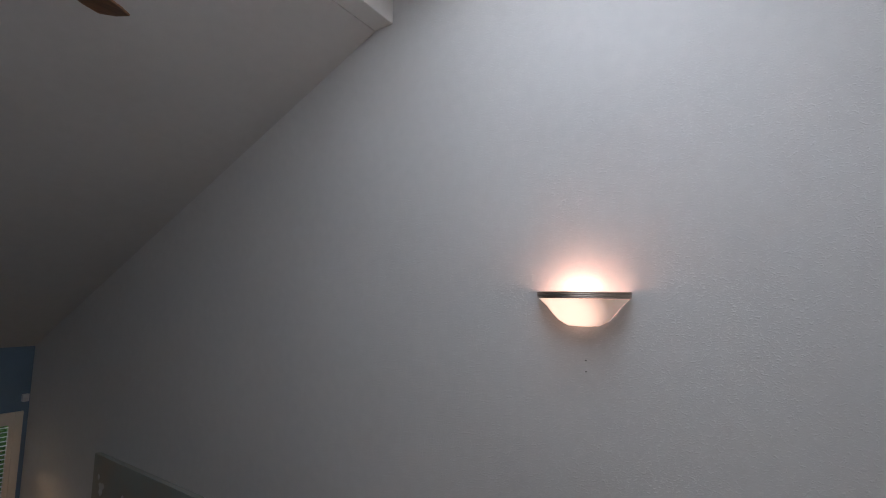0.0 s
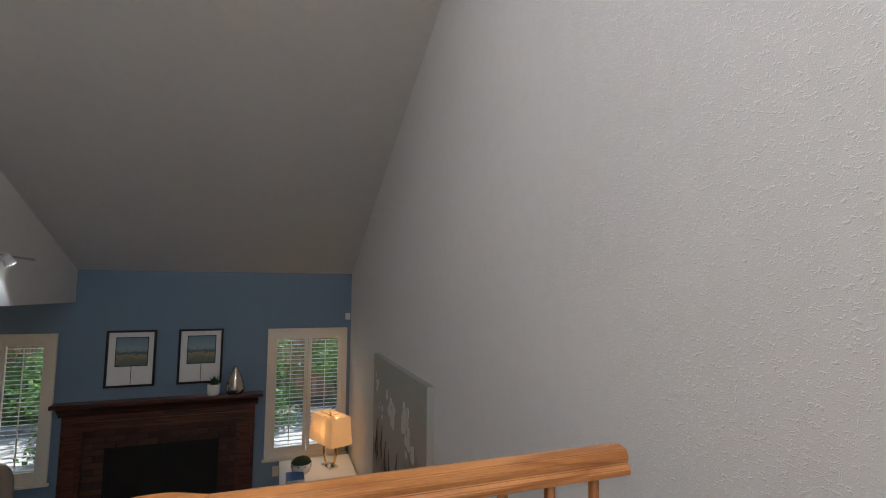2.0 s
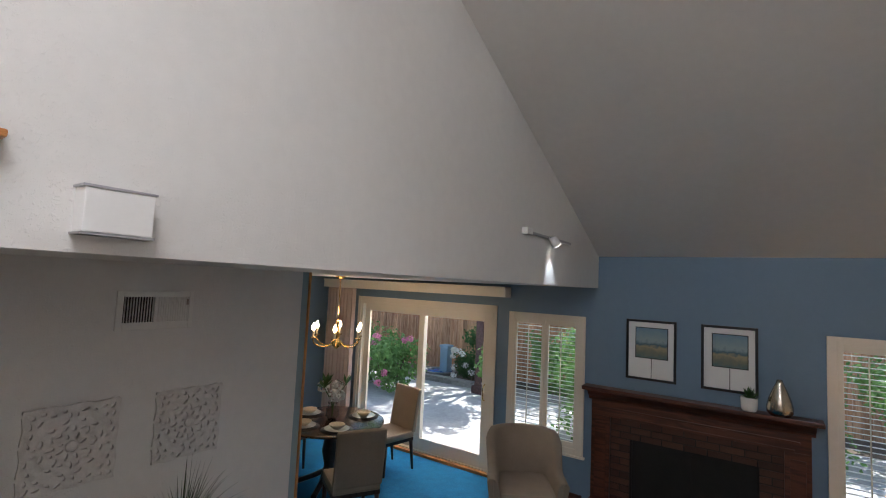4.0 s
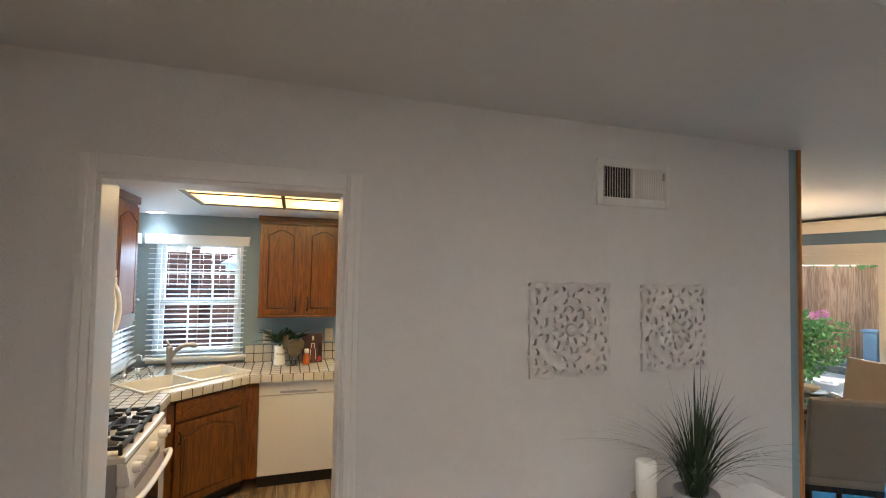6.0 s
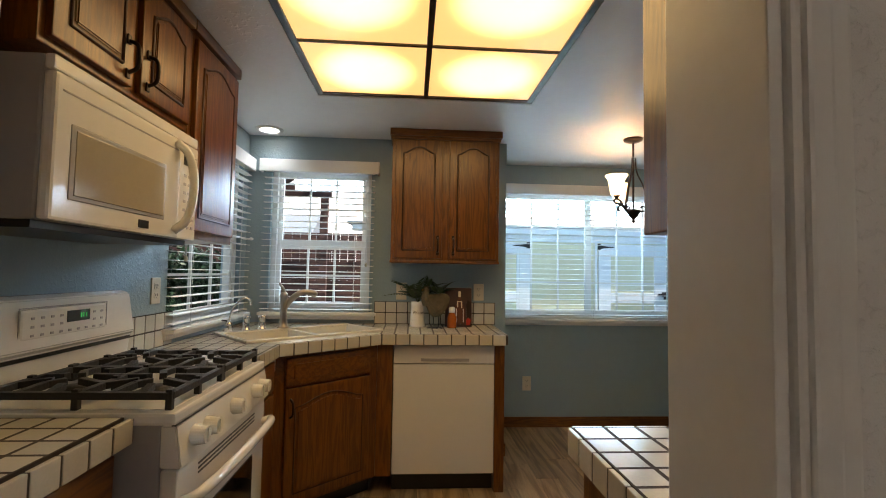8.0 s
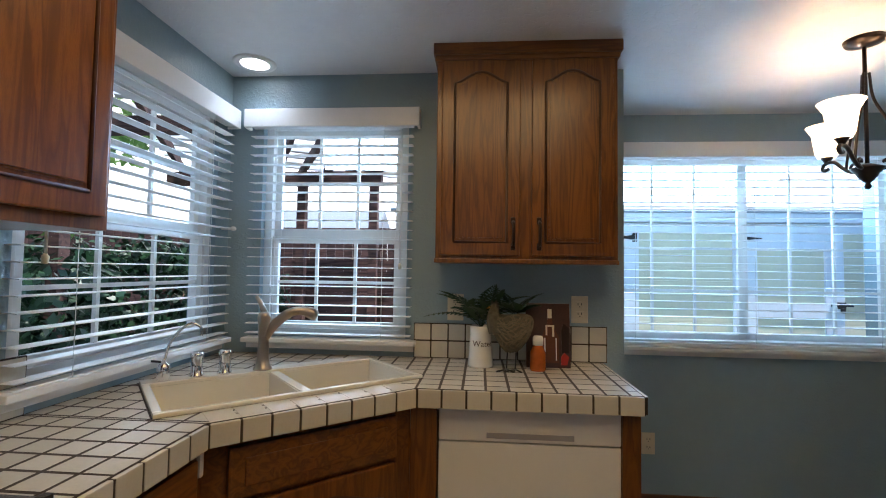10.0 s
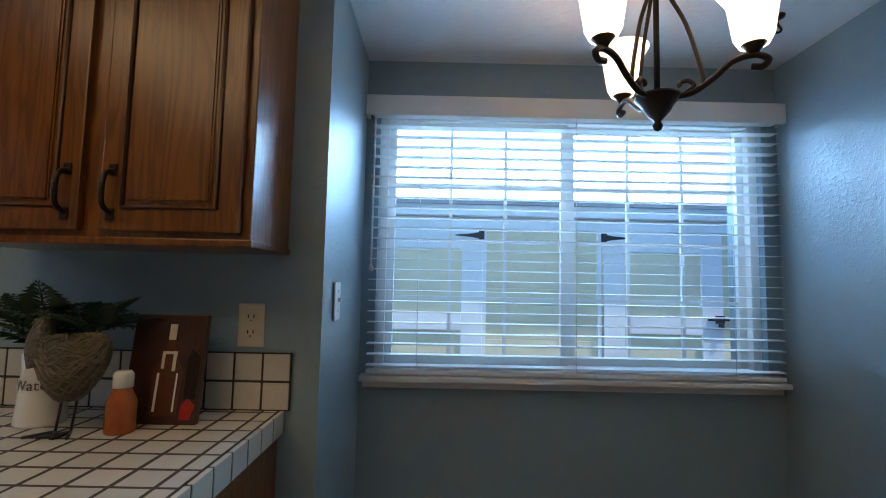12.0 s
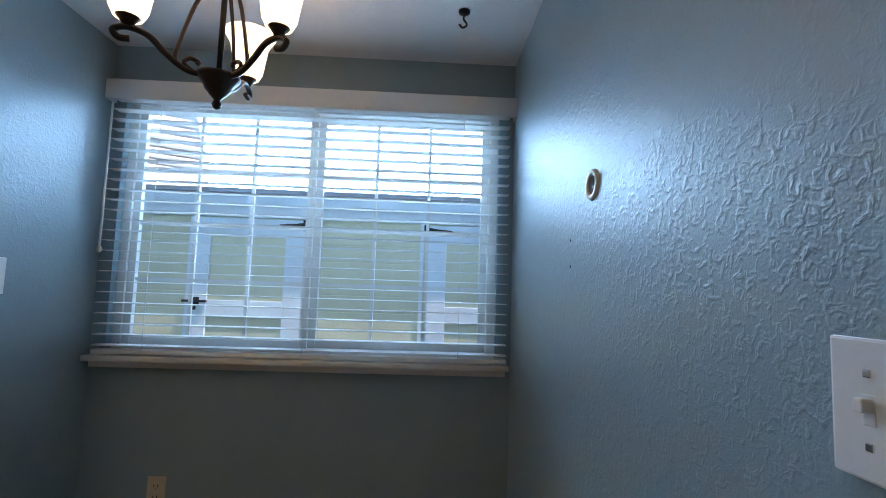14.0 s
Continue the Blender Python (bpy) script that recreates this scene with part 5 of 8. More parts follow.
dlt = thing("recessed_light", (-2.785, -1.035, KC - 0.01), "white recessed ceiling downlight, lit", "ceiling light")
part("trim_ring", lathe([(0.062, 0.002), (0.075, 0.0), (0.09, 0.003), (0.092, 0.009), (0.062, 0.009)], (-2.785, -1.035, KC - 0.009), cap=False), SWITCH_WHITE, dlt)
part("lens", lathe([(0.0, 0.0), (0.062, 0.0), (0.062, 0.004), (0, 0.004)], (-2.785, -1.035, KC - 0.006)), DOWNLIGHT, dlt)
spot = bpy.data.lights.new("downlight", "SPOT")
spot.energy, spot.spot_size, spot.spot_blend, spot.color, spot.shadow_soft_size = 2.8, radians(130), 0.6, (0.75, 0.87, 1.0), 0.05
so = new("downlight", spot)
so.matrix_world = look((-2.785, -1.035, KC - 0.02), (-2.785, -1.035, 0))

# kitchen floor planks
PL = [mesh_of("plank", boxes((-0.61, 0.61, -0.074, 0.074, -0.008, 0.0), bevel=0.0015), VINYL)]
random.seed(5)
row, y = 0, KL + 0.075
while y < KR:
    x = KN - random.random() * 1.0
    while x < 0.5:
        a, b = max(x, KN + 0.001), min(x + 1.216, -0.0)
        if b - a > 0.05:
            if b - a > 1.2:
                piece("plank", PL[0], kfloor, (x + 0.608, y, 0.0))
            else:
                part("plank", boxes((a + 0.001, b - 0.001, y - 0.074, y + 0.074, -0.008, 0.0)), VINYL, kfloor)
        x += 1.22
    y += 0.15

# ---- kitchen: lamps, fittings and small things ----
ch = thing("chandelier", (-2.70, 1.43, KC - 0.005), "dark bronze three-arm chandelier with lit alabaster bell shades", "chandelier")
CX, CY = -2.70, 1.43
part("canopy", lathe([(0.0, 0.0), (0.065, 0.0), (0.06, -0.015), (0.02, -0.03), (0.0, -0.032)], (CX, CY, KC)), BRONZE, ch)
part("stem", tube([(CX, CY, KC - 0.03), (CX, CY, 1.70)], 0.007, None, 10), BRONZE, ch)
part("hub", lathe([(0.0, 0.0), (0.008, 0.004), (0.012, 0.014), (0.007, 0.024), (0.018, 0.036), (0.03, 0.05), (0.034, 0.06), (0.05, 0.078), (0.052, 0.084), (0.03, 0.092), (0.012, 0.10), (0, 0.10)], (CX, CY, 1.632)), BRONZE, ch)
for k in range(3):
    an = radians(182 + 120 * k)
    ca, sa = math.cos(an), math.sin(an)

    def arm_pt(r, z):
        k2 = 0.9 if z < 2.05 else 1.0
        z2 = 1.712 + (z - 1.712) * 0.5 if 1.712 < z < 1.86 else z
        return (CX + r * k2 * ca, CY + r * k2 * sa, z2)
    arm = curve_points([arm_pt(0.03, 1.712), arm_pt(0.08, 1.715), arm_pt(0.13, 1.77), arm_pt(0.17, 1.83), arm_pt(0.215, 1.843), arm_pt(0.243, 1.815), arm_pt(0.232, 1.785), arm_pt(0.208, 1.79)], 6)
    a = part("arm", tube(arm, 0.0075, None, 8), BRONZE, ch)
    part("scroll", tube(curve_points([arm_pt(0.06, 1.712), arm_pt(0.085, 1.745), arm_pt(0.072, 1.775), arm_pt(0.052, 1.768), arm_pt(0.055, 1.752)], 5), 0.0055, None, 8), BRONZE, a)
    part("brace", tube(curve_points([arm_pt(0.10, 1.73), arm_pt(0.105, 1.79), arm_pt(0.07, 1.88), arm_pt(0.025, 1.98), arm_pt(0.012, 2.08)], 5), 0.005, None, 8), BRONZE, a)
    part("cup", lathe([(0.010, 0.0), (0.016, 0.012), (0.032, 0.03), (0.036, 0.04), (0.0, 0.042)], arm_pt(0.215, 1.846)), BRONZE, a)
    prof = [(0.030, 0.0), (0.040, 0.02), (0.046, 0.06), (0.052, 0.10), (0.068, 0.128), (0.072, 0.134)]
    sh = part("shade", lathe(prof + [(r - 0.004, z) for r, z in reversed(prof)], arm_pt(0.215, 1.862)[:2] + (1.80,), cap=False), LIT_SHADE, ch, "lit cream alabaster glass bell shade")
    bulb("chandelier_bulb", arm_pt(0.215, 1.88), 1.7, WARM, 0.03)
hk = thing("ceiling_hook", (-3.16, 2.07, KC - 0.04), "dark bronze plant hook screwed to the ceiling", "hook")
part("plate", lathe([(0, 0), (0.022, 0), (0.02, -0.008), (0.008, -0.014), (0, -0.014)], (-3.16, 2.07, KC)), BRONZE, hk)
part("hook", tube(curve_points([(-3.16, 2.07, KC - 0.012), (-3.16, 2.068, KC - 0.03), (-3.16, 2.08, KC - 0.05), (-3.16, 2.065, KC - 0.062), (-3.16, 2.052, KC - 0.05)], 5), 0.004, None, 8), BRONZE, hk)


def outlet(name, axis, face, out, a, z, mat, label, kind="outlet"):
    """A wall plate with two sockets, or a toggle switch."""
    t = thing(name, (face, a, z) if axis == "y" else (a, face, z), label, kind)

    def bx(d0, d1, p, q, r, s, bevel):
        lo, hi = sorted((face + out * d0, face + out * d1))
        return boxes((lo, hi, a + p, a + q, z + r, z + s), bevel=bevel) if axis == "y" else boxes((a + p, a + q, lo, hi, z + r, z + s), bevel=bevel)
    part("plate", bx(0, 0.006, -0.036, 0.036, -0.059, 0.059, 0.003), mat, t)
    if kind == "outlet":
        for s in (-0.021, 0.021):
            so = part("socket", bx(0.004, 0.0075, -0.017, 0.017, s - 0.014, s + 0.014, 0.002), mat, t)
            part("slot", bx(0.007, 0.0082, -0.009, -0.006, s - 0.002, s + 0.008, 0), BLACK, so)
            part("slot", bx(0.007, 0.0082, 0.006, 0.009, s - 0.002, s + 0.008, 0), BLACK, so)
            part("slot", bx(0.007, 0.0082, -0.002, 0.002, s - 0.010, s - 0.006, 0), BLACK, so)
    else:
        tg = part("toggle_well", bx(0.004, 0.0065, -0.006, 0.006, -0.013, 0.013, 0.001), mat, t)
        part("toggle", bx(0.005, 0.017, -0.004, 0.004, -0.002, 0.010, 0.002), mat, tg)
        for s in (-0.03, 0.03):
            part("screw", bx(0.004, 0.0075, -0.0035, 0.0035, s - 0.0035, s + 0.0035, 0.001), CHROME, t)
    return t


outlet("wall_outlet", "y", KB, 1, 0.409, 1.141, IVORY, "ivory duplex outlet above the backsplash")
outlet("wall_outlet", "y", KB, 1, -0.135, 1.141, IVORY, "ivory duplex outlet behind the fern")
outlet("wall_outlet", "y", KN, 1, 0.915, 0.36, IVORY, "ivory duplex outlet low on the nook wall")
outlet("wall_outlet", "x", KL, 1, -1.82, 1.17, IVORY, "ivory duplex outlet beside the stove")
outlet("light_switch", "x", 0.602, 1, -3.085, 1.205, SWITCH_WHITE, "white toggle switch plate on the nook wall", "switch")
outlet("light_switch", "x", KR, -1, -1.942, 1.122, SWITCH_WHITE, "white toggle switch plate on the textured wall", "switch")
rg = thing("wall_ring", (-2.588, KR, 1.457), "beige plastic ring round a hole in the wall", "wall fitting")
bm = lathe([(0.022, 0.0), (0.024, 0.006), (0.034, 0.007), (0.037, 0.0)], (0, 0, 0), cap=False)
bmesh.ops.rotate(bm, verts=bm.verts, cent=(0, 0, 0), matrix=Matrix.Rotation(radians(90), 3, "X"))
bmesh.ops.translate(bm, verts=bm.verts, vec=(-2.588, KR, 1.457))
part("ring", bm, IVORY, rg)
bm = lathe([(0.0, 0.001), (0.022, 0.001), (0.022, 0.002), (0, 0.002)], (0, 0, 0))
bmesh.ops.rotate(bm, verts=bm.verts, cent=(0, 0, 0), matrix=Matrix.Rotation(radians(90), 3, "X"))
bmesh.ops.translate(bm, verts=bm.verts, vec=(-2.588, KR, 1.457))
part("hole", bm, BLACK, rg)
for z in (1.347, 1.278):
    bm = lathe([(0.0, 0.0), (0.005, 0.0), (0.005, 0.0015), (0, 0.0015)], (0, 0, 0), 12)
    bmesh.ops.rotate(bm, verts=bm.verts, cent=(0, 0, 0), matrix=Matrix.Rotation(radians(90), 3, "X"))
    bmesh.ops.translate(bm, verts=bm.verts, vec=(-2.747, KR, z))
    solid("screw_hole", bm, BLACK, "small dark screw hole in the blue wall", "hole")
bh = thing("curtain_bracket", (-2.86, KL + 0.02, 1.48), "small white holdback hook in the corner", "hook")
part("arm", tube([(-2.87, KL, 1.48), (-2.87, KL + 0.05, 1.48)], 0.006), SWITCH_WHITE, bh)
part("knob", lathe([(0, 0), (0.012, 0.004), (0.013, 0.014), (0.006, 0.02), (0, 0.02)], (-2.87, KL + 0.055, 1.47)), SWITCH_WHITE, bh)

# water jug with a fern
JX, JY = -2.775, -0.022
jug = thing("water_jug", (JX, JY, CT), "white enamel jug lettered Water, holding a fern", "jug")
prof = [(0.0, 0.0), (0.05, 0.0), (0.052, 0.006), (0.047, 0.06), (0.043, 0.13), (0.045, 0.165), (0.042, 0.165), (0.04, 0.13), (0.044, 0.06), (0.045, 0.01), (0.0, 0.01)]
part("body", lathe(prof, (JX, JY, CT), 28), CERAMIC, jug)
txt = bpy.data.curves.new("lettering", "FONT")
txt.body, txt.size, txt.extrude, txt.align_x = "Water", 0.033, 0.0006, "CENTER"
tmp = new("lettering", txt)
dg = bpy.context.evaluated_depsgraph_get()
tm = bpy.data.meshes.new_from_object(tmp.evaluated_get(dg))
bpy.data.objects.remove(tmp)
bm = bmesh.new()
bm.from_mesh(tm)
for v in bm.verts:
    an = v.co.x / 0.047
    r = 0.0475 + v.co.z
    v.co = Vector((JX + r * math.cos(an), JY + r * math.sin(an), CT + 0.085 + v.co.y))
bmesh.ops.rotate(bm, verts=bm.verts, cent=(JX, JY, 0), matrix=Matrix.Rotation(radians(12), 3, "Z"))
part("lettering", bm, LETTER, jug, "grey-brown painted word")


def fern(name, base, fronds, length, mat, label, seed, parent=None):
    """A fern: arching midribs with pairs of leaflets."""
    rnd = random.Random(seed)
    f = thing(name, base, label, "plant")
    for k in range(fronds):
        an = math.tau * k / fronds + rnd.uniform(-0.3, 0.3)
        ln = length * rnd.uniform(0.7, 1.1)
        lean = rnd.uniform(0.45, 1.1)
        bm = bmesh.new()
        pts = []
        for i in range(15):
            t = i / 14
            r = ln * lean * t * (0.5 + 0.5 * t)
            z = ln * (t * (1.25 - 0.35 * lean) - 0.62 * lean * t * t)
            pts.append(Vector((base[0] + r * math.cos(an), base[1] + r * math.sin(an), base[2] + z)))
        tube(pts, 0.0014, bm, 4)
        side = Vector((-math.sin(an), math.cos(an), 0))
        for i in range(3, 15):
            t = i / 14
            w = ln * 0.24 * math.sin(math.pi * min(1, t * 0.9 + 0.1)) + 0.006
            for s in (-1, 1):
                p = pts[i]
                fwd2 = (pts[i] - pts[i - 1]).normalized()
                d = (side * s + fwd2 * 0.5).normalized()
                tip = p + d * w + Vector((0, 0, -0.12 * w))
                m = p + d * w * 0.5
                n = fwd2 * (0.011 + 0.02 * w)
                up = Vector((0, 0, 0.003))
                vs = [bm.verts.new(q) for q in (p, m + n * 0.6 + up, tip, m - n * 0.6 + up)]
                bm.faces.new(vs)
        part("frond", bm, mat, f)
    return f


fern("fern", (JX, JY, CT + 0.15), 15, 0.25, LEAF_DARK, "dark green fern in the white jug", 3)

# wire hen planter
hx, hy = -2.70, 0.10
hen = thing("hen_figurine", (hx, hy, CT), "brown twisted-wire hen planter with dark fern fronds", "figurine")


def hen_point(x, y, z, grow_by=1.0):
    """A point of the hen's hull from a point of the unit ball: deep breast, hollow back, raised tail and neck."""
    rise = 0.035 * max(0, y) ** 2 + 0.05 * max(0, -y) ** 3
    top = 0.066 if z > 0 else 0.085
    return Vector((hx + 0.05 * x * grow_by * (1 - 0.25 * abs(y)), hy + 0.082 * y * grow_by * (1.0 if z > 0 else 1 - 0.18 * z * z), CT + 0.155 + (top * z * grow_by + rise)))


bm = bmesh.new()
bmesh.ops.create_icosphere(bm, subdivisions=4, radius=1.0)
for v in bm.verts:
    n = noise.noise(v.co * 9) + 0.6 * noise.noise(v.co * 21)
    v.co = hen_point(v.co.x, v.co.y, v.co.z, 1 + 0.035 * n)
part("body", bm, WICKER, hen)
rnd = random.Random(11)
for k in range(70):
    a0 = rnd.uniform(0, math.tau)
    zc = rnd.uniform(-0.9, 0.85)
    pts = []
    for i in range(9):
        a = a0 + i * 0.24
        zz = max(-0.96, min(0.96, zc + 0.16 * math.sin(i * 1.5 + k)))
        rr = math.sqrt(1 - zz * zz)
        pts.append(hen_point(rr * math.cos(a), rr * math.sin(a), zz, 1.03))
    part("wire", tube(pts, 0.0019, None, 5), HEN_WIRE, hen)
part("neck", tube(curve_points([(hx, hy - 0.058, CT + 0.15), (hx, hy - 0.072, CT + 0.205), (hx, hy - 0.068, CT + 0.245), (hx, hy - 0.066, CT + 0.262)], 4), [0.034, 0.034, 0.033, 0.031, 0.028, 0.025, 0.022, 0.02, 0.019, 0.018, 0.015, 0.01, 0.004], None, 12), WICKER, hen)
part("beak", tube([(hx, hy - 0.083, CT + 0.25), (hx, hy - 0.103, CT + 0.24)], [0.008, 0.002], None, 6), BRASS, hen)
part("comb", prism([(hy - 0.085, CT + 0.258), (hy - 0.08, CT + 0.274), (hy - 0.07, CT + 0.266), (hy - 0.062, CT + 0.277), (hy - 0.05, CT + 0.258)], "x", hx - 0.003, hx + 0.003), WICKER, hen)
for s in (-0.016, 0.018):
    lg = part("leg", tube([(hx, hy + s, CT + 0.075), (hx + 0.006, hy + s - 0.004, CT + 0.006)], 0.003, None, 6), IRON, hen)
    for d in (-0.032, 0.0, 0.03):
        part("toe", tube([(hx + 0.006, hy + s - 0.004, CT + 0.006), (hx + 0.045, hy + s + d - 0.012, CT + 0.004)], 0.0035, None, 6), IRON, lg)
fern("fern", (hx - 0.03, hy + 0.015, CT + 0.2), 9, 0.17, LEAF_DARK, "dark green fern fronds standing in the wire hen", 14)

# oil bottle, sauce bottle and printed board
ob = thing("spice_bottle", (-2.72, 0.21, CT), "small glass bottle of orange spice with a white cap", "bottle")
part("glass", lathe([(0, 0), (0.03, 0), (0.032, 0.006), (0.031, 0.07), (0.02, 0.095), (0.019, 0.10), (0, 0.10)], (-2.72, 0.205, CT)), AMBER, ob)
part("cap", lathe([(0, 0), (0.021, 0), (0.021, 0.028), (0.016, 0.036), (0, 0.036)], (-2.72, 0.205, CT + 0.10)), CERAMIC, ob)
pb = thing("printed_board", (-2.80, 0.26, CT), "upright dark board printed with bottles and peppers", "picture board")
lean = Matrix.Translation((-2.775, 0, CT)) @ Matrix.Rotation(radians(-9), 4, "Y")


def leaned(bm):
    bmesh.ops.transform(bm, matrix=lean, verts=bm.verts)
    return bm


part("panel", leaned(boxes((-0.018, 0.0, 0.165, 0.345, 0.0, 0.262), bevel=0.003)), DARK_PRINT, pb)
bt = part("printed_bottle", leaned(prism([(0.23, 0.02), (0.295, 0.02), (0.30, 0.12), (0.275, 0.17), (0.272, 0.20), (0.253, 0.20), (0.25, 0.17), (0.226, 0.12)], "x", -0.001, 0.0022)), PRINT_AMBER, pb)
part("printed_cork", leaned(boxes((-0.001, 0.0024, 0.254, 0.271, 0.20, 0.238))), IVORY, pb)
part("printed_twine", leaned(boxes((0.0, 0.003, 0.245, 0.28, 0.165, 0.172), (0.0, 0.003, 0.245, 0.252, 0.13, 0.165), (0.0, 0.003, 0.272, 0.28, 0.125, 0.165))), IVORY, pb)
part("printed_highlight", leaned(boxes((0.0, 0.0028, 0.238, 0.244, 0.03, 0.12), (0.0, 0.0028, 0.285, 0.289, 0.03, 0.12))), PICTURE_MAT, pb)
part("printed_pepper", leaned(prism([(0.305, 0.012), (0.33, 0.012), (0.338, 0.045), (0.32, 0.062), (0.306, 0.045)], "x", -0.001, 0.0024)), RED_SAUCE, pb)
part("printed_vase", leaned(prism([(0.31, 0.06), (0.338, 0.06), (0.34, 0.16), (0.318, 0.18), (0.308, 0.15)], "x", -0.001, 0.0022)), BRONZE, pb)

# air vent in the kitchen ceiling by the doorway
cv = thing("ceiling_vent", (-0.46, 0.08, KC - 0.012), "white slotted metal air vent in the kitchen ceiling", "air vent")
part("backing", boxes((-0.53, -0.39, -0.035, 0.195, KC - 0.006, KC - 0.002)), BLACK, cv)
part("frame", boxes((-0.55, -0.53, -0.055, 0.215, KC - 0.012, KC - 0.001), (-0.39, -0.37, -0.055, 0.215, KC - 0.012, KC - 0.001),
                    (-0.53, -0.39, -0.055, -0.035, KC - 0.012, KC - 0.001), (-0.53, -0.39, 0.195, 0.215, KC - 0.012, KC - 0.001),
                    (-0.53, -0.39, 0.073, 0.087, KC - 0.012, KC - 0.001), bevel=0.002), SWITCH_WHITE, cv)
VS = mesh_of("slat", boxes((-0.07, 0.07, -0.0035, 0.0035, -0.010, -0.004), bevel=0.001), SWITCH_WHITE)
for y0 in (-0.035, 0.087):
    for i in range(7):
        piece("slat", VS, cv, (-0.46, y0 + 0.0135 * (i + 1), KC - 0.001))

# ---- living room ----
# fireplace
fp_ = thing("fireplace", (2.0, YB - 0.1, 0.0), "dark mahogany fireplace mantel with brick surround and black firebox", "fireplace")
part("mantel_shelf", boxes((0.953, 3.032, YB - 0.175, YB, 1.285, 1.327), bevel=0.008), MANTEL, fp_)
part("crown_moulding", prism([(YB, 1.18), (YB - 0.075, 1.18), (YB - 0.085, 1.21), (YB - 0.12, 1.24), (YB - 0.155, 1.285), (YB, 1.285)], "x", 1.01, 2.975), MANTEL, fp_)
part("frieze", boxes((1.04, 2.945, YB - 0.07, YB, 1.02, 1.18), bevel=0.004), MANTEL, fp_)
part("frieze_moulding", boxes((1.12, 2.865, YB - 0.085, YB - 0.07, 1.10, 1.12), (1.16, 2.825, YB - 0.08, YB - 0.07, 1.02, 1.045), bevel=0.004), MANTEL, fp_)
for x0, x1 in ((1.04, 1.235), (2.75, 2.945)):
    lg = part("pilaster", boxes((x0, x1, YB - 0.07, YB, 0.0, 1.02), bevel=0.004), MANTEL, fp_)
    part("pilaster_panel", boxes((x0 + 0.04, x1 - 0.04, YB - 0.078, YB - 0.07, 0.14, 0.96), bevel=0.004), MANTEL, lg)
part("plinth", boxes((1.02, 1.25, YB - 0.082, YB, 0.0, 0.12), bevel=0.004), MANTEL, fp_)
part("plinth", boxes((2.735, 2.965, YB - 0.082, YB, 0.0, 0.12), bevel=0.004), MANTEL, fp_)
part("mortar_bed", boxes((1.235, 1.455, YB - 0.03, YB, 0.0, 1.02), (2.565, 2.75, YB - 0.03, YB, 0.0, 1.02), (1.455, 2.565, YB - 0.03, YB, 0.855, 1.02)), MORTAR, fp_)
BR = mesh_of("brick", boxes((-0.096, 0.096, -0.012, 0.0, -0.029, 0.029), bevel=0.003), BRICK)
BRH = mesh_of("brick", boxes((-0.045, 0.045, -0.012, 0.0, -0.029, 0.029), bevel=0.003), BRICK)
for r in range(15):
    z = 0.034 + r * 0.068
    for c0, c1 in ((1.24, 1.455), (2.565, 2.745)) if z < 0.84 else ((1.24, 2.745),):
        x = c0 + (0.0 if r % 2 else 0.05)
        if r % 2 == 0:
            piece("brick", BRH, fp_, (c0 + 0.046, YB - 0.03, z))
            x = c0 + 0.1
        while x + 0.192 <= c1 + 0.02:
            piece("brick", BR, fp_, (x + 0.097, YB - 0.03, z))
            x += 0.203
        if c1 - x > 0.08:
            piece("brick", BRH, fp_, (x + 0.047, YB - 0.03, z))
part("firebox", boxes((1.44, 1.456, YB - 0.034, YB - 0.001, 0.0, 0.856), (2.564, 2.58, YB - 0.034, YB - 0.001, 0.0, 0.856), (1.44, 2.58, YB - 0.034, YB - 0.001, 0.842, 0.86),
                      (1.456, 2.564, YB - 0.012, YB - 0.001, 0.0, 0.842)), FIREBOX, fp_, "black steel firebox face")
part("fire_screen", boxes((1.46, 2.005, YB - 0.02, YB - 0.012, 0.02, 0.838), (2.015, 2.56, YB - 0.02, YB - 0.012, 0.02, 0.838), bevel=0.003), FIREBOX, fp_)
part("hearth", boxes((1.0, 2.98, YB - 0.45, YB - 0.083, 0.0, 0.035), bevel=0.004), BRICK, fp_)

# framed prints
for x0, x1 in ((1.38, 1.868), (2.09, 2.562)):
    pf = thing("framed_print", ((x0 + x1) / 2, YB - 0.015, 1.455), "black-framed shore print with a wide white mat", "picture")
    z0, z1, w = 1.455, 2.083, 0.024
    part("frame", boxes((x0, x0 + w, YB - 0.03, YB, z0, z1), (x1 - w, x1, YB - 0.03, YB, z0, z1), (x0 + w, x1 - w, YB - 0.03, YB, z0, z0 + w), (x0 + w, x1 - w, YB - 0.03, YB, z1 - w, z1), bevel=0.003), BLACK_FRAME, pf)
    part("mat_board", boxes((x0 + w, x1 - w, YB - 0.014, YB - 0.004, z0 + w, z1 - w)), PICTURE_MAT, pf)
    xa, xb = x0 + 0.10, x1 - 0.085
    part("inner_frame", boxes((xa - 0.008, xb + 0.008, YB - 0.018, YB - 0.013, 1.682, 2.006)), BLACK_FRAME, pf)
    part("painting", boxes((xa, xb, YB - 0.021, YB - 0.017, 1.69, 1.998)), SEASCAPE, pf)
    part("centre_line", boxes(((xa + xb) / 2 - 0.003, (xa + xb) / 2 + 0.003, YB - 0.016, YB - 0.0135, z0 + w, 1.682)), BLACK_FRAME, pf)

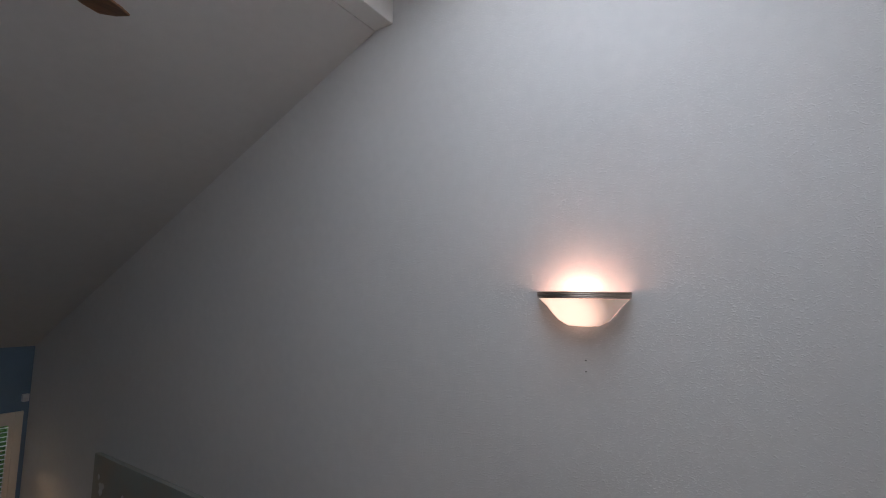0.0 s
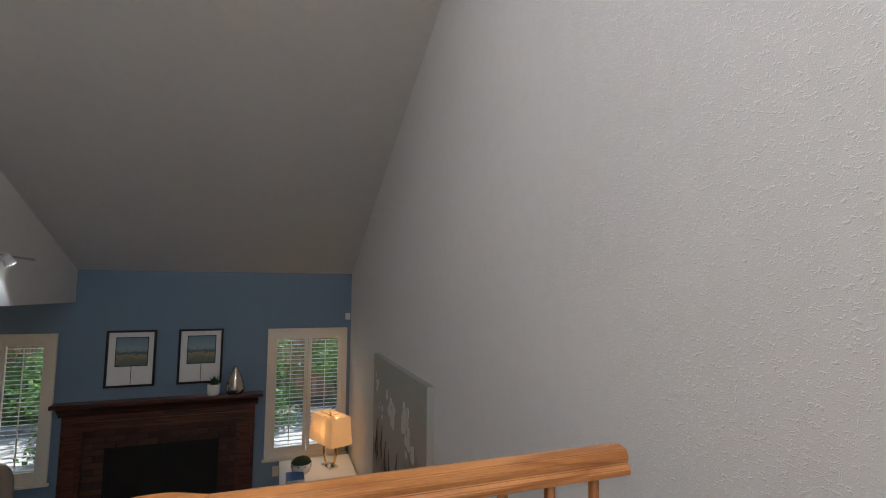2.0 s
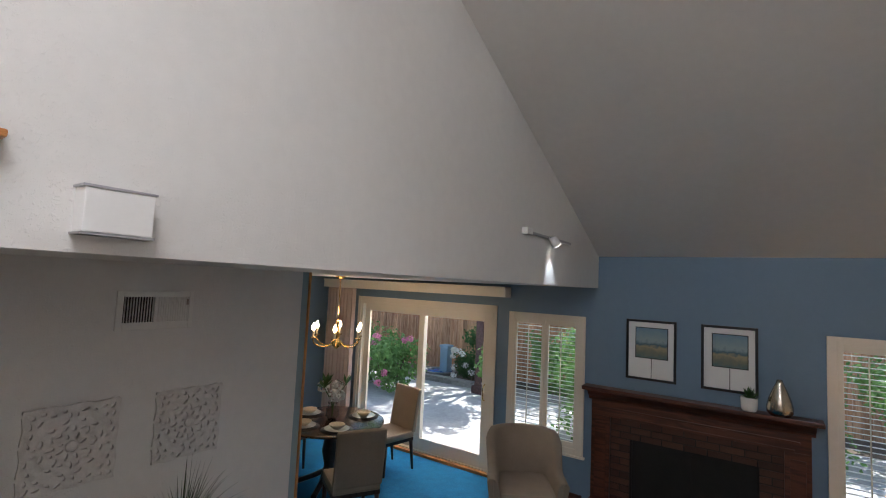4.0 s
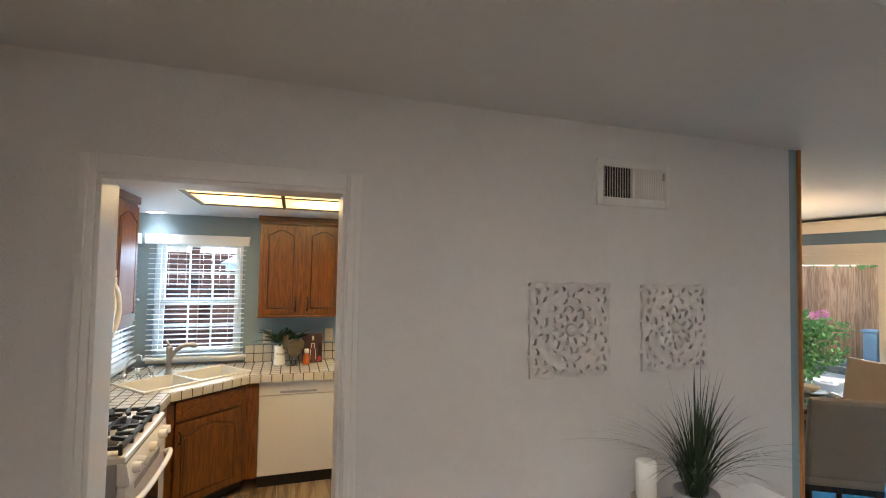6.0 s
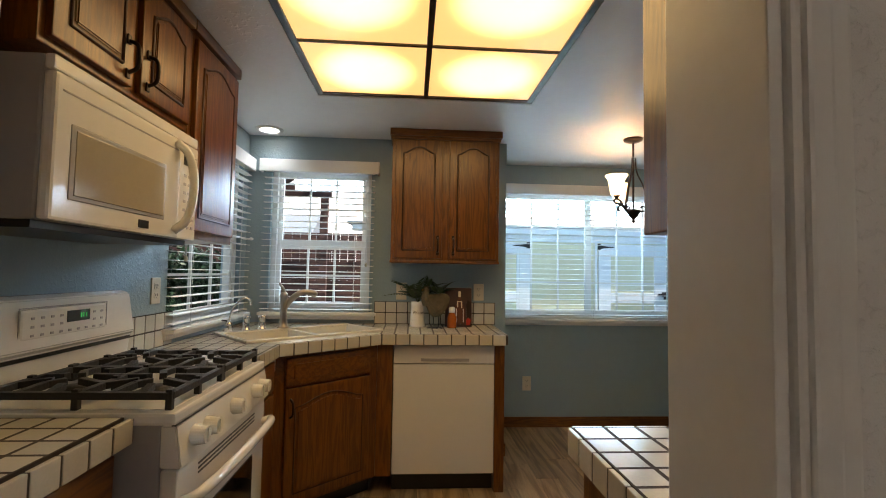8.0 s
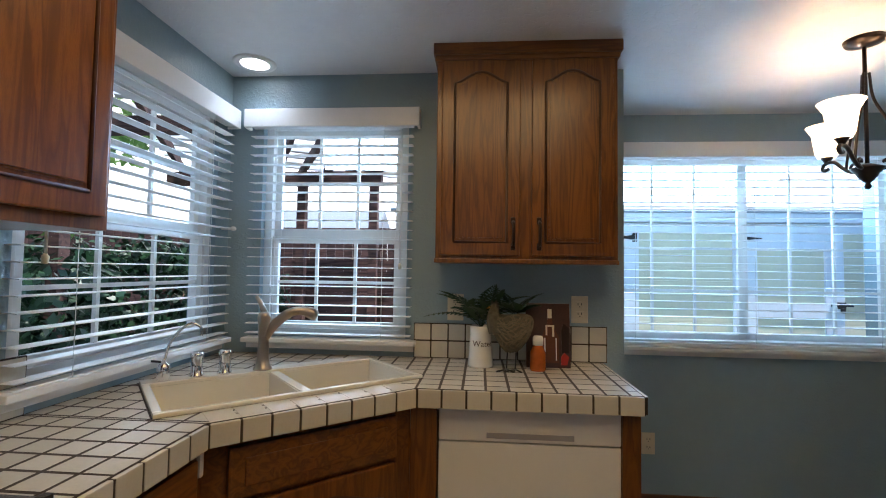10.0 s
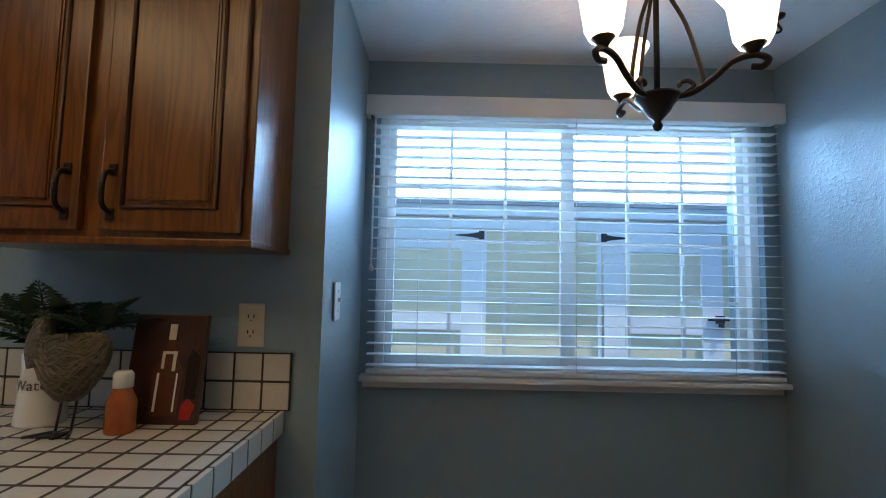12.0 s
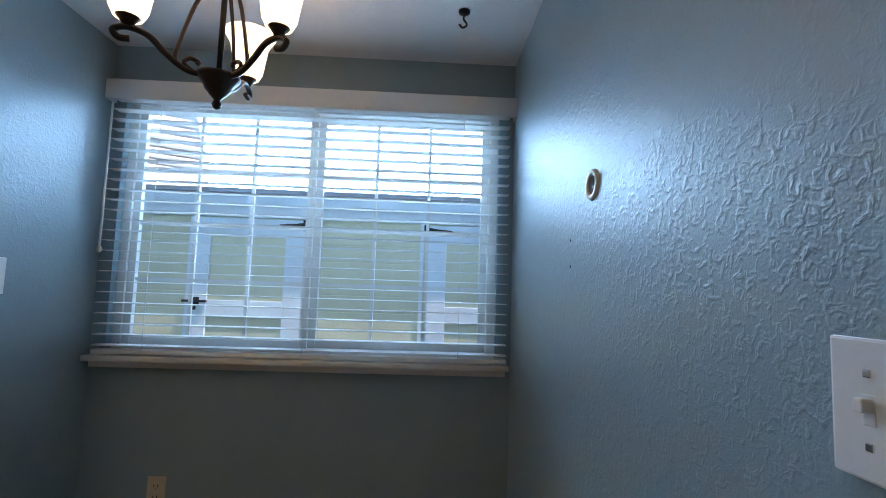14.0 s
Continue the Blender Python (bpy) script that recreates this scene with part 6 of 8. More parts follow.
vs_ = solid("mantel_vase", lathe([(0, 0), (0.075, 0), (0.10, 0.03), (0.104, 0.07), (0.085, 0.15), (0.055, 0.23), (0.028, 0.29), (0.022, 0.315), (0.018, 0.315), (0.02, 0.29), (0, 0.28)], (2.72, YB - 0.10, 1.327), 32), SILVER,
            "champagne metallic teardrop vase on the mantel", "vase")
sp_ = thing("potted_succulent", (2.49, YB - 0.10, 1.327), "small green succulent in a white pot on the mantel", "potted plant")
part("pot", lathe([(0, 0), (0.055, 0), (0.066, 0.02), (0.07, 0.125), (0.064, 0.125), (0.06, 0.10), (0, 0.10)], (2.49, YB - 0.10, 1.327)), CERAMIC, sp_)


def rosette(name, parent, centre, n, length, width, mat, seed):
    rnd = random.Random(seed)
    for k in range(n):
        an = rnd.uniform(0, math.tau)
        el = rnd.uniform(0.25, 1.4)
        ln = length * rnd.uniform(0.7, 1.1)
        d = Vector((math.cos(an) * math.cos(el), math.sin(an) * math.cos(el), math.sin(el)))
        s = d.cross(Vector((0, 0, 1))).normalized() * width
        c = Vector(centre)
        bm = bmesh.new()
        v = [bm.verts.new(q) for q in (c, c + d * ln * 0.5 + s, c + d * ln, c + d * ln * 0.5 - s, c + d * ln * 0.5 + Vector((0, 0, -0.006)))]
        bm.faces.new((v[0], v[1], v[4]))
        bm.faces.new((v[1], v[2], v[4]))
        bm.faces.new((v[2], v[3], v[4]))
        bm.faces.new((v[3], v[0], v[4]))
        part(name, bm, mat, parent)


rosette("leaf", sp_, (2.49, YB - 0.10, 1.43), 34, 0.12, 0.012, LEAF, 5)


def shutter_window(name, x0, x1, z0, z1, label):
    """A cream shutter frame with two louvred panels on the wall, a glazed window behind it."""
    w = thing(name, ((x0 + x1) / 2, YB, z0), label, "window", kind="structure")
    f = 0.05
    part("window_frame", boxes((x0 - 0.02, x0 + f, YB - 0.03, YB + 0.02, z0 - 0.02, z1 + 0.02), (x1 - f, x1 + 0.02, YB - 0.03, YB + 0.02, z0 - 0.02, z1 + 0.02),
                               (x0 + f, x1 - f, YB - 0.03, YB + 0.02, z0 - 0.02, z0 + f), (x0 + f, x1 - f, YB - 0.03, YB + 0.02, z1 - f, z1 + 0.02), bevel=0.004), CREAM_TRIM, w)
    part("window_sill", boxes((x0 - 0.04, x1 + 0.04, YB - 0.045, YB, z0 - 0.045, z0 - 0.021), bevel=0.004), CREAM_TRIM, w)
    pane = part("pane", boxes((x0, x1, YB + 0.10, YB + 0.106, z0, z1)), GLASS, w)
    pane.visible_shadow = False
    xm = (x0 + x1) / 2
    for a, b in ((x0 + f, xm - 0.002), (xm + 0.002, x1 - f)):
        s = 0.042
        p = part("shutter", boxes((a, a + s, YB - 0.024, YB + 0.008, z0 + f, z1 - f), (b - s, b, YB - 0.024, YB + 0.008, z0 + f, z1 - f),
                                  (a + s, b - s, YB - 0.024, YB + 0.008, z0 + f, z0 + f + 0.06), (a + s, b - s, YB - 0.024, YB + 0.008, z1 - f - 0.06, z1 - f), bevel=0.003), CREAM_TRIM, w)
        zz0, zz1 = z0 + f + 0.06, z1 - f - 0.06
        n = round((zz1 - zz0) / 0.046)
        t = radians(-9)
        prof = [(-0.03, 0), (-0.015, 0.004), (0.015, 0.004), (0.03, 0), (0.015, -0.004), (-0.015, -0.004)]
        prof = [(y * math.cos(t) - z * math.sin(t), y * math.sin(t) + z * math.cos(t)) for y, z in prof]
        lou = mesh_of("louvre", prism(prof, "x", -(b - a - 2 * s) / 2, (b - a - 2 * s) / 2), BLIND)
        for i in range(n):
            piece("louvre", lou, p, ((a + b) / 2, YB - 0.008, zz0 + (i + 0.5) * (zz1 - zz0) / n))
        part("tilt_rod", boxes(((a + b) / 2 - 0.005, (a + b) / 2 + 0.005, YB - 0.046, YB - 0.036, zz0 + 0.03, zz1 - 0.03)), CREAM_TRIM, p)
    return w


shutter_window("window_4", W1[0], W1[1], W1[2], W1[3], "cream plantation shutters beside the patio door")
shutter_window("window_5", W2[0], W2[1], W2[2], W2[3], "cream plantation shutters beside the fireplace")

# patio door
pd = thing("door_1", (-1.42, YB, 0.0), "cream sliding glass patio door", "door", kind="structure")
x0, x1, z1 = DOOR[0], DOOR[1], DOOR[3]
part("door_casing", boxes((x0 - 0.06, x0, YB - 0.022, YB, 0, z1 + 0.07), (x1, x1 + 0.06, YB - 0.022, YB, 0, z1 + 0.07), (x0, x1, YB - 0.022, YB, z1, z1 + 0.07), bevel=0.004), CREAM_TRIM, pd)
part("door_frame", boxes((x0, x0 + 0.04, YB - 0.01, YB + 0.13, 0.02, z1), (x1 - 0.04, x1, YB - 0.01, YB + 0.13, 0.02, z1), (x0 + 0.04, x1 - 0.04, YB - 0.01, YB + 0.13, z1 - 0.04, z1),
                         (x0 + 0.04, x1 - 0.04, YB - 0.01, YB + 0.13, 0.02, 0.05), bevel=0.003), CREAM_TRIM, pd)
part("threshold", boxes((x0 - 0.06, x1 + 0.06, YB - 0.07, YB + 0.01, 0.0, 0.035), bevel=0.004), RAIL_OAK, pd)
xm = (x0 + x1) / 2
for a, b, d in ((x0 + 0.04, xm + 0.06, 0.075), (xm - 0.03, x1 - 0.04, 0.03)):
    p = part("door_panel", boxes((a, a + 0.095, YB + d - 0.02, YB + d + 0.02, 0.05, z1 - 0.04), (b - 0.095, b, YB + d - 0.02, YB + d + 0.02, 0.05, z1 - 0.04),
                                 (a + 0.095, b - 0.095, YB + d - 0.02, YB + d + 0.02, 0.05, 0.21), (a + 0.095, b - 0.095, YB + d - 0.02, YB + d + 0.02, z1 - 0.15, z1 - 0.04), bevel=0.004), CREAM_TRIM, pd)
    g = part("pane", boxes((a + 0.095, b - 0.095, YB + d - 0.004, YB + d + 0.004, 0.21, z1 - 0.15)), GLASS, p)
    g.visible_shadow = False
part("door_handle", tube(curve_points([(x1 - 0.09, YB + 0.01, 0.90), (x1 - 0.09, YB - 0.03, 0.92), (x1 - 0.09, YB - 0.035, 1.0), (x1 - 0.09, YB - 0.03, 1.08), (x1 - 0.09, YB + 0.01, 1.10)], 4), 0.008, None, 8), BRASS, pd, "brass pull handle")
part("latch", boxes((x1 - 0.015, x1 + 0.03, YB - 0.05, YB - 0.022, 1.93, 2.02), bevel=0.006), CREAM_TRIM, pd)
co_ = thing("cornice", (-1.69, YB - 0.08, 2.235), "cream box cornice over the patio door", "cornice")
part("front_board", boxes((-3.30, -0.02, YB - 0.16, YB - 0.14, 2.235, 2.36), (-3.30, -0.02, YB - 0.17, YB - 0.14, 2.34, 2.365), bevel=0.004), CREAM_TRIM, co_)
part("return_board", boxes((-0.04, -0.02, YB - 0.14, YB, 2.235, 2.36)), CREAM_TRIM, co_)
part("top_board", boxes((-3.30, -0.02, YB - 0.14, YB, 2.345, 2.36)), CREAM_TRIM, co_)
cu = thing("curtain", (-2.95, YB - 0.09, 0.02), "sheer pale pink curtain drawn beside the patio door", "curtain")
pts = [(-3.26 + 0.0145 * i, YB - 0.09 + 0.028 * math.sin(i * 1.1) + 0.01 * math.sin(i * 0.37)) for i in range(42)]
part("panel", prism(pts + [(x, y + 0.004) for x, y in reversed(pts)], "z", 0.02, 2.33), CURTAIN, cu)

# canvas on the sconce wall
cv = thing("canvas_painting", (XR - 0.022, 2.954, 0.90), "large misty floral canvas painting on the white wall", "painting")
part("canvas", boxes((XR - 0.045, XR, 2.138, 3.77, 0.90, 1.96), bevel=0.004), FLORAL, cv)
rnd = random.Random(21)
for cy, cz, n, sc_ in ((3.02, 1.60, 14, 1.0), (2.62, 1.62, 16, 1.0), (3.58, 1.74, 5, 0.7), (3.42, 1.55, 4, 0.6), (2.50, 1.45, 8, 0.9), (3.2, 1.7, 4, 0.6)):
    for k in range(n):
        y, z, r = cy + rnd.gauss(0, 0.055) * sc_, cz + rnd.gauss(0, 0.05) * sc_, rnd.uniform(0.022, 0.05) * sc_
        pts = [(y + r * rnd.uniform(0.7, 1.25) * math.cos(a * math.tau / 9), z + r * rnd.uniform(0.7, 1.25) * math.sin(a * math.tau / 9)) for a in range(9)]
        part("petal_stroke", prism(pts, "x", XR - 0.0475 - 0.0001 * k, XR - 0.044), WHITE_PETAL, cv)
for k in range(10):
    y, z = rnd.uniform(2.4, 3.6), rnd.uniform(1.0, 1.3)
    part("stem_stroke", tube([(XR - 0.0455, y, z + 0.18), (XR - 0.0455, y + rnd.uniform(-0.05, 0.05), z), (XR - 0.0455, y + rnd.uniform(-0.05, 0.05), z - 0.08)], [0.004, 0.012, 0.003], None, 5), DARK_PRINT, cv)

# wall sconce
SCY, SCZ, SR = -0.495, 3.352, 0.186
sn = thing("wall_sconce", (XR, SCY, SCZ - 0.13), "half-bowl frosted glass sconce with a ribbed pewter band, lit", "wall lamp")
for k in range(4):
    z = SCZ + 0.005 + k * 0.0065
    rr = SR * (1 + 0.004 * k)
    pts = [(XR - 0.001 - 0.155 * math.sin(math.pi * i / 24), SCY + rr * math.cos(math.pi * i / 24), z) for i in range(25)]
    part("band_rib", tube(pts, 0.0042, None, 6), NICKEL, sn)
bm = bmesh.new()
prof = [(1.0, 0.0), (0.93, -0.012), (0.82, -0.03), (0.70, -0.058), (0.55, -0.088), (0.35, -0.108), (0.0, -0.112)]
rings = []
for s, z in prof:
    rings.append([bm.verts.new((XR - 0.001 - 0.148 * s * math.sin(math.pi * i / 24), SCY + SR * 0.985 * s * math.cos(math.pi * i / 24), SCZ + z)) for i in range(25)])
for a, b in zip(rings, rings[1:]):
    for i in range(24):
        try:
            bm.faces.new((a[i], a[i + 1], b[i + 1], b[i]))
        except ValueError:
            pass
bmesh.ops.remove_doubles(bm, verts=bm.verts, dist=1e-5)
for f in bm.faces:
    f.smooth = True
part("bowl", bm, SCONCE_GLASS, sn, "lit frosted glass half bowl")
part("wall_plate", boxes((XR - 0.012, XR, SCY - 0.05, SCY + 0.05, SCZ - 0.08, SCZ - 0.005), bevel=0.003), NICKEL, sn)
bulb("sconce_bulb", (XR - 0.06, SCY, SCZ + 0.02), 2.3, (1.0, 0.50, 0.33), 0.035)
for z in (3.103, 3.058):
    solid("nail", tube([(XR, -0.503, z), (XR - 0.012, -0.503, z + 0.002)], 0.0025, None, 6), BLACK, "small dark nail in the white wall", "nail")
ms = thing("motion_sensor", (XR - 0.03, YB - 0.03, 2.18), "small white security sensor in the wall corner", "sensor")
part("case", boxes((XR - 0.075, XR - 0.015, YB - 0.045, YB, 2.165, 2.245), bevel=0.008), SWITCH_WHITE, ms)
part("lens", boxes((XR - 0.065, XR - 0.025, YB - 0.05, YB - 0.044, 2.175, 2.205), bevel=0.003), CERAMIC, ms)

# door chime and track light on the upper wall
dc = thing("door_chime", (XU + 0.035, 0.90, 2.46), "white plastic door chime box on the upper wall", "door chime")
part("case", boxes((XU, XU + 0.072, 0.705, 0.875, 2.452, 2.572), bevel=0.004), SWITCH_WHITE, dc)
for z in (2.445, 2.571):
    part("rim", boxes((XU, XU + 0.075, 0.70, 0.88, z, z + 0.006)), GREY_ENAMEL, dc)
tk = thing("track_light", (XU + 0.02, 4.1, 2.80), "white track light with one lit spot on the upper wall", "track light")
part("track", boxes((XU, XU + 0.02, 3.62, 4.60, 2.79, 2.812), bevel=0.003), GREY_ENAMEL, tk)
part("power_box", boxes((XU, XU + 0.05, 3.52, 3.62, 2.775, 2.83), bevel=0.006), SWITCH_WHITE, tk)
hd = tube([(XU + 0.05, 4.03, 2.80), (XU + 0.075, 4.07, 2.74)], [0.03, 0.042], None, 16)
part("spot_head", hd, SWITCH_WHITE, tk)
part("spot_lens", tube([(XU + 0.0752, 4.0704, 2.7394), (XU + 0.077, 4.073, 2.735)], [0.036, 0.034], None, 16), SPOT_GLOW, tk)
part("spot_yoke", tube([(XU + 0.015, 4.03, 2.80), (XU + 0.05, 4.04, 2.785)], 0.007, None, 8), SWITCH_WHITE, tk)
sl = bpy.data.lights.new("spot_beam", "SPOT")
sl.energy, sl.spot_size, sl.spot_blend, sl.color = 3.5, radians(60), 0.6, (0.9, 0.95, 1.0)
slo = new("spot_beam", sl)
slo.matrix_world = look((XU + 0.085, 4.08, 2.73), (XU + 0.02, 4.14, 2.3))

# balcony edge of the upper hall
bc = thing("balcony_rail", (XU + 0.02, -0.4, 2.47), "golden oak balcony rail with turned balusters", "railing")
part("fascia", boxes((XU, XU + 0.022, SOUTH, 0.505, 2.462, 2.63), bevel=0.003), RAIL_OAK_Y, bc)
part("cap_moulding", boxes((XU - 0.02, XU + 0.05, SOUTH, 0.552, 2.655, 2.675), (XU - 0.01, XU + 0.035, SOUTH, 0.53, 2.63, 2.655), bevel=0.006), RAIL_OAK_Y, bc)
part("lower_moulding", boxes((XU, XU + 0.028, SOUTH, 0.503, 2.475, 2.49), bevel=0.004), RAIL_OAK_Y, bc)
prof = [(0.012, 0.0), (0.018, 0.02), (0.024, 0.06), (0.024, 0.10), (0.016, 0.15), (0.013, 0.20), (0.018, 0.24), (0.012, 0.26), (0.015, 0.42), (0.012, 0.56), (0.012, 0.62)]
y = 0.405
while y > SOUTH:
    b_ = part("baluster", lathe(prof, (XU + 0.009, y, 2.865), 14), RAIL_OAK_Z, bc)
    part("base_block", boxes((XU - 0.009, XU + 0.027, y - 0.018, y + 0.018, 2.675, 2.865), bevel=0.002), RAIL_OAK_Z, b_)
    part("top_block", boxes((XU - 0.007, XU + 0.025, y - 0.016, y + 0.016, 3.485, 3.60), bevel=0.002), RAIL_OAK_Z, b_)
    y -= 0.095
part("handrail", boxes((XU - 0.022, XU + 0.04, SOUTH, 0.49, 3.60, 3.655), bevel=0.012), RAIL_OAK_Y, bc)
part("shoe_block", prism([(0.43, 2.675), (0.49, 2.675), (0.49, 2.75)], "x", XU - 0.03, XU + 0.002), RAIL_OAK_Y, bc)

# ceiling fan on the ridge beam
cf = thing("ceiling_fan", (2.29, 0.632, 4.905), "ceiling fan with brown wooden blades hung from the ridge beam", "fan")
part("canopy", lathe([(0, 0), (0.07, 0), (0.065, -0.03), (0.03, -0.055), (0, -0.055)], (2.29, 0.632, 4.905)), BRONZE, cf)
part("rod", tube([(2.29, 0.632, 4.86), (2.29, 0.632, 4.46)], 0.012, None, 10), BRONZE, cf)
part("motor", lathe([(0, 0), (0.06, 0.0), (0.115, 0.03), (0.12, 0.09), (0.08, 0.125), (0.02, 0.14), (0, 0.14)], (2.29, 0.632, 4.35), 28), BRONZE, cf)
for k in range(5):
    spin = Matrix.Translation((2.29, 0.632, 4.385)) @ Matrix.Rotation(radians(24 + 72 * k), 4, "Z") @ Matrix.Rotation(radians(9), 4, "X")
    bl = prism([(0.16, -0.05), (0.22, -0.064), (0.53, -0.08), (0.585, -0.068), (0.595, 0.0), (0.585, 0.068), (0.53, 0.08), (0.22, 0.064), (0.16, 0.05)], "z", -0.004, 0.004, 0.002)
    bmesh.ops.transform(bl, matrix=spin, verts=bl.verts)
    bd = part("blade", bl, FAN_BLADE, cf)
    ir = boxes((0.09, 0.20, -0.018, 0.018, 0.004, 0.010), bevel=0.002)
    bmesh.ops.transform(ir, matrix=spin, verts=ir.verts)
    part("blade_iron", ir, BRONZE, bd)

# landing rail
lr = thing("stair_rail", (3.4, 0.29, LAND), "golden oak stair handrail with slim balusters along the landing", "railing")
pr = [(-0.034, 0.0), (0.034, 0.0), (0.034, 0.014), (0.026, 0.022), (0.028, 0.036), (0.022, 0.05), (0.0, 0.055), (-0.022, 0.05), (-0.028, 0.036), (-0.026, 0.022), (-0.034, 0.014)]
part("handrail", prism([(0.295 + a, 2.141 + b) for a, b in pr], "x", 3.06, 3.885, 0.002), RAIL_OAK, lr)
ease = curve_points([(3.07, 0.295, 2.168), (3.0, 0.295, 2.178), (2.93, 0.295, 2.165), (2.84, 0.295, 2.10), (2.6, 0.295, 1.95), (1.9, 0.295, 1.51), (1.2, 0.295, 1.07), (0.98, 0.295, 0.93)], 6)
part("sloping_rail", tube(ease, 0.03, None, 10), RAIL_OAK, lr)
xx = 3.80
while xx > 3.0:
    part("baluster", lathe([(0.014, 0), (0.014, 0.18), (0.018, 0.2), (0.012, 0.23), (0.015, 0.5), (0.011, 0.86), (0.011, 0.925)], (xx, 0.277, LAND), 12), RAIL_OAK_Z, lr)
    xx -= 0.105
for i in range(1, 7):
    for f in (0.07, 0.21):
        x = 2.6 - 0.28 * i + f
        zt = LAND - 0.174 * i
        zr = 2.10 - (2.84 - x) * 0.625
        part("baluster", lathe([(0.014, 0), (0.014, 0.15), (0.011, 0.3), (0.011, zr - zt)], (x, 0.277, zt), 10), RAIL_OAK_Z, lr)

# console table with candle and grass plant
cn = thing("console_table", (0.2, 1.5, 0.0), "slim pale wood console table against the white wall", "table")
part("tabletop", boxes((0.03, 0.37, 0.95, 2.05, 0.83, 0.86), bevel=0.004), CERAMIC, cn)
for x in (0.05, 0.35):
    for y in (0.98, 2.02):
        part("leg", boxes((x - 0.018, x + 0.018, y - 0.018, y + 0.018, 0, 0.83), bevel=0.003), CERAMIC, cn)
cd_ = thing("candle", (0.22, 1.29, 0.86), "white pillar candle on a pale wooden holder", "candle")
part("holder", lathe([(0, 0), (0.05, 0), (0.05, 0.012), (0.025, 0.03), (0.025, 0.09), (0.052, 0.11), (0.052, 0.122), (0, 0.122)], (0.22, 1.29, 0.86)), IVORY, cd_)
part("wax", lathe([(0, 0), (0.036, 0), (0.036, 0.125), (0.033, 0.13), (0.0, 0.127)], (0.22, 1.29, 0.982)), WAX, cd_)
gp = thing("grass_plant", (0.22, 1.52, 0.86), "bushy artificial grass plant in a grey pot", "potted plant")
part("pot", lathe([(0, 0), (0.055, 0), (0.075, 0.06), (0.08, 0.115), (0.073, 0.118), (0.07, 0.10), (0, 0.10)], (0.22, 1.52, 0.86)), GREY_ENAMEL, gp)
rnd = random.Random(8)
for k in range(230):
    an = rnd.uniform(0, math.tau)
    ln = rnd.uniform(0.22, 0.52)
    sp = rnd.uniform(0.03, 1.1) ** 1.1
    r0 = rnd.uniform(0.0, 0.045)
    bm = bmesh.new()
    d = Vector((math.cos(an) * (0.5 if math.cos(an) < 0 else 0.8), math.sin(an), 0))
    sd = Vector((-d.y, d.x, 0)).normalized()
    prev = None
    w0 = rnd.uniform(0.0026, 0.005)
    for i in range(7):
        t = i / 6
        p = Vector((0.22, 1.52, 0.965)) + d * (r0 + ln * sp * t * (0.4 + 0.6 * t)) + Vector((0, 0, ln * (t - 0.55 * sp * t * t)))
        p.x = max(p.x, 0.012)
        w = w0 * (1 - t) ** 0.7
        a, b = bm.verts.new(p + sd * w), bm.verts.new(p - sd * w)
        if prev:
            bm.faces.new((prev[0], a, b, prev[1]))
        prev = (a, b)
    part("blade", bm, GRASS_BLADE, gp)

# return-air vent and carved panels
vt = thing("wall_vent", (0.0, 1.42, 2.06), "white two-part wall vent with slats", "vent")
part("frame", boxes((0.0, 0.012, 1.232, 1.262, 2.062, 2.255), (0.0, 0.012, 1.578, 1.60, 2.062, 2.255), (0.0, 0.012, 1.262, 1.578, 2.062, 2.098), (0.0, 0.012, 1.262, 1.578, 2.225, 2.255), (0.0, 0.014, 1.404, 1.418, 2.098, 2.225), bevel=0.003), TRIM, vt)
part("backing", boxes((0.0, 0.003, 1.262, 1.404, 2.098, 2.225)), BLACK, vt)
part("backing", boxes((0.0, 0.006, 1.418, 1.578, 2.098, 2.225)), TRIM, vt)
VS = mesh_of("slat", boxes((-0.0045, 0.0045, -0.0012, 0.0012, -0.0635, 0.0635)), TRIM)
for i in range(11):
    s = piece("slat", VS, vt, (0.0075, 1.27 + i * 0.0128, 2.1615), radians(-40))
for i in range(13):
    s = piece("slat", VS, vt, (0.0075, 1.425 + i * 0.0122, 2.1615), radians(40))
part("lever", boxes((0.006, 0.018, 1.565, 1.572, 2.185, 2.215), bevel=0.001), NICKEL, vt)


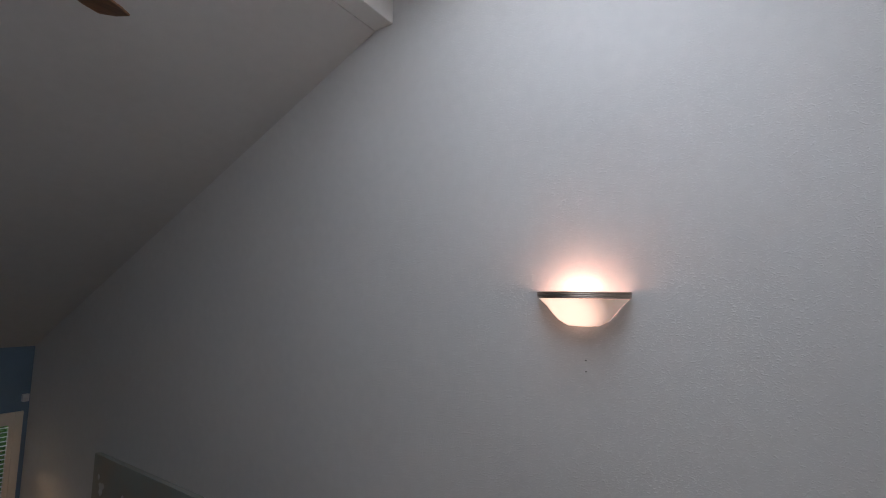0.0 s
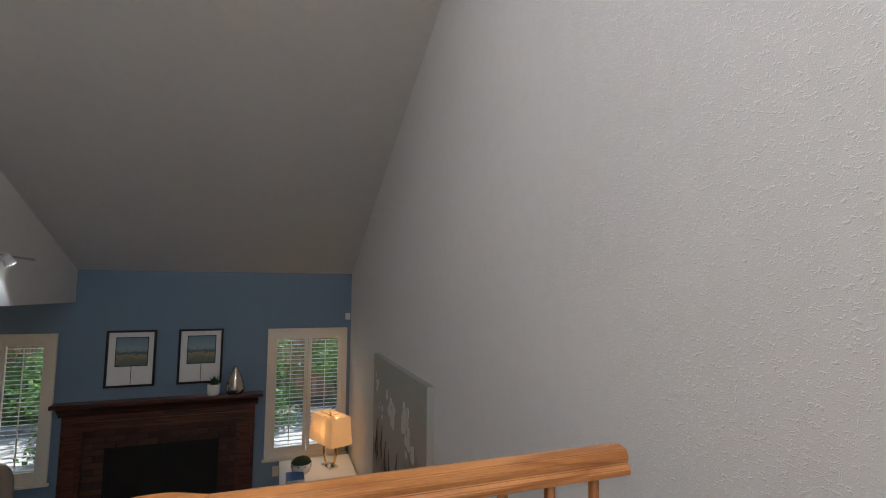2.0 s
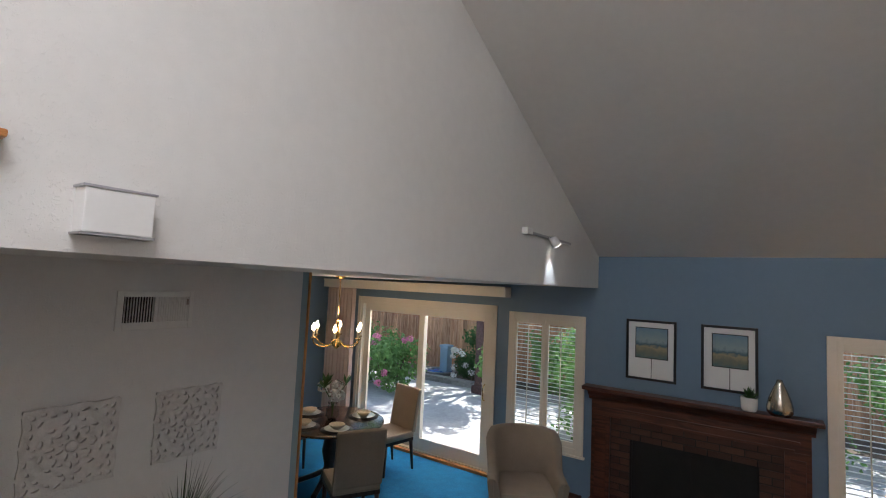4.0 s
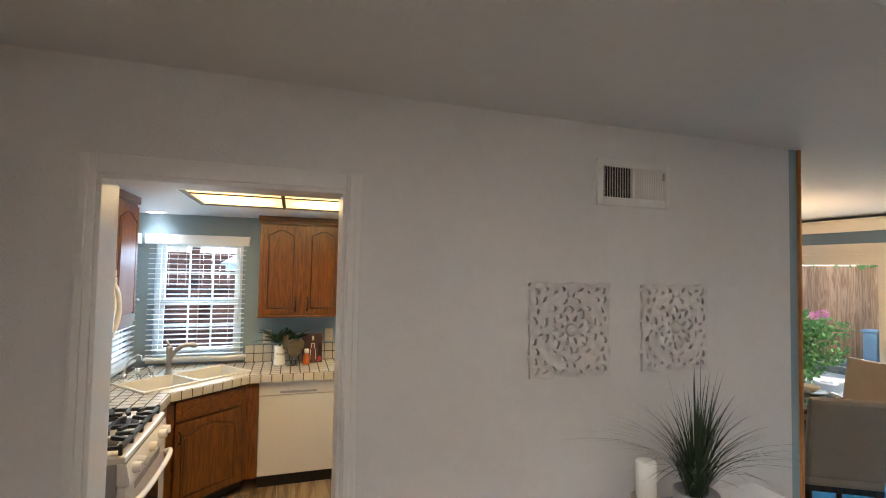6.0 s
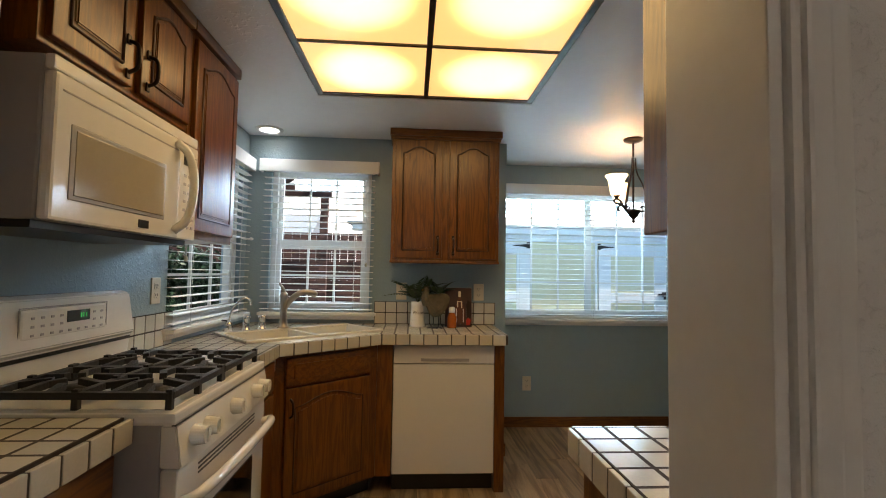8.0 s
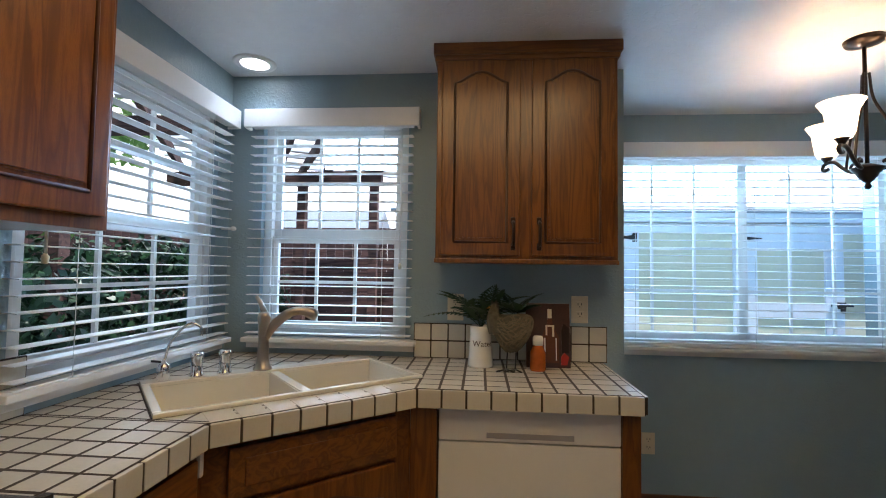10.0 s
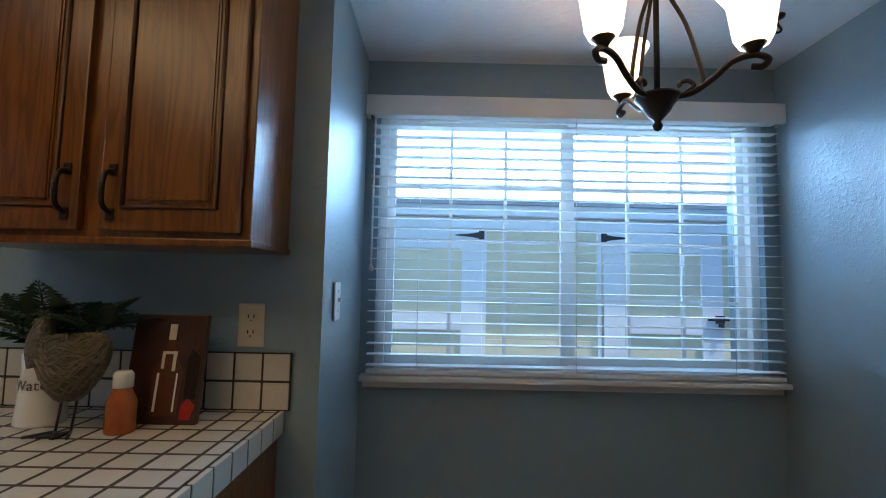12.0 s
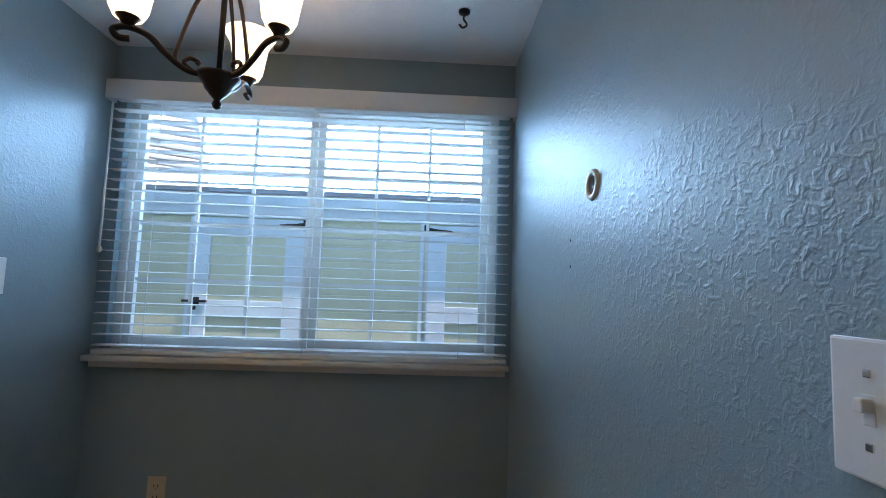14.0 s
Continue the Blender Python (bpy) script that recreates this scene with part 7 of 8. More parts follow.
def carved_panel(y0, y1, z0, z1, seed):
    """A whitewashed openwork panel: one thick carved sheet, pierced between petals, leaves and scrolls."""
    c = thing("carved_panel", (0.012, (y0 + y1) / 2, z0), "whitewashed openwork wooden panel carved with flowers and leaves", "wall decoration")
    n, w, h = 76, y1 - y0, z1 - z0

    def slot(u, v, cu, cv, turn_by, long, thin):
        """How deep (u, v) lies inside a leaf-shaped hole."""
        du, dv = u - cu, v - cv
        a, b = du * math.cos(turn_by) + dv * math.sin(turn_by), dv * math.cos(turn_by) - du * math.sin(turn_by)
        return 1 - (a / long) ** 2 - (b / (thin * (1 - 0.35 * a / long))) ** 2
    holes = []
    for k in range(8):
        a = math.tau * (k + 0.5) / 8
        holes.append((0.26 * math.cos(a), 0.26 * math.sin(a), a, 0.085, 0.034))
    for k in range(8):
        a = math.tau * k / 8
        holes.append((0.44 * math.cos(a), 0.44 * math.sin(a), a + 0.5, 0.10, 0.045))
        holes.append((0.45 * math.cos(a + 0.3), 0.45 * math.sin(a + 0.3), a - 0.6, 0.075, 0.032))
    for k in range(12):
        a = math.tau * (k + 0.5) / 12
        holes.append((0.63 * math.cos(a), 0.63 * math.sin(a), a + 1.2 * (-1) ** k, 0.09, 0.042))
    for q in (-1, 1):
        for p in (-1, 1):
            for cu, cv, a, lg_, th in ((0.82, 0.82, 0.8, 0.10, 0.05), (0.62, 0.84, 0.1, 0.08, 0.04), (0.84, 0.62, 1.5, 0.08, 0.04), (0.66, 0.64, 2.3, 0.075, 0.035),
                                       (0.22, 0.86, 0.5, 0.085, 0.04), (0.42, 0.78, -0.5, 0.07, 0.035), (0.86, 0.22, 1.1, 0.085, 0.04), (0.80, 0.42, 2.0, 0.07, 0.035), (0.08, 0.74, 1.4, 0.06, 0.03), (0.74, 0.08, 0.2, 0.06, 0.03)):
                holes.append((p * cu, q * cv, a if p * q > 0 else math.pi - a, lg_, th))
    shift = Vector((seed * 3.7, seed * 1.9, 0))

    def field(u, v):
        wob = noise.noise(Vector((u * 4, v * 4, 0)) + shift)
        uu, vv = u + 0.035 * wob, v + 0.035 * noise.noise(Vector((u * 4, v * 4, 5)) + shift)
        edge = 0.985 + 0.016 * math.sin(9 * (u if abs(v) > abs(u) else v)) - max(abs(u), abs(v))
        deep = max(slot(uu, vv, *hole_) for hole_ in holes)
        return min(edge * 12, -deep * 0.5)
    val = [[field(-1 + 2 * i / n, -1 + 2 * j / n) for j in range(n + 1)] for i in range(n + 1)]
    bm = bmesh.new()
    cache = {}

    def corner(key, u, v):
        if key not in cache:
            r = math.hypot(u, v)
            relief = 0.004 * noise.noise(Vector((u * 7, v * 7, 2)) + shift) + 0.003 * math.cos(r * 22)
            y, z = (y0 + y1) / 2 + u * w / 2, (z0 + z1) / 2 + v * h / 2
            cache[key] = (bm.verts.new((0.017 + relief, y, z)), bm.verts.new((0.002, y, z)))
        return cache[key]
    for i in range(n):
        for j in range(n):
            ring = [(i, j), (i + 1, j), (i + 1, j + 1), (i, j + 1)]
            pts = []
            for (a, b), (e, f) in zip(ring, ring[1:] + ring[:1]):
                p, q = val[a][b], val[e][f]
                if p > 0:
                    pts.append((corner((a, b), -1 + 2 * a / n, -1 + 2 * b / n), False))
                if (p > 0) != (q > 0):
                    t = p / (p - q)
                    lo_hi = tuple(sorted(((a, b), (e, f))))
                    pts.append((corner(lo_hi, -1 + 2 * (a + (e - a) * t) / n, -1 + 2 * (b + (f - b) * t) / n), True))
            if len(pts) < 3:
                continue
            try:
                bm.faces.new([p[0][0] for p in pts])
            except ValueError:
                continue
            for (p, cut0), (q, cut1) in zip(pts, pts[1:] + pts[:1]):
                if cut0 and cut1:
                    try:
                        bm.faces.new((p[0], p[1], q[1], q[0]))
                    except ValueError:
                        pass
    part("carving", bm, WHITEWASH, c)
    boss = lathe([(0.0, 0.010), (0.010, 0.009), (0.020, 0.005), (0.026, 0.0)], (0, 0, 0), 16)
    bmesh.ops.rotate(boss, verts=boss.verts, cent=(0, 0, 0), matrix=Matrix.Rotation(radians(90), 3, "Y"))
    bmesh.ops.translate(boss, verts=boss.verts, vec=(0.017, (y0 + y1) / 2, (z0 + z1) / 2))
    part("rosette", boss, WHITEWASH, c)
    return c


carved_panel(0.925, 1.292, 1.37, 1.745, 1)
carved_panel(1.452, 1.806, 1.37, 1.740, 2)

# lamp on the side table
stb = thing("side_table", (3.66, 4.90, 0.0), "white side table in the window corner", "table")
part("tabletop", boxes((3.235, 4.02, 4.50, 5.28, 0.55, 0.58), bevel=0.004), CERAMIC, stb)
part("lower_shelf", boxes((3.27, 3.98, 4.54, 5.24, 0.20, 0.22), bevel=0.003), CERAMIC, stb)
for x in (3.26, 3.99):
    for y in (4.53, 5.25):
        part("leg", boxes((x - 0.02, x + 0.02, y - 0.02, y + 0.02, 0, 0.55), bevel=0.003), CERAMIC, stb)
tl = thing("table_lamp", (0, 0, 0), "gold crossed-arm table lamp with a lit rectangular linen shade", "lamp")
part("foot", boxes((-0.10, 0.10, -0.055, 0.055, 0.0, 0.022), bevel=0.004), CHROME, tl, "mirrored steel foot")
for sgn in (-1, 1):
    part("curved_arm", tube(curve_points([(sgn * 0.03, 0.012 * sgn, 0.02), (sgn * 0.085, 0.012 * sgn, 0.08), (sgn * 0.11, 0.012 * sgn, 0.17), (sgn * 0.08, 0.012 * sgn, 0.27), (sgn * 0.02, 0.012 * sgn, 0.34)], 5), 0.014, None, 8), BRASS, tl)
sh = bmesh.new()
a0, a1, b0, b1 = 0.235, 0.255, 0.112, 0.13
lo = [(-a1, -b1), (a1, -b1), (a1, b1), (-a1, b1)]
hi = [(-a0, -b0), (a0, -b0), (a0, b0), (-a0, b0)]
vl = [sh.verts.new((p[0], p[1], 0.275)) for p in lo]
vh = [sh.verts.new((p[0], p[1], 0.57)) for p in hi]
for i in range(4):
    sh.faces.new((vl[i], vl[(i + 1) % 4], vh[(i + 1) % 4], vh[i]))
bmesh.ops.solidify(sh, geom=sh.faces, thickness=0.004)
part("shade", sh, LIT_LINEN, tl, "lit beige linen shade")
part("finial", lathe([(0, 0), (0.006, 0), (0.009, 0.015), (0.004, 0.03), (0, 0.03)], (0, 0, 0.56)), BRASS, tl)
part("harp", boxes((-0.23, 0.23, -0.003, 0.003, 0.552, 0.558), (-0.004, 0.004, -0.11, 0.11, 0.552, 0.558)), BRASS, tl)
tl.matrix_world = pose(3.765, 4.925, 0.58, 0, 0, -67)
bulb("lamp_bulb", (3.765, 4.925, 1.0), 2.6, (1.0, 0.60, 0.28), 0.04)
tp = thing("table_plant", (3.46, 4.86, 0.58), "dark moss bowl in a white planter beside the lamp", "potted plant")
part("planter", lathe([(0, 0), (0.085, 0), (0.105, 0.05), (0.115, 0.10), (0.108, 0.10), (0.10, 0.08), (0, 0.08)], (3.46, 4.86, 0.58), 8), CERAMIC, tp)
bm = bmesh.new()
leaf_rnd = random.Random(9)
for q in range(420):
    d = Vector((leaf_rnd.gauss(0, 1), leaf_rnd.gauss(0, 1), abs(leaf_rnd.gauss(0, 1)))).normalized()
    p = Vector((3.46, 4.86, 0.665)) + Vector((d.x * 0.1, d.y * 0.1, d.z * 0.075))
    s1 = d.orthogonal().normalized() * 0.013
    s2 = d.cross(s1).normalized() * 0.013
    bm.faces.new([bm.verts.new(p + s1), bm.verts.new(p + s2 + d * 0.008), bm.verts.new(p - s1), bm.verts.new(p - s2 + d * 0.008)])
tagged(part("moss", bm, LEAF_DARK, tp), kind="stuff")
part("moss_bed", lathe([(0, 0), (0.098, 0), (0.09, 0.05), (0.05, 0.068), (0, 0.07)], (3.46, 4.86, 0.66)), LEAF_DARK, tp)
bk_ = thing("book", (3.38, 4.66, 0.58), "dark blue hardback book lying on the side table", "book")
part("cover", boxes((3.30, 3.48, 4.56, 4.80, 0.58, 0.584), (3.30, 3.48, 4.56, 4.80, 0.612, 0.616), (3.30, 3.304, 4.56, 4.80, 0.584, 0.612)), BLUE_GLAZE, bk_)
part("pages", boxes((3.304, 3.475, 4.565, 4.795, 0.584, 0.612)), PICTURE_MAT, bk_)
outlet("wall_outlet", "x", YB, -1, 3.20, 0.36, IVORY, "ivory outlet low on the blue wall")

# armchairs
ac = thing("armchair", (0, 0, 0), "beige linen tub armchair with flared wings and dark legs", "armchair", "armchairs in the living room")
part("seat_base", boxes((-0.30, 0.30, -0.36, 0.24, 0.16, 0.34), bevel=0.03), LINEN, ac)
part("cushion", boxes((-0.265, 0.265, -0.39, 0.20, 0.34, 0.47), bevel=0.05), LINEN, ac)


def tub_shell():
    """The one-piece back and arms: a thick padded wall on a U-shaped line, high behind, sweeping down to the arm fronts."""
    bm = bmesh.new()
    rings = []
    n = 40
    for i in range(n + 1):
        u = -1 + 2 * i / n
        if abs(u) < 0.46:
            a = u / 0.46 * radians(78)
            c, d = Vector((0.285 * math.sin(a), 0.02 + 0.25 * math.cos(a), 0)), Vector((math.sin(a), math.cos(a), 0))
        else:
            k = (abs(u) - 0.46) / 0.54
            c, d = Vector((math.copysign(0.279 + 0.022 * k, u), 0.074 - 0.42 * k, 0)), Vector((math.copysign(1, u), 0.12, 0)).normalized()
        k = max(0.0, min(1.0, (abs(u) - 0.34) / 0.36))
        k = k * k * (3 - 2 * k)
        top = 0.90 * (1 - k) + 0.60 * k - 0.03 * max(0, abs(u) - 0.7) / 0.3
        flare = 0.075 * (1 - k) + 0.035 * k
        half = 0.052
        ring = []
        for z, out, wd in ((0.16, 0.0, 1.0), (0.34, 0.0, 1.0), (0.34 + (top - 0.34) * 0.6, flare * 0.5, 1.0), (top - 0.03, flare * 0.95, 0.9), (top, flare, 0.45)):
            ring.append(bm.verts.new(c + d * (out + half * wd) + Vector((0, 0, z))))
        for z, out, wd in ((top, flare, 0.45), (top - 0.03, flare * 0.95, 0.9), (0.34 + (top - 0.34) * 0.6, flare * 0.5, 1.0), (0.34, 0.0, 1.0), (0.16, 0.0, 1.0)):
            ring.append(bm.verts.new(c + d * (out - half * wd) + Vector((0, 0, z))))
        rings.append(ring)
    for p, q in zip(rings, rings[1:]):
        for i in range(10):
            bm.faces.new((p[i], p[(i + 1) % 10], q[(i + 1) % 10], q[i]))
    bm.faces.new(rings[0])
    bm.faces.new(list(reversed(rings[-1])))
    bmesh.ops.recalc_face_normals(bm, faces=bm.faces)
    for f in bm.faces:
        f.smooth = len(f.verts) == 4
    return bm


part("backrest", tub_shell(), LINEN, ac, "curved one-piece back and arms")
for s_ in (-1, 1):
    part("piping", tube(curve_points([(s_ * 0.316, -0.352, 0.18), (s_ * 0.32, -0.352, 0.40), (s_ * 0.33, -0.352, 0.565)], 5), 0.005, None, 6), LINEN, ac)
    for y in (-0.31, 0.22):
        part("leg", lathe([(0.014, 0), (0.024, 0.16)], (s_ * 0.27, y, 0)), DARK_WOOD, ac)
copy_thing(ac, pose(3.70, 3.86, 0, 0, 0, 165))
ac.matrix_world = pose(0.62, 4.72, 0, 0, 0, 31)

# dining table, chairs, settings
TX, TY = -1.50, 4.10
dt = thing("dining_table", (TX, TY, 0), "round dark walnut pedestal dining table", "table")
part("tabletop", lathe([(0, 0), (0.58, 0), (0.60, 0.012), (0.60, 0.028), (0.585, 0.035), (0, 0.035)], (TX, TY, 0.715), 48), TABLE_WOOD, dt)
part("pedestal", lathe([(0.10, 0), (0.08, 0.10), (0.055, 0.20), (0.09, 0.36), (0.06, 0.55), (0.14, 0.665), (0, 0.665)], (TX, TY, 0.05)), DARK_WOOD, dt)
for k in range(4):
    a = math.tau * k / 4 + 0.4
    part("foot", tube(curve_points([(TX + 0.05 * math.cos(a), TY + 0.05 * math.sin(a), 0.18), (TX + 0.2 * math.cos(a), TY + 0.2 * math.sin(a), 0.10), (TX + 0.36 * math.cos(a), TY + 0.36 * math.sin(a), 0.03)], 5), 0.03, None, 8), DARK_WOOD, dt)
dchair = thing("dining_chair", (0, 0, 0), "upholstered beige dining chair with dark wooden legs", "chair", "chairs round the table")
part("seat", boxes((-0.23, 0.23, -0.23, 0.23, 0.40, 0.485), bevel=0.025), LINEN, dchair)
b_ = boxes((-0.235, 0.235, 0.19, 0.25, 0.46, 1.0), bevel=0.025)
bmesh.ops.rotate(b_, verts=b_.verts, cent=(0, 0.22, 0.46), matrix=Matrix.Rotation(radians(-9), 3, "X"))
part("backrest", b_, LINEN, dchair)
part("seat_frame", boxes((-0.225, 0.225, -0.225, 0.225, 0.365, 0.405), bevel=0.004), DARK_WOOD, dchair)
for x in (-0.2, 0.2):
    for y, d in ((-0.2, -0.01), (0.2, 0.05)):
        part("leg", tube([(x, y, 0.38), (x, y + d, 0.0)], [0.024, 0.016], None, 6), DARK_WOOD, dchair)
spots = [(0.80, -0.46), (0.16, 0.84), (-0.82, -0.05), (-0.05, -0.88)]
for i, (dx, dy) in enumerate(spots):
    an = math.degrees(math.atan2(dy, dx)) - 90
    m = pose(TX + dx, TY + dy, 0, 0, 0, an)
    if i == 0:
        dchair.matrix_world = m
    else:
        copy_thing(dchair, m)
for k, (dx, dy) in enumerate(((0.32, -0.22), (0.18, 0.33), (-0.36, -0.02), (-0.03, -0.38))):
    ps = thing("place_setting", (TX + dx, TY + dy, 0.75), "stacked cream plates and bowl on a dark round placemat", "tableware", "place settings")
    part("placemat", lathe([(0, 0), (0.175, 0), (0.175, 0.004), (0, 0.004)], (TX + dx, TY + dy, 0.75), 28), BLACK_FRAME, ps)
    part("plate", lathe([(0, 0.0), (0.08, 0.0), (0.135, 0.016), (0.133, 0.02), (0.08, 0.006), (0, 0.006)], (TX + dx, TY + dy, 0.754), 28), CERAMIC, ps)
    part("bowl", lathe([(0, 0), (0.04, 0), (0.08, 0.035), (0.085, 0.05), (0.08, 0.05), (0.04, 0.008), (0, 0.008)], (TX + dx, TY + dy, 0.764), 24), IVORY, ps)
fv = thing("flower_vase", (TX, TY, 0.75), "glass vase of white hydrangeas on the table", "vase")
part("vase", lathe([(0, 0), (0.05, 0), (0.075, 0.05), (0.07, 0.12), (0.045, 0.17), (0.055, 0.20), (0.05, 0.20), (0.04, 0.17), (0.064, 0.12), (0.068, 0.05), (0.04, 0.01), (0, 0.01)], (TX, TY, 0.75), 24), VASE_GLASS, fv)
rnd = random.Random(4)
for k in range(7):
    a, r = math.tau * k / 7 + 0.3, rnd.uniform(0.05, 0.17)
    top = Vector((TX + r * math.cos(a), TY + r * math.sin(a), 1.03 + rnd.uniform(-0.02, 0.14)))
    part("stem", tube(curve_points([(TX, TY, 0.78), (TX + 0.02 * math.cos(a), TY + 0.02 * math.sin(a), 0.95), top], 4), 0.004, None, 6), LEAF, fv)
    if k % 2 == 0:
        bm = bmesh.new()
        for q in range(60):
            d = Vector((rnd.gauss(0, 1), rnd.gauss(0, 1), rnd.gauss(0, 1))).normalized() * 0.07
            c = top + d
            s1 = d.orthogonal().normalized() * 0.018
            s2 = d.cross(s1).normalized() * 0.018
            bm.faces.new([bm.verts.new(c + s1), bm.verts.new(c + s2), bm.verts.new(c - s1), bm.verts.new(c - s2)])
        part("blossom", bm, WHITE_PETAL, fv)
    else:
        rosette("leaf", fv, top, 8, 0.15, 0.03, LEAF, k)
dch = thing("brass_chandelier", (TX, TY, SOFFIT - 0.01), "polished brass six-arm candle chandelier, lit", "chandelier")
part("canopy", lathe([(0, 0), (0.06, 0), (0.05, -0.02), (0.012, -0.035), (0, -0.035)], (TX, TY, SOFFIT)), BRASS, dch)
part("chain", tube([(TX, TY, SOFFIT - 0.03), (TX, TY, 1.89)], 0.005, None, 6), BRASS, dch)
part("column", lathe([(0, 0), (0.012, 0.01), (0.05, 0.04), (0.058, 0.07), (0.03, 0.11), (0.02, 0.14), (0.035, 0.17), (0.02, 0.2), (0.014, 0.28), (0.025, 0.31), (0.01, 0.34), (0, 0.34)], (TX, TY, 1.55)), BRASS, dch)
for k in range(6):
    a = math.tau * k / 6 + 0.2

    def ap(r, z):
        return (TX + 0.84 * r * math.cos(a), TY + 0.84 * r * math.sin(a), z - 0.065)
    ar = part("arm", tube(curve_points([ap(0.04, 1.72), ap(0.12, 1.66), ap(0.24, 1.655), ap(0.33, 1.70), ap(0.345, 1.75)], 5), 0.007, None, 8), BRASS, dch)
    part("drip_pan", lathe([(0, 0), (0.03, 0.004), (0.034, 0.012), (0, 0.012)], ap(0.345, 1.75)), BRASS, ar)
    part("candle_sleeve", lathe([(0.011, 0), (0.011, 0.075), (0, 0.075)], ap(0.345, 1.76)), IVORY, ar)
    part("flame_bulb", lathe([(0, 0), (0.017, 0.01), (0.024, 0.036), (0.017, 0.062), (0.004, 0.088), (0, 0.089)], ap(0.345, 1.835), 12), FLAME_BULB, ar)
bulb("brass_chandelier_glow", (TX, TY, 1.95), 8, WARM, 0.15)

# ---- garden behind the house ----
structure("patio", boxes((-9, 6, YB + 0.16, 10.6, -0.22, -0.12)), CONCRETE, "grey concrete patio slab dappled with sun", "pavement")
structure("garden_path", boxes((-9, KN - 0.2, -4.5, YB + 0.16, -0.22, -0.15)), CONCRETE, "grey concrete side path", "pavement")


def fence(name, axis, at, a0, a1, z1, step, mat, label, side):
    f = thing(name, (at, (a0 + a1) / 2, -0.2) if axis == "y" else ((a0 + a1) / 2, at, -0.2), label, "fence")
    h = (z1 + 0.2) / 2
    row = (-0.01, 0.01, -step / 2 + 0.004, step / 2 - 0.004, -h, h) if axis == "y" else (-step / 2 + 0.004, step / 2 - 0.004, -0.01, 0.01, -h, h)
    me = mesh_of("board", boxes(row), mat)
    n = int((a1 - a0) / step)
    for i in range(n):
        p = a0 + (i + 0.5) * step
        piece("board", me, f, (at, p, -0.2 + h) if axis == "y" else (p, at, -0.2 + h))
    for z in (0.2, z1 - 0.25):
        part("rail", boxes((at + side * 0.011, at + side * 0.05, a0, a1, z, z + 0.09) if axis == "y" else (a0, a1, at + side * 0.011, at + side * 0.05, z, z + 0.09)), mat, f)
    return f


fence("wooden_fence", "x", 12.3, -9, 6, 2.0, 0.15, FENCE, "reddish-brown vertical board garden fence", 1)
fence("wooden_fence", "y", -8.6, -11.5, 12.3, 2.0, 0.15, FENCE_SHADED, "dark red-brown board fence behind the house", -1)


def leaf_cloud(bm, centre, radius, count, size, rnd, squash=0.8):
    for k in range(count):
        d = Vector((rnd.gauss(0, 1), rnd.gauss(0, 1), rnd.gauss(0, 1) * squash)).normalized()
        c = Vector(centre) + Vector((d.x * radius, d.y * radius, d.z * radius * squash)) * rnd.uniform(0.55, 1.05)
        n = (d + Vector((rnd.gauss(0, 0.6), rnd.gauss(0, 0.6), rnd.gauss(0, 0.6) + 0.4))).normalized()
        s1 = n.orthogonal().normalized()
        s1 = (s1 * math.cos(k) + n.cross(s1) * math.sin(k)) * size * rnd.uniform(0.7, 1.3)
        s2 = n.cross(s1) * 0.55
        v = [bm.verts.new(q) for q in (c - s1, c + s2, c + s1, c - s2)]
        bm.faces.new(v)


def bush(name, x, y, r, h, mat, label, seed, bloom=None, blooms=0, clumps=14, leaf=0.05):
    """A shrub of many leaf clumps on short stems, with flower heads."""
    rnd = random.Random(seed)
    b = thing(name, (x, y, -0.2), label, "shrub")
    for k in range(5):
        a = math.tau * k / 5
        part("stem", tube([(x, y, -0.2), (x + 0.5 * r * math.cos(a), y + 0.5 * r * math.sin(a), h * 0.6)], [0.02, 0.008], None, 5), BARK, b)
    bm = bmesh.new()
    cl = []
    for k in range(clumps):
        a, q = rnd.uniform(0, math.tau), math.sqrt(rnd.uniform(0, 1)) * r * 0.75
        cz = rnd.uniform(0.1, h - 0.15)
        cl.append((x + q * math.cos(a), y + q * math.sin(a), cz))
        leaf_cloud(bm, cl[-1], rnd.uniform(0.22, 0.34) * r / 0.6, 130, leaf, rnd)
    part("leaves", bm, mat, b)
    for k in range(blooms):
        a = rnd.uniform(math.pi, math.tau)
        c = Vector((x + r * 0.95 * math.cos(a), y + r * 0.95 * math.sin(a), rnd.uniform(0.05, h + 0.05)))
        bm = bmesh.new()
        leaf_cloud(bm, c, 0.085, 70, 0.026, rnd, 0.9)
        part("blossom", bm, bloom, b)
    return b


bush("hydrangea_bush", -4.35, 8.5, 0.8, 1.2, LEAF_LIGHT, "leafy hydrangea bush with pink flower heads", 1, PINK, 12, 22)
bush("hydrangea_bush", -5.7, 9.0, 0.85, 1.35, LEAF_LIGHT, "leafy hydrangea bush with pink flower heads", 2, PINK, 12, 20)
bush("white_flower_bush", -3.55, 10.75, 0.5, 0.75, LEAF, "dark green bush with white flowers", 3, WHITE_PETAL, 14, 16, 0.035)
bush("garden_shrub", -1.5, 10.9, 0.6, 1.3, LEAF_LIGHT, "leafy green shrub in the garden", 4, None, 0, 18)
for i, (x, y, h) in enumerate(((0.3, 8.4, 1.8), (1.6, 8.9, 1.9), (2.9, 9.6, 1.6), (4.6, 9.8, 1.5), (-6.8, 9.2, 1.4))):
    bush("garden_shrub", x, y, 0.85, h, LEAF_LIGHT, "tall leafy green shrub by the fence", 30 + i, None, 0, 26)
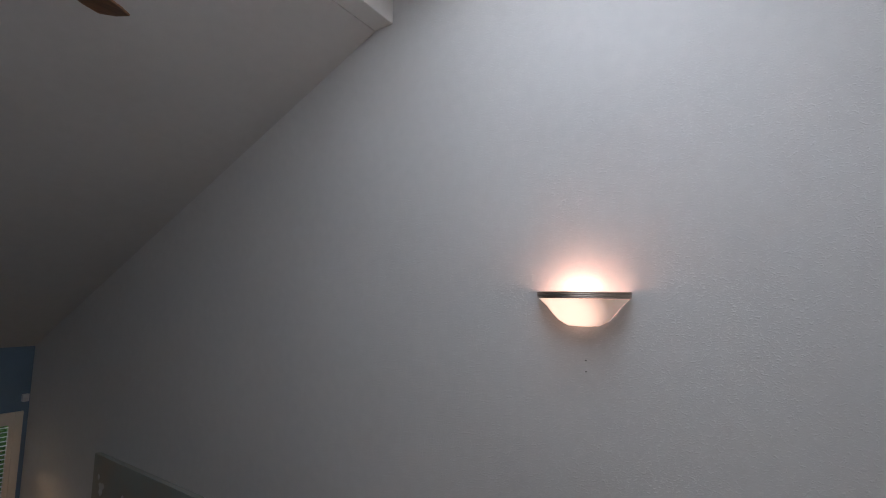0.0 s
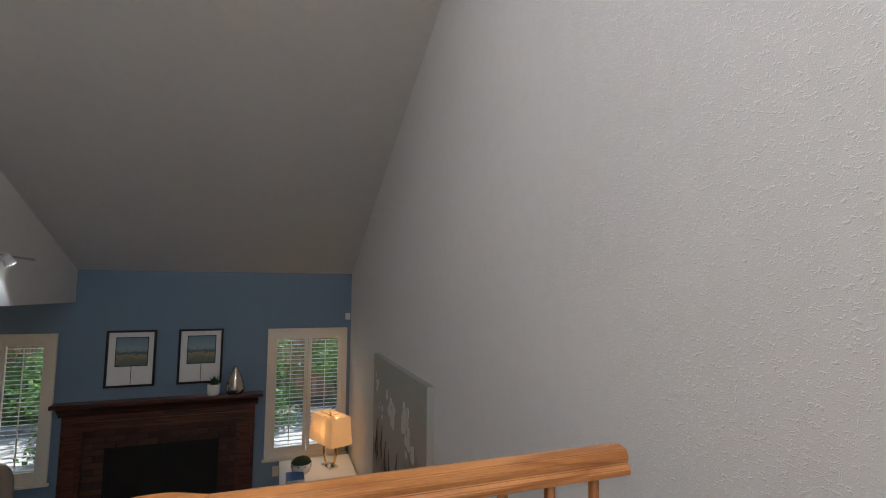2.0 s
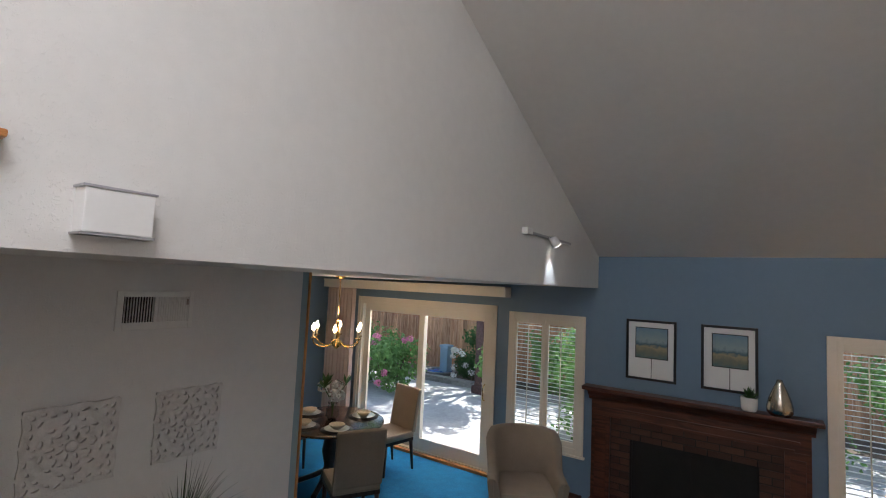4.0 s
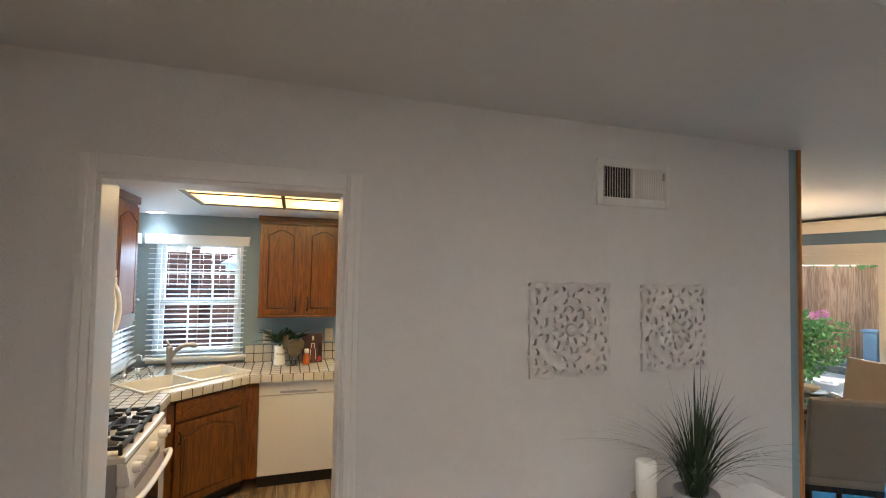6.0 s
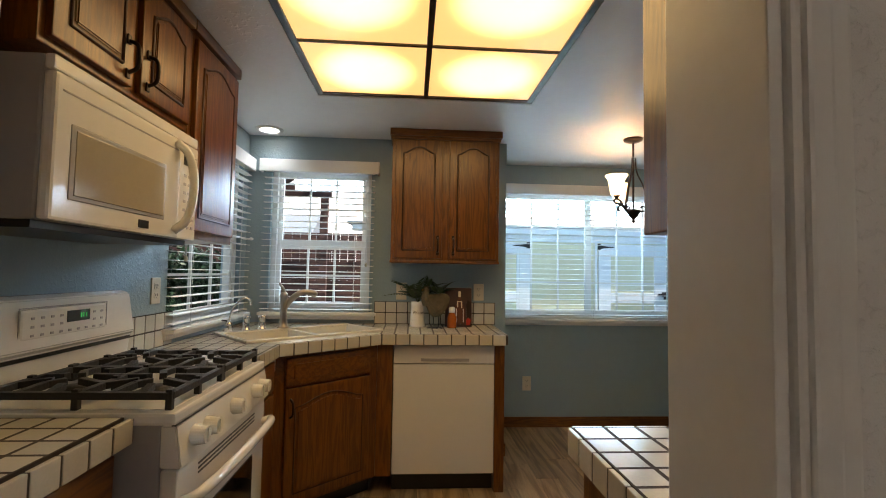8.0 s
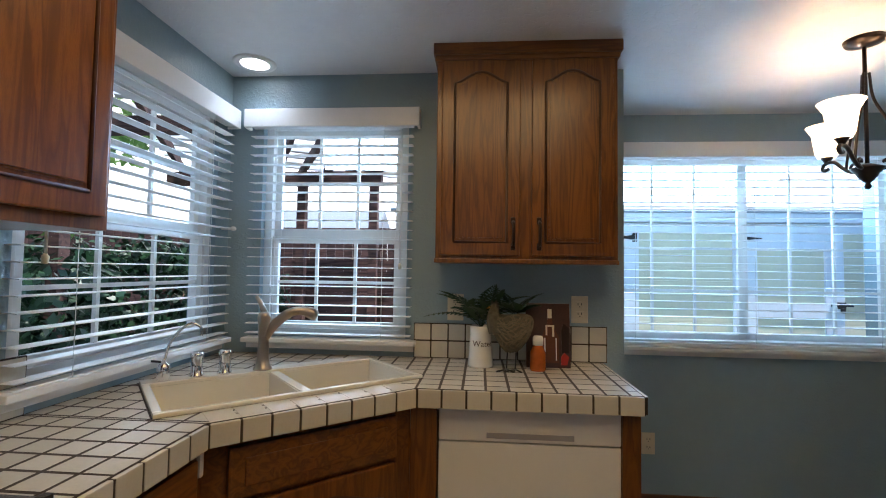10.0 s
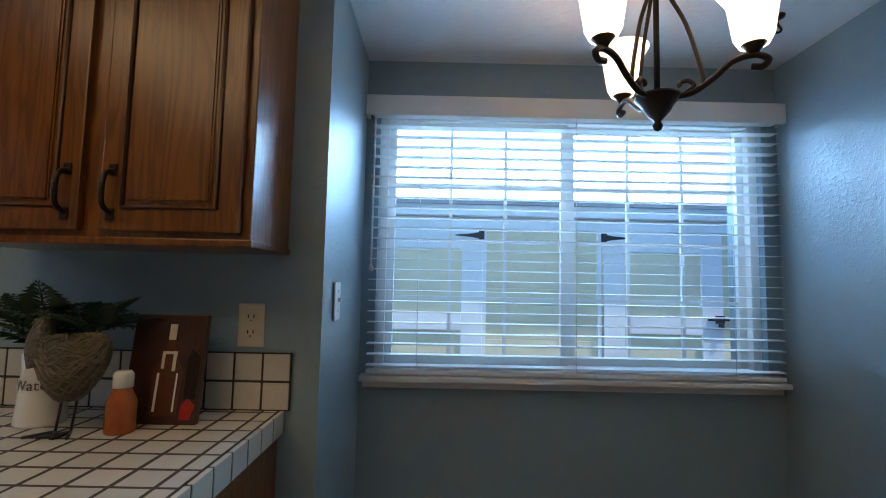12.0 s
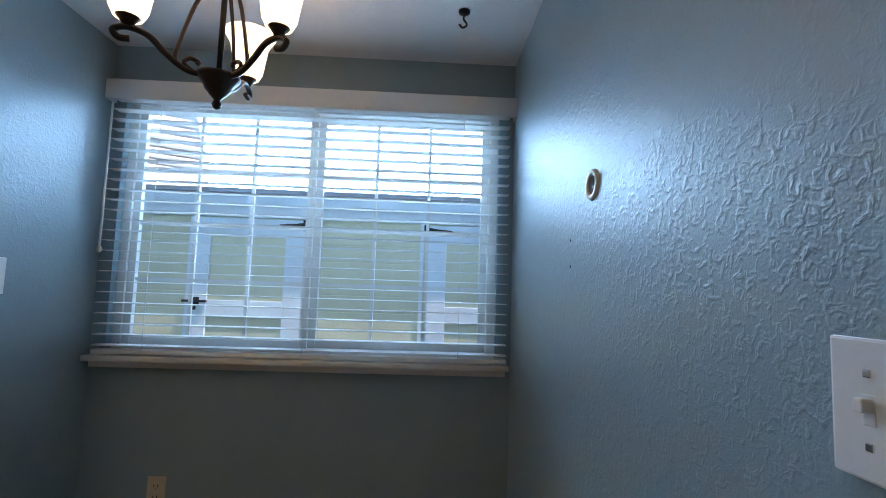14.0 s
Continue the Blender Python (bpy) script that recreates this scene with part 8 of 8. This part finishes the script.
bush("garden_shrub", -3.6, 11.7, 0.6, 1.5, LEAF, "leafy climbing shrub against the fence", 44, None, 0, 14)

FOX, FOY = -4.55, 10.75
fo = thing("garden_fountain", (FOX, FOY, -0.2), "stone garden fountain bowl with blue water and a pale blue pillar", "fountain")
part("base", lathe([(0, 0), (0.22, 0), (0.19, 0.05), (0.12, 0.1), (0.14, 0.12), (0, 0.12)], (FOX, FOY, -0.2)), STONE, fo)
part("bowl", lathe([(0.14, 0.08), (0.32, 0.14), (0.44, 0.22), (0.46, 0.27), (0.40, 0.27), (0.34, 0.21), (0, 0.19)], (FOX, FOY, -0.2), 32), STONE, fo)
part("water", lathe([(0, 0), (0.385, 0), (0.385, 0.01), (0, 0.01)], (FOX, FOY, 0.03), 32), BLUE_GLAZE, fo)
part("pillar", boxes((FOX + 0.02, FOX + 0.26, FOY - 0.02, FOY + 0.22, -0.012, 0.68), (FOX, FOX + 0.28, FOY - 0.04, FOY + 0.24, 0.68, 0.74), bevel=0.02), FOUNTAIN_BLUE, fo)
gw = thing("garden_wall", (-3.8, 10.25, -0.2), "low dry-stacked stone garden edge", "garden wall")
GS = mesh_of("stone", boxes((-0.19, 0.19, -0.11, 0.11, -0.035, 0.035), bevel=0.015), STONE)
for r in range(2):
    for i in range(17):
        piece("stone", GS, gw, (-7.2 + i * 0.4 + r * 0.2, 10.28, -0.085 + r * 0.072))
po = thing("pergola_post", (-2.82, 9.9, -0.12), "dark brown timber post beside the patio", "post")
part("post", boxes((-2.91, -2.73, 9.81, 9.99, -0.12, 2.9), bevel=0.01), FENCE_SHADED, po)
part("base", boxes((-2.96, -2.68, 9.76, 10.04, -0.12, 0.05), bevel=0.01), FENCE_SHADED, po)
pp_ = thing("patio_plant", (-2.35, 9.6, -0.12), "leafy plant in a grey pot on the patio", "potted plant")
part("pot", lathe([(0, 0), (0.16, 0), (0.22, 0.3), (0.23, 0.34), (0.2, 0.34), (0.18, 0.28), (0, 0.28)], (-2.35, 9.6, -0.12)), STONE, pp_)
bm = bmesh.new()
leaf_cloud(bm, (-2.35, 9.6, 0.65), 0.4, 320, 0.06, random.Random(77), 1.1)
part("leaves", bm, LEAF_LIGHT, pp_)
part("stem", tube([(-2.35, 9.6, 0.15), (-2.35, 9.6, 0.6)], 0.015), BARK, pp_)


def tree(x, y, h, r, seed, mat, label, leaves=110):
    rnd = random.Random(seed)
    t = thing("tree", (x, y, -0.25), label, "tree")
    part("trunk", tube(curve_points([(x, y, -0.25), (x + 0.1, y, h * 0.3), (x - 0.05, y + 0.1, h * 0.62)], 5), [0.16 - 0.009 * i for i in range(11)], None, 8), BARK, t)
    bm = bmesh.new()
    for k in range(7):
        a = math.tau * k / 7 + rnd.uniform(-0.3, 0.3)
        tip = (x + r * 0.75 * math.cos(a), y + r * 0.75 * math.sin(a), h * rnd.uniform(0.6, 0.95))
        part("limb", tube(curve_points([(x, y, h * rnd.uniform(0.35, 0.55)), (x + r * 0.4 * math.cos(a), y + r * 0.4 * math.sin(a), h * 0.62), tip], 4), [0.07, 0.065, 0.06, 0.05, 0.045, 0.04, 0.03, 0.02, 0.012], None, 6), BARK, t)
        for q in range(7):
            c = (tip[0] + rnd.gauss(0, r * 0.28), tip[1] + rnd.gauss(0, r * 0.28), tip[2] + rnd.gauss(0, r * 0.25))
            leaf_cloud(bm, c, r * rnd.uniform(0.18, 0.3), leaves, 0.075, rnd)
    part("crown", bm, mat, t)
    return t


tree(-1.9, -5.8, 3.5, 1.9, 3, LEAF_LIGHT, "leafy green tree outside the stove window")
tree(-4.6, -5.4, 3.7, 1.7, 5, LEAF_LIGHT, "leafy green tree at the corner of the garden")
tree(4.2, 12.6, 5.0, 2.0, 6, LEAF_LIGHT, "tall green tree behind the garden fence")
# added tree: its unseen crown casts the dappled shade on the patio
tree(-2.9, 11.0, 4.6, 2.3, 9, LEAF_LIGHT, "tall leafy tree by the fence, added with its crown out of view to shade the patio", 330)
tree(0.6, 13.0, 5.0, 1.9, 7, LEAF, "tall green tree behind the garden fence")
for i in range(4):
    bush("hedge_shrub", -1.2 - 1.15 * i, -3.7 - 0.1 * (i % 2), 0.75, 1.35, LEAF_DARK, "dense dark green hedge shrub", 60 + i, None, 0, 22)

for i, (x, y) in enumerate(((-6.9, -3.35), (-6.1, -3.95), (-7.6, -4.3), (-5.3, -4.5))):
    bush("hedge_shrub", x, y, 0.75, 1.6, LEAF_DARK, "dense dark green hedge shrub", 80 + i, None, 0, 26)

# shed behind the nook
sd_ = thing("garden_shed", (-5.4, 1.5, -0.2), "pale yellow garden shed with white trim and black hinges", "shed")
SXF = -4.62
part("wall", boxes((-6.2, SXF, -0.6, 3.6, -0.2, 1.72)), SHED_YELLOW, sd_)
SL = mesh_of("siding", boxes((0, 0.006, -2.1, 2.1, -0.052, 0.052), bevel=0.002), SHED_YELLOW)
for i in range(15):
    piece("siding", SL, sd_, (SXF, 1.5, -0.05 + i * 0.108 + 0.06))
part("fascia", boxes((SXF, SXF + 0.09, -0.7, 3.7, 1.705, 1.775), bevel=0.004), SHED_WHITE, sd_)
part("soffit_shadow_board", boxes((SXF + 0.006, SXF + 0.03, -0.6, 3.6, 1.63, 1.70), bevel=0.003), SHED_WHITE, sd_)
part("roof", prism([(-6.3, 1.86), (SXF + 0.12, 1.772), (SXF + 0.12, 1.80), (-6.3, 1.95)], "y", -0.75, 3.75), SHINGLE, sd_)
for y0, y1 in ((0.445, 1.192), (1.965, 2.725)):
    part("shed_door", boxes((SXF + 0.008, SXF + 0.03, y0, y0 + 0.135, -0.05, 1.62), (SXF + 0.008, SXF + 0.03, y1 - 0.135, y1, -0.05, 1.62), (SXF + 0.008, SXF + 0.03, y0 + 0.135, y1 - 0.135, 1.50, 1.62),
                            (SXF + 0.008, SXF + 0.03, y0 + 0.135, y1 - 0.135, 0.98, 1.09), (SXF + 0.008, SXF + 0.03, y0 + 0.135, y1 - 0.135, -0.05, 0.08), bevel=0.003), SHED_WHITE, sd_)
    part("shed_panel", boxes((SXF + 0.006, SXF + 0.016, y0 + 0.135, y1 - 0.135, 0.08, 0.98), (SXF + 0.006, SXF + 0.016, y0 + 0.135, y1 - 0.135, 1.09, 1.50)), SHED_YELLOW, sd_)
for y in (1.205, 1.94):
    part("corner_board", boxes((SXF + 0.006, SXF + 0.022, y - 0.012, y + 0.012, -0.05, 1.63)), SHED_WHITE, sd_)
for y0, dr_ in ((1.165, -1), (1.985, 1)):
    hg = part("hinge", prism([(y0, 1.565), (y0, 1.605), (y0 + dr_ * 0.04, 1.597), (y0 + dr_ * 0.15, 1.588), (y0 + dr_ * 0.15, 1.582), (y0 + dr_ * 0.04, 1.573)], "x", SXF + 0.03, SXF + 0.036), IRON, sd_)
    part("hinge_plate", boxes((SXF + 0.03, SXF + 0.036, min(y0, y0 - dr_ * 0.035), max(y0, y0 - dr_ * 0.035), 1.55, 1.622)), IRON, hg)
for y in (0.51, 2.70):
    lt = part("latch", boxes((SXF + 0.03, SXF + 0.05, y - 0.075, y + 0.075, 1.072, 1.088), bevel=0.002), IRON, sd_)
    part("latch_plate", boxes((SXF + 0.03, SXF + 0.04, y - 0.028, y + 0.028, 1.055, 1.105)), IRON, lt)
    part("padlock", boxes((SXF + 0.04, SXF + 0.055, y - 0.016, y + 0.016, 1.025, 1.06), bevel=0.004), IRON, lt)

# pergola and neighbour seen over the sink
pg = thing("pergola", (-5.6, -1.6, -0.2), "dark timber pergola with slatted top outside the sink window", "pergola")
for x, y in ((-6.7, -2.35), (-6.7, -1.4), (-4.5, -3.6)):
    part("post", boxes((x - 0.055, x + 0.055, y - 0.055, y + 0.055, -0.2, 2.52), bevel=0.006), FENCE_SHADED, pg)
part("beam", boxes((-6.76, -6.64, -4.2, -1.3, 2.38, 2.56), bevel=0.006), FENCE_SHADED, pg)
part("beam", boxes((-4.56, -4.44, -4.2, -1.15, 2.42, 2.56), bevel=0.006), FENCE_SHADED, pg)
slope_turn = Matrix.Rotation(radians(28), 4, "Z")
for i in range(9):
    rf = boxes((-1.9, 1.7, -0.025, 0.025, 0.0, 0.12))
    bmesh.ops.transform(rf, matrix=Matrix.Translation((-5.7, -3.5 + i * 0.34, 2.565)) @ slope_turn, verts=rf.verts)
    part("rafter", rf, FENCE_SHADED, pg)
for i in range(11):
    sl_ = boxes((-0.05, 0.05, -1.7, 1.7, 0.0, 0.03))
    bmesh.ops.transform(sl_, matrix=Matrix.Translation((-7.1 + i * 0.28, -2.5 + i * 0.14, 2.69)) @ slope_turn, verts=sl_.verts)
    part("slat", sl_, SHED_WHITE, pg)
sf = thing("side_fence", (-6.9, -1.4, -0.2), "dark horizontal-board fence outside the sink window", "fence")
SB = mesh_of("board", boxes((-0.012, 0.012, -1.15, 1.15, -0.068, 0.068), bevel=0.003), FENCE_SHADED)
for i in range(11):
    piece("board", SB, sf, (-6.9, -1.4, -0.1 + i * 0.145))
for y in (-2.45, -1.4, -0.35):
    part("post", boxes((-6.98, -6.91, y - 0.05, y + 0.05, -0.2, 1.55)), FENCE_SHADED, sf)
nh = thing("neighbour_house", (-24, -6, -0.3), "pale stucco neighbouring house with a grey shingle roof", "house")
part("wall", boxes((-27, -22.5, -11, -5.4, -0.3, 2.9)), STUCCO, nh)
part("roof", prism([(-22.1, 2.8), (-27.4, 2.8), (-24.75, 4.3)], "y", -11.4, -5.0), SHINGLE, nh)
# unseen roof over the house, so that the sky lights it through its openings alone
# last slab: an eave added to keep sun off the patio door
structure("roof", boxes((-3.9, 0.93, SOUTH - 0.15, 0.4, 5.25, 5.35), (-3.9, 0.93, 2.2, YB + 0.15, 2.62, 2.72), (-3.9, -1.62, SOUTH - 0.15, 2.2, 2.62, 2.72), (-1.62, 0.93, 0.62, 2.2, 2.62, 2.72), (-3.9, XR + 0.4, YB + 0.15, 6.75, 2.9, 2.98)), SHINGLE, "unseen grey shingle roof over kitchen and dining room, with an added sun-blocking eave", "roof")

# added glowing sheet in place of a brighter sky
structure("backdrop", boxes((-70.5, -70, -70, 70, -0.3, 45)), SKY_SHEET, "glowing white sheet standing in for the bright sky in the distance", "sky")
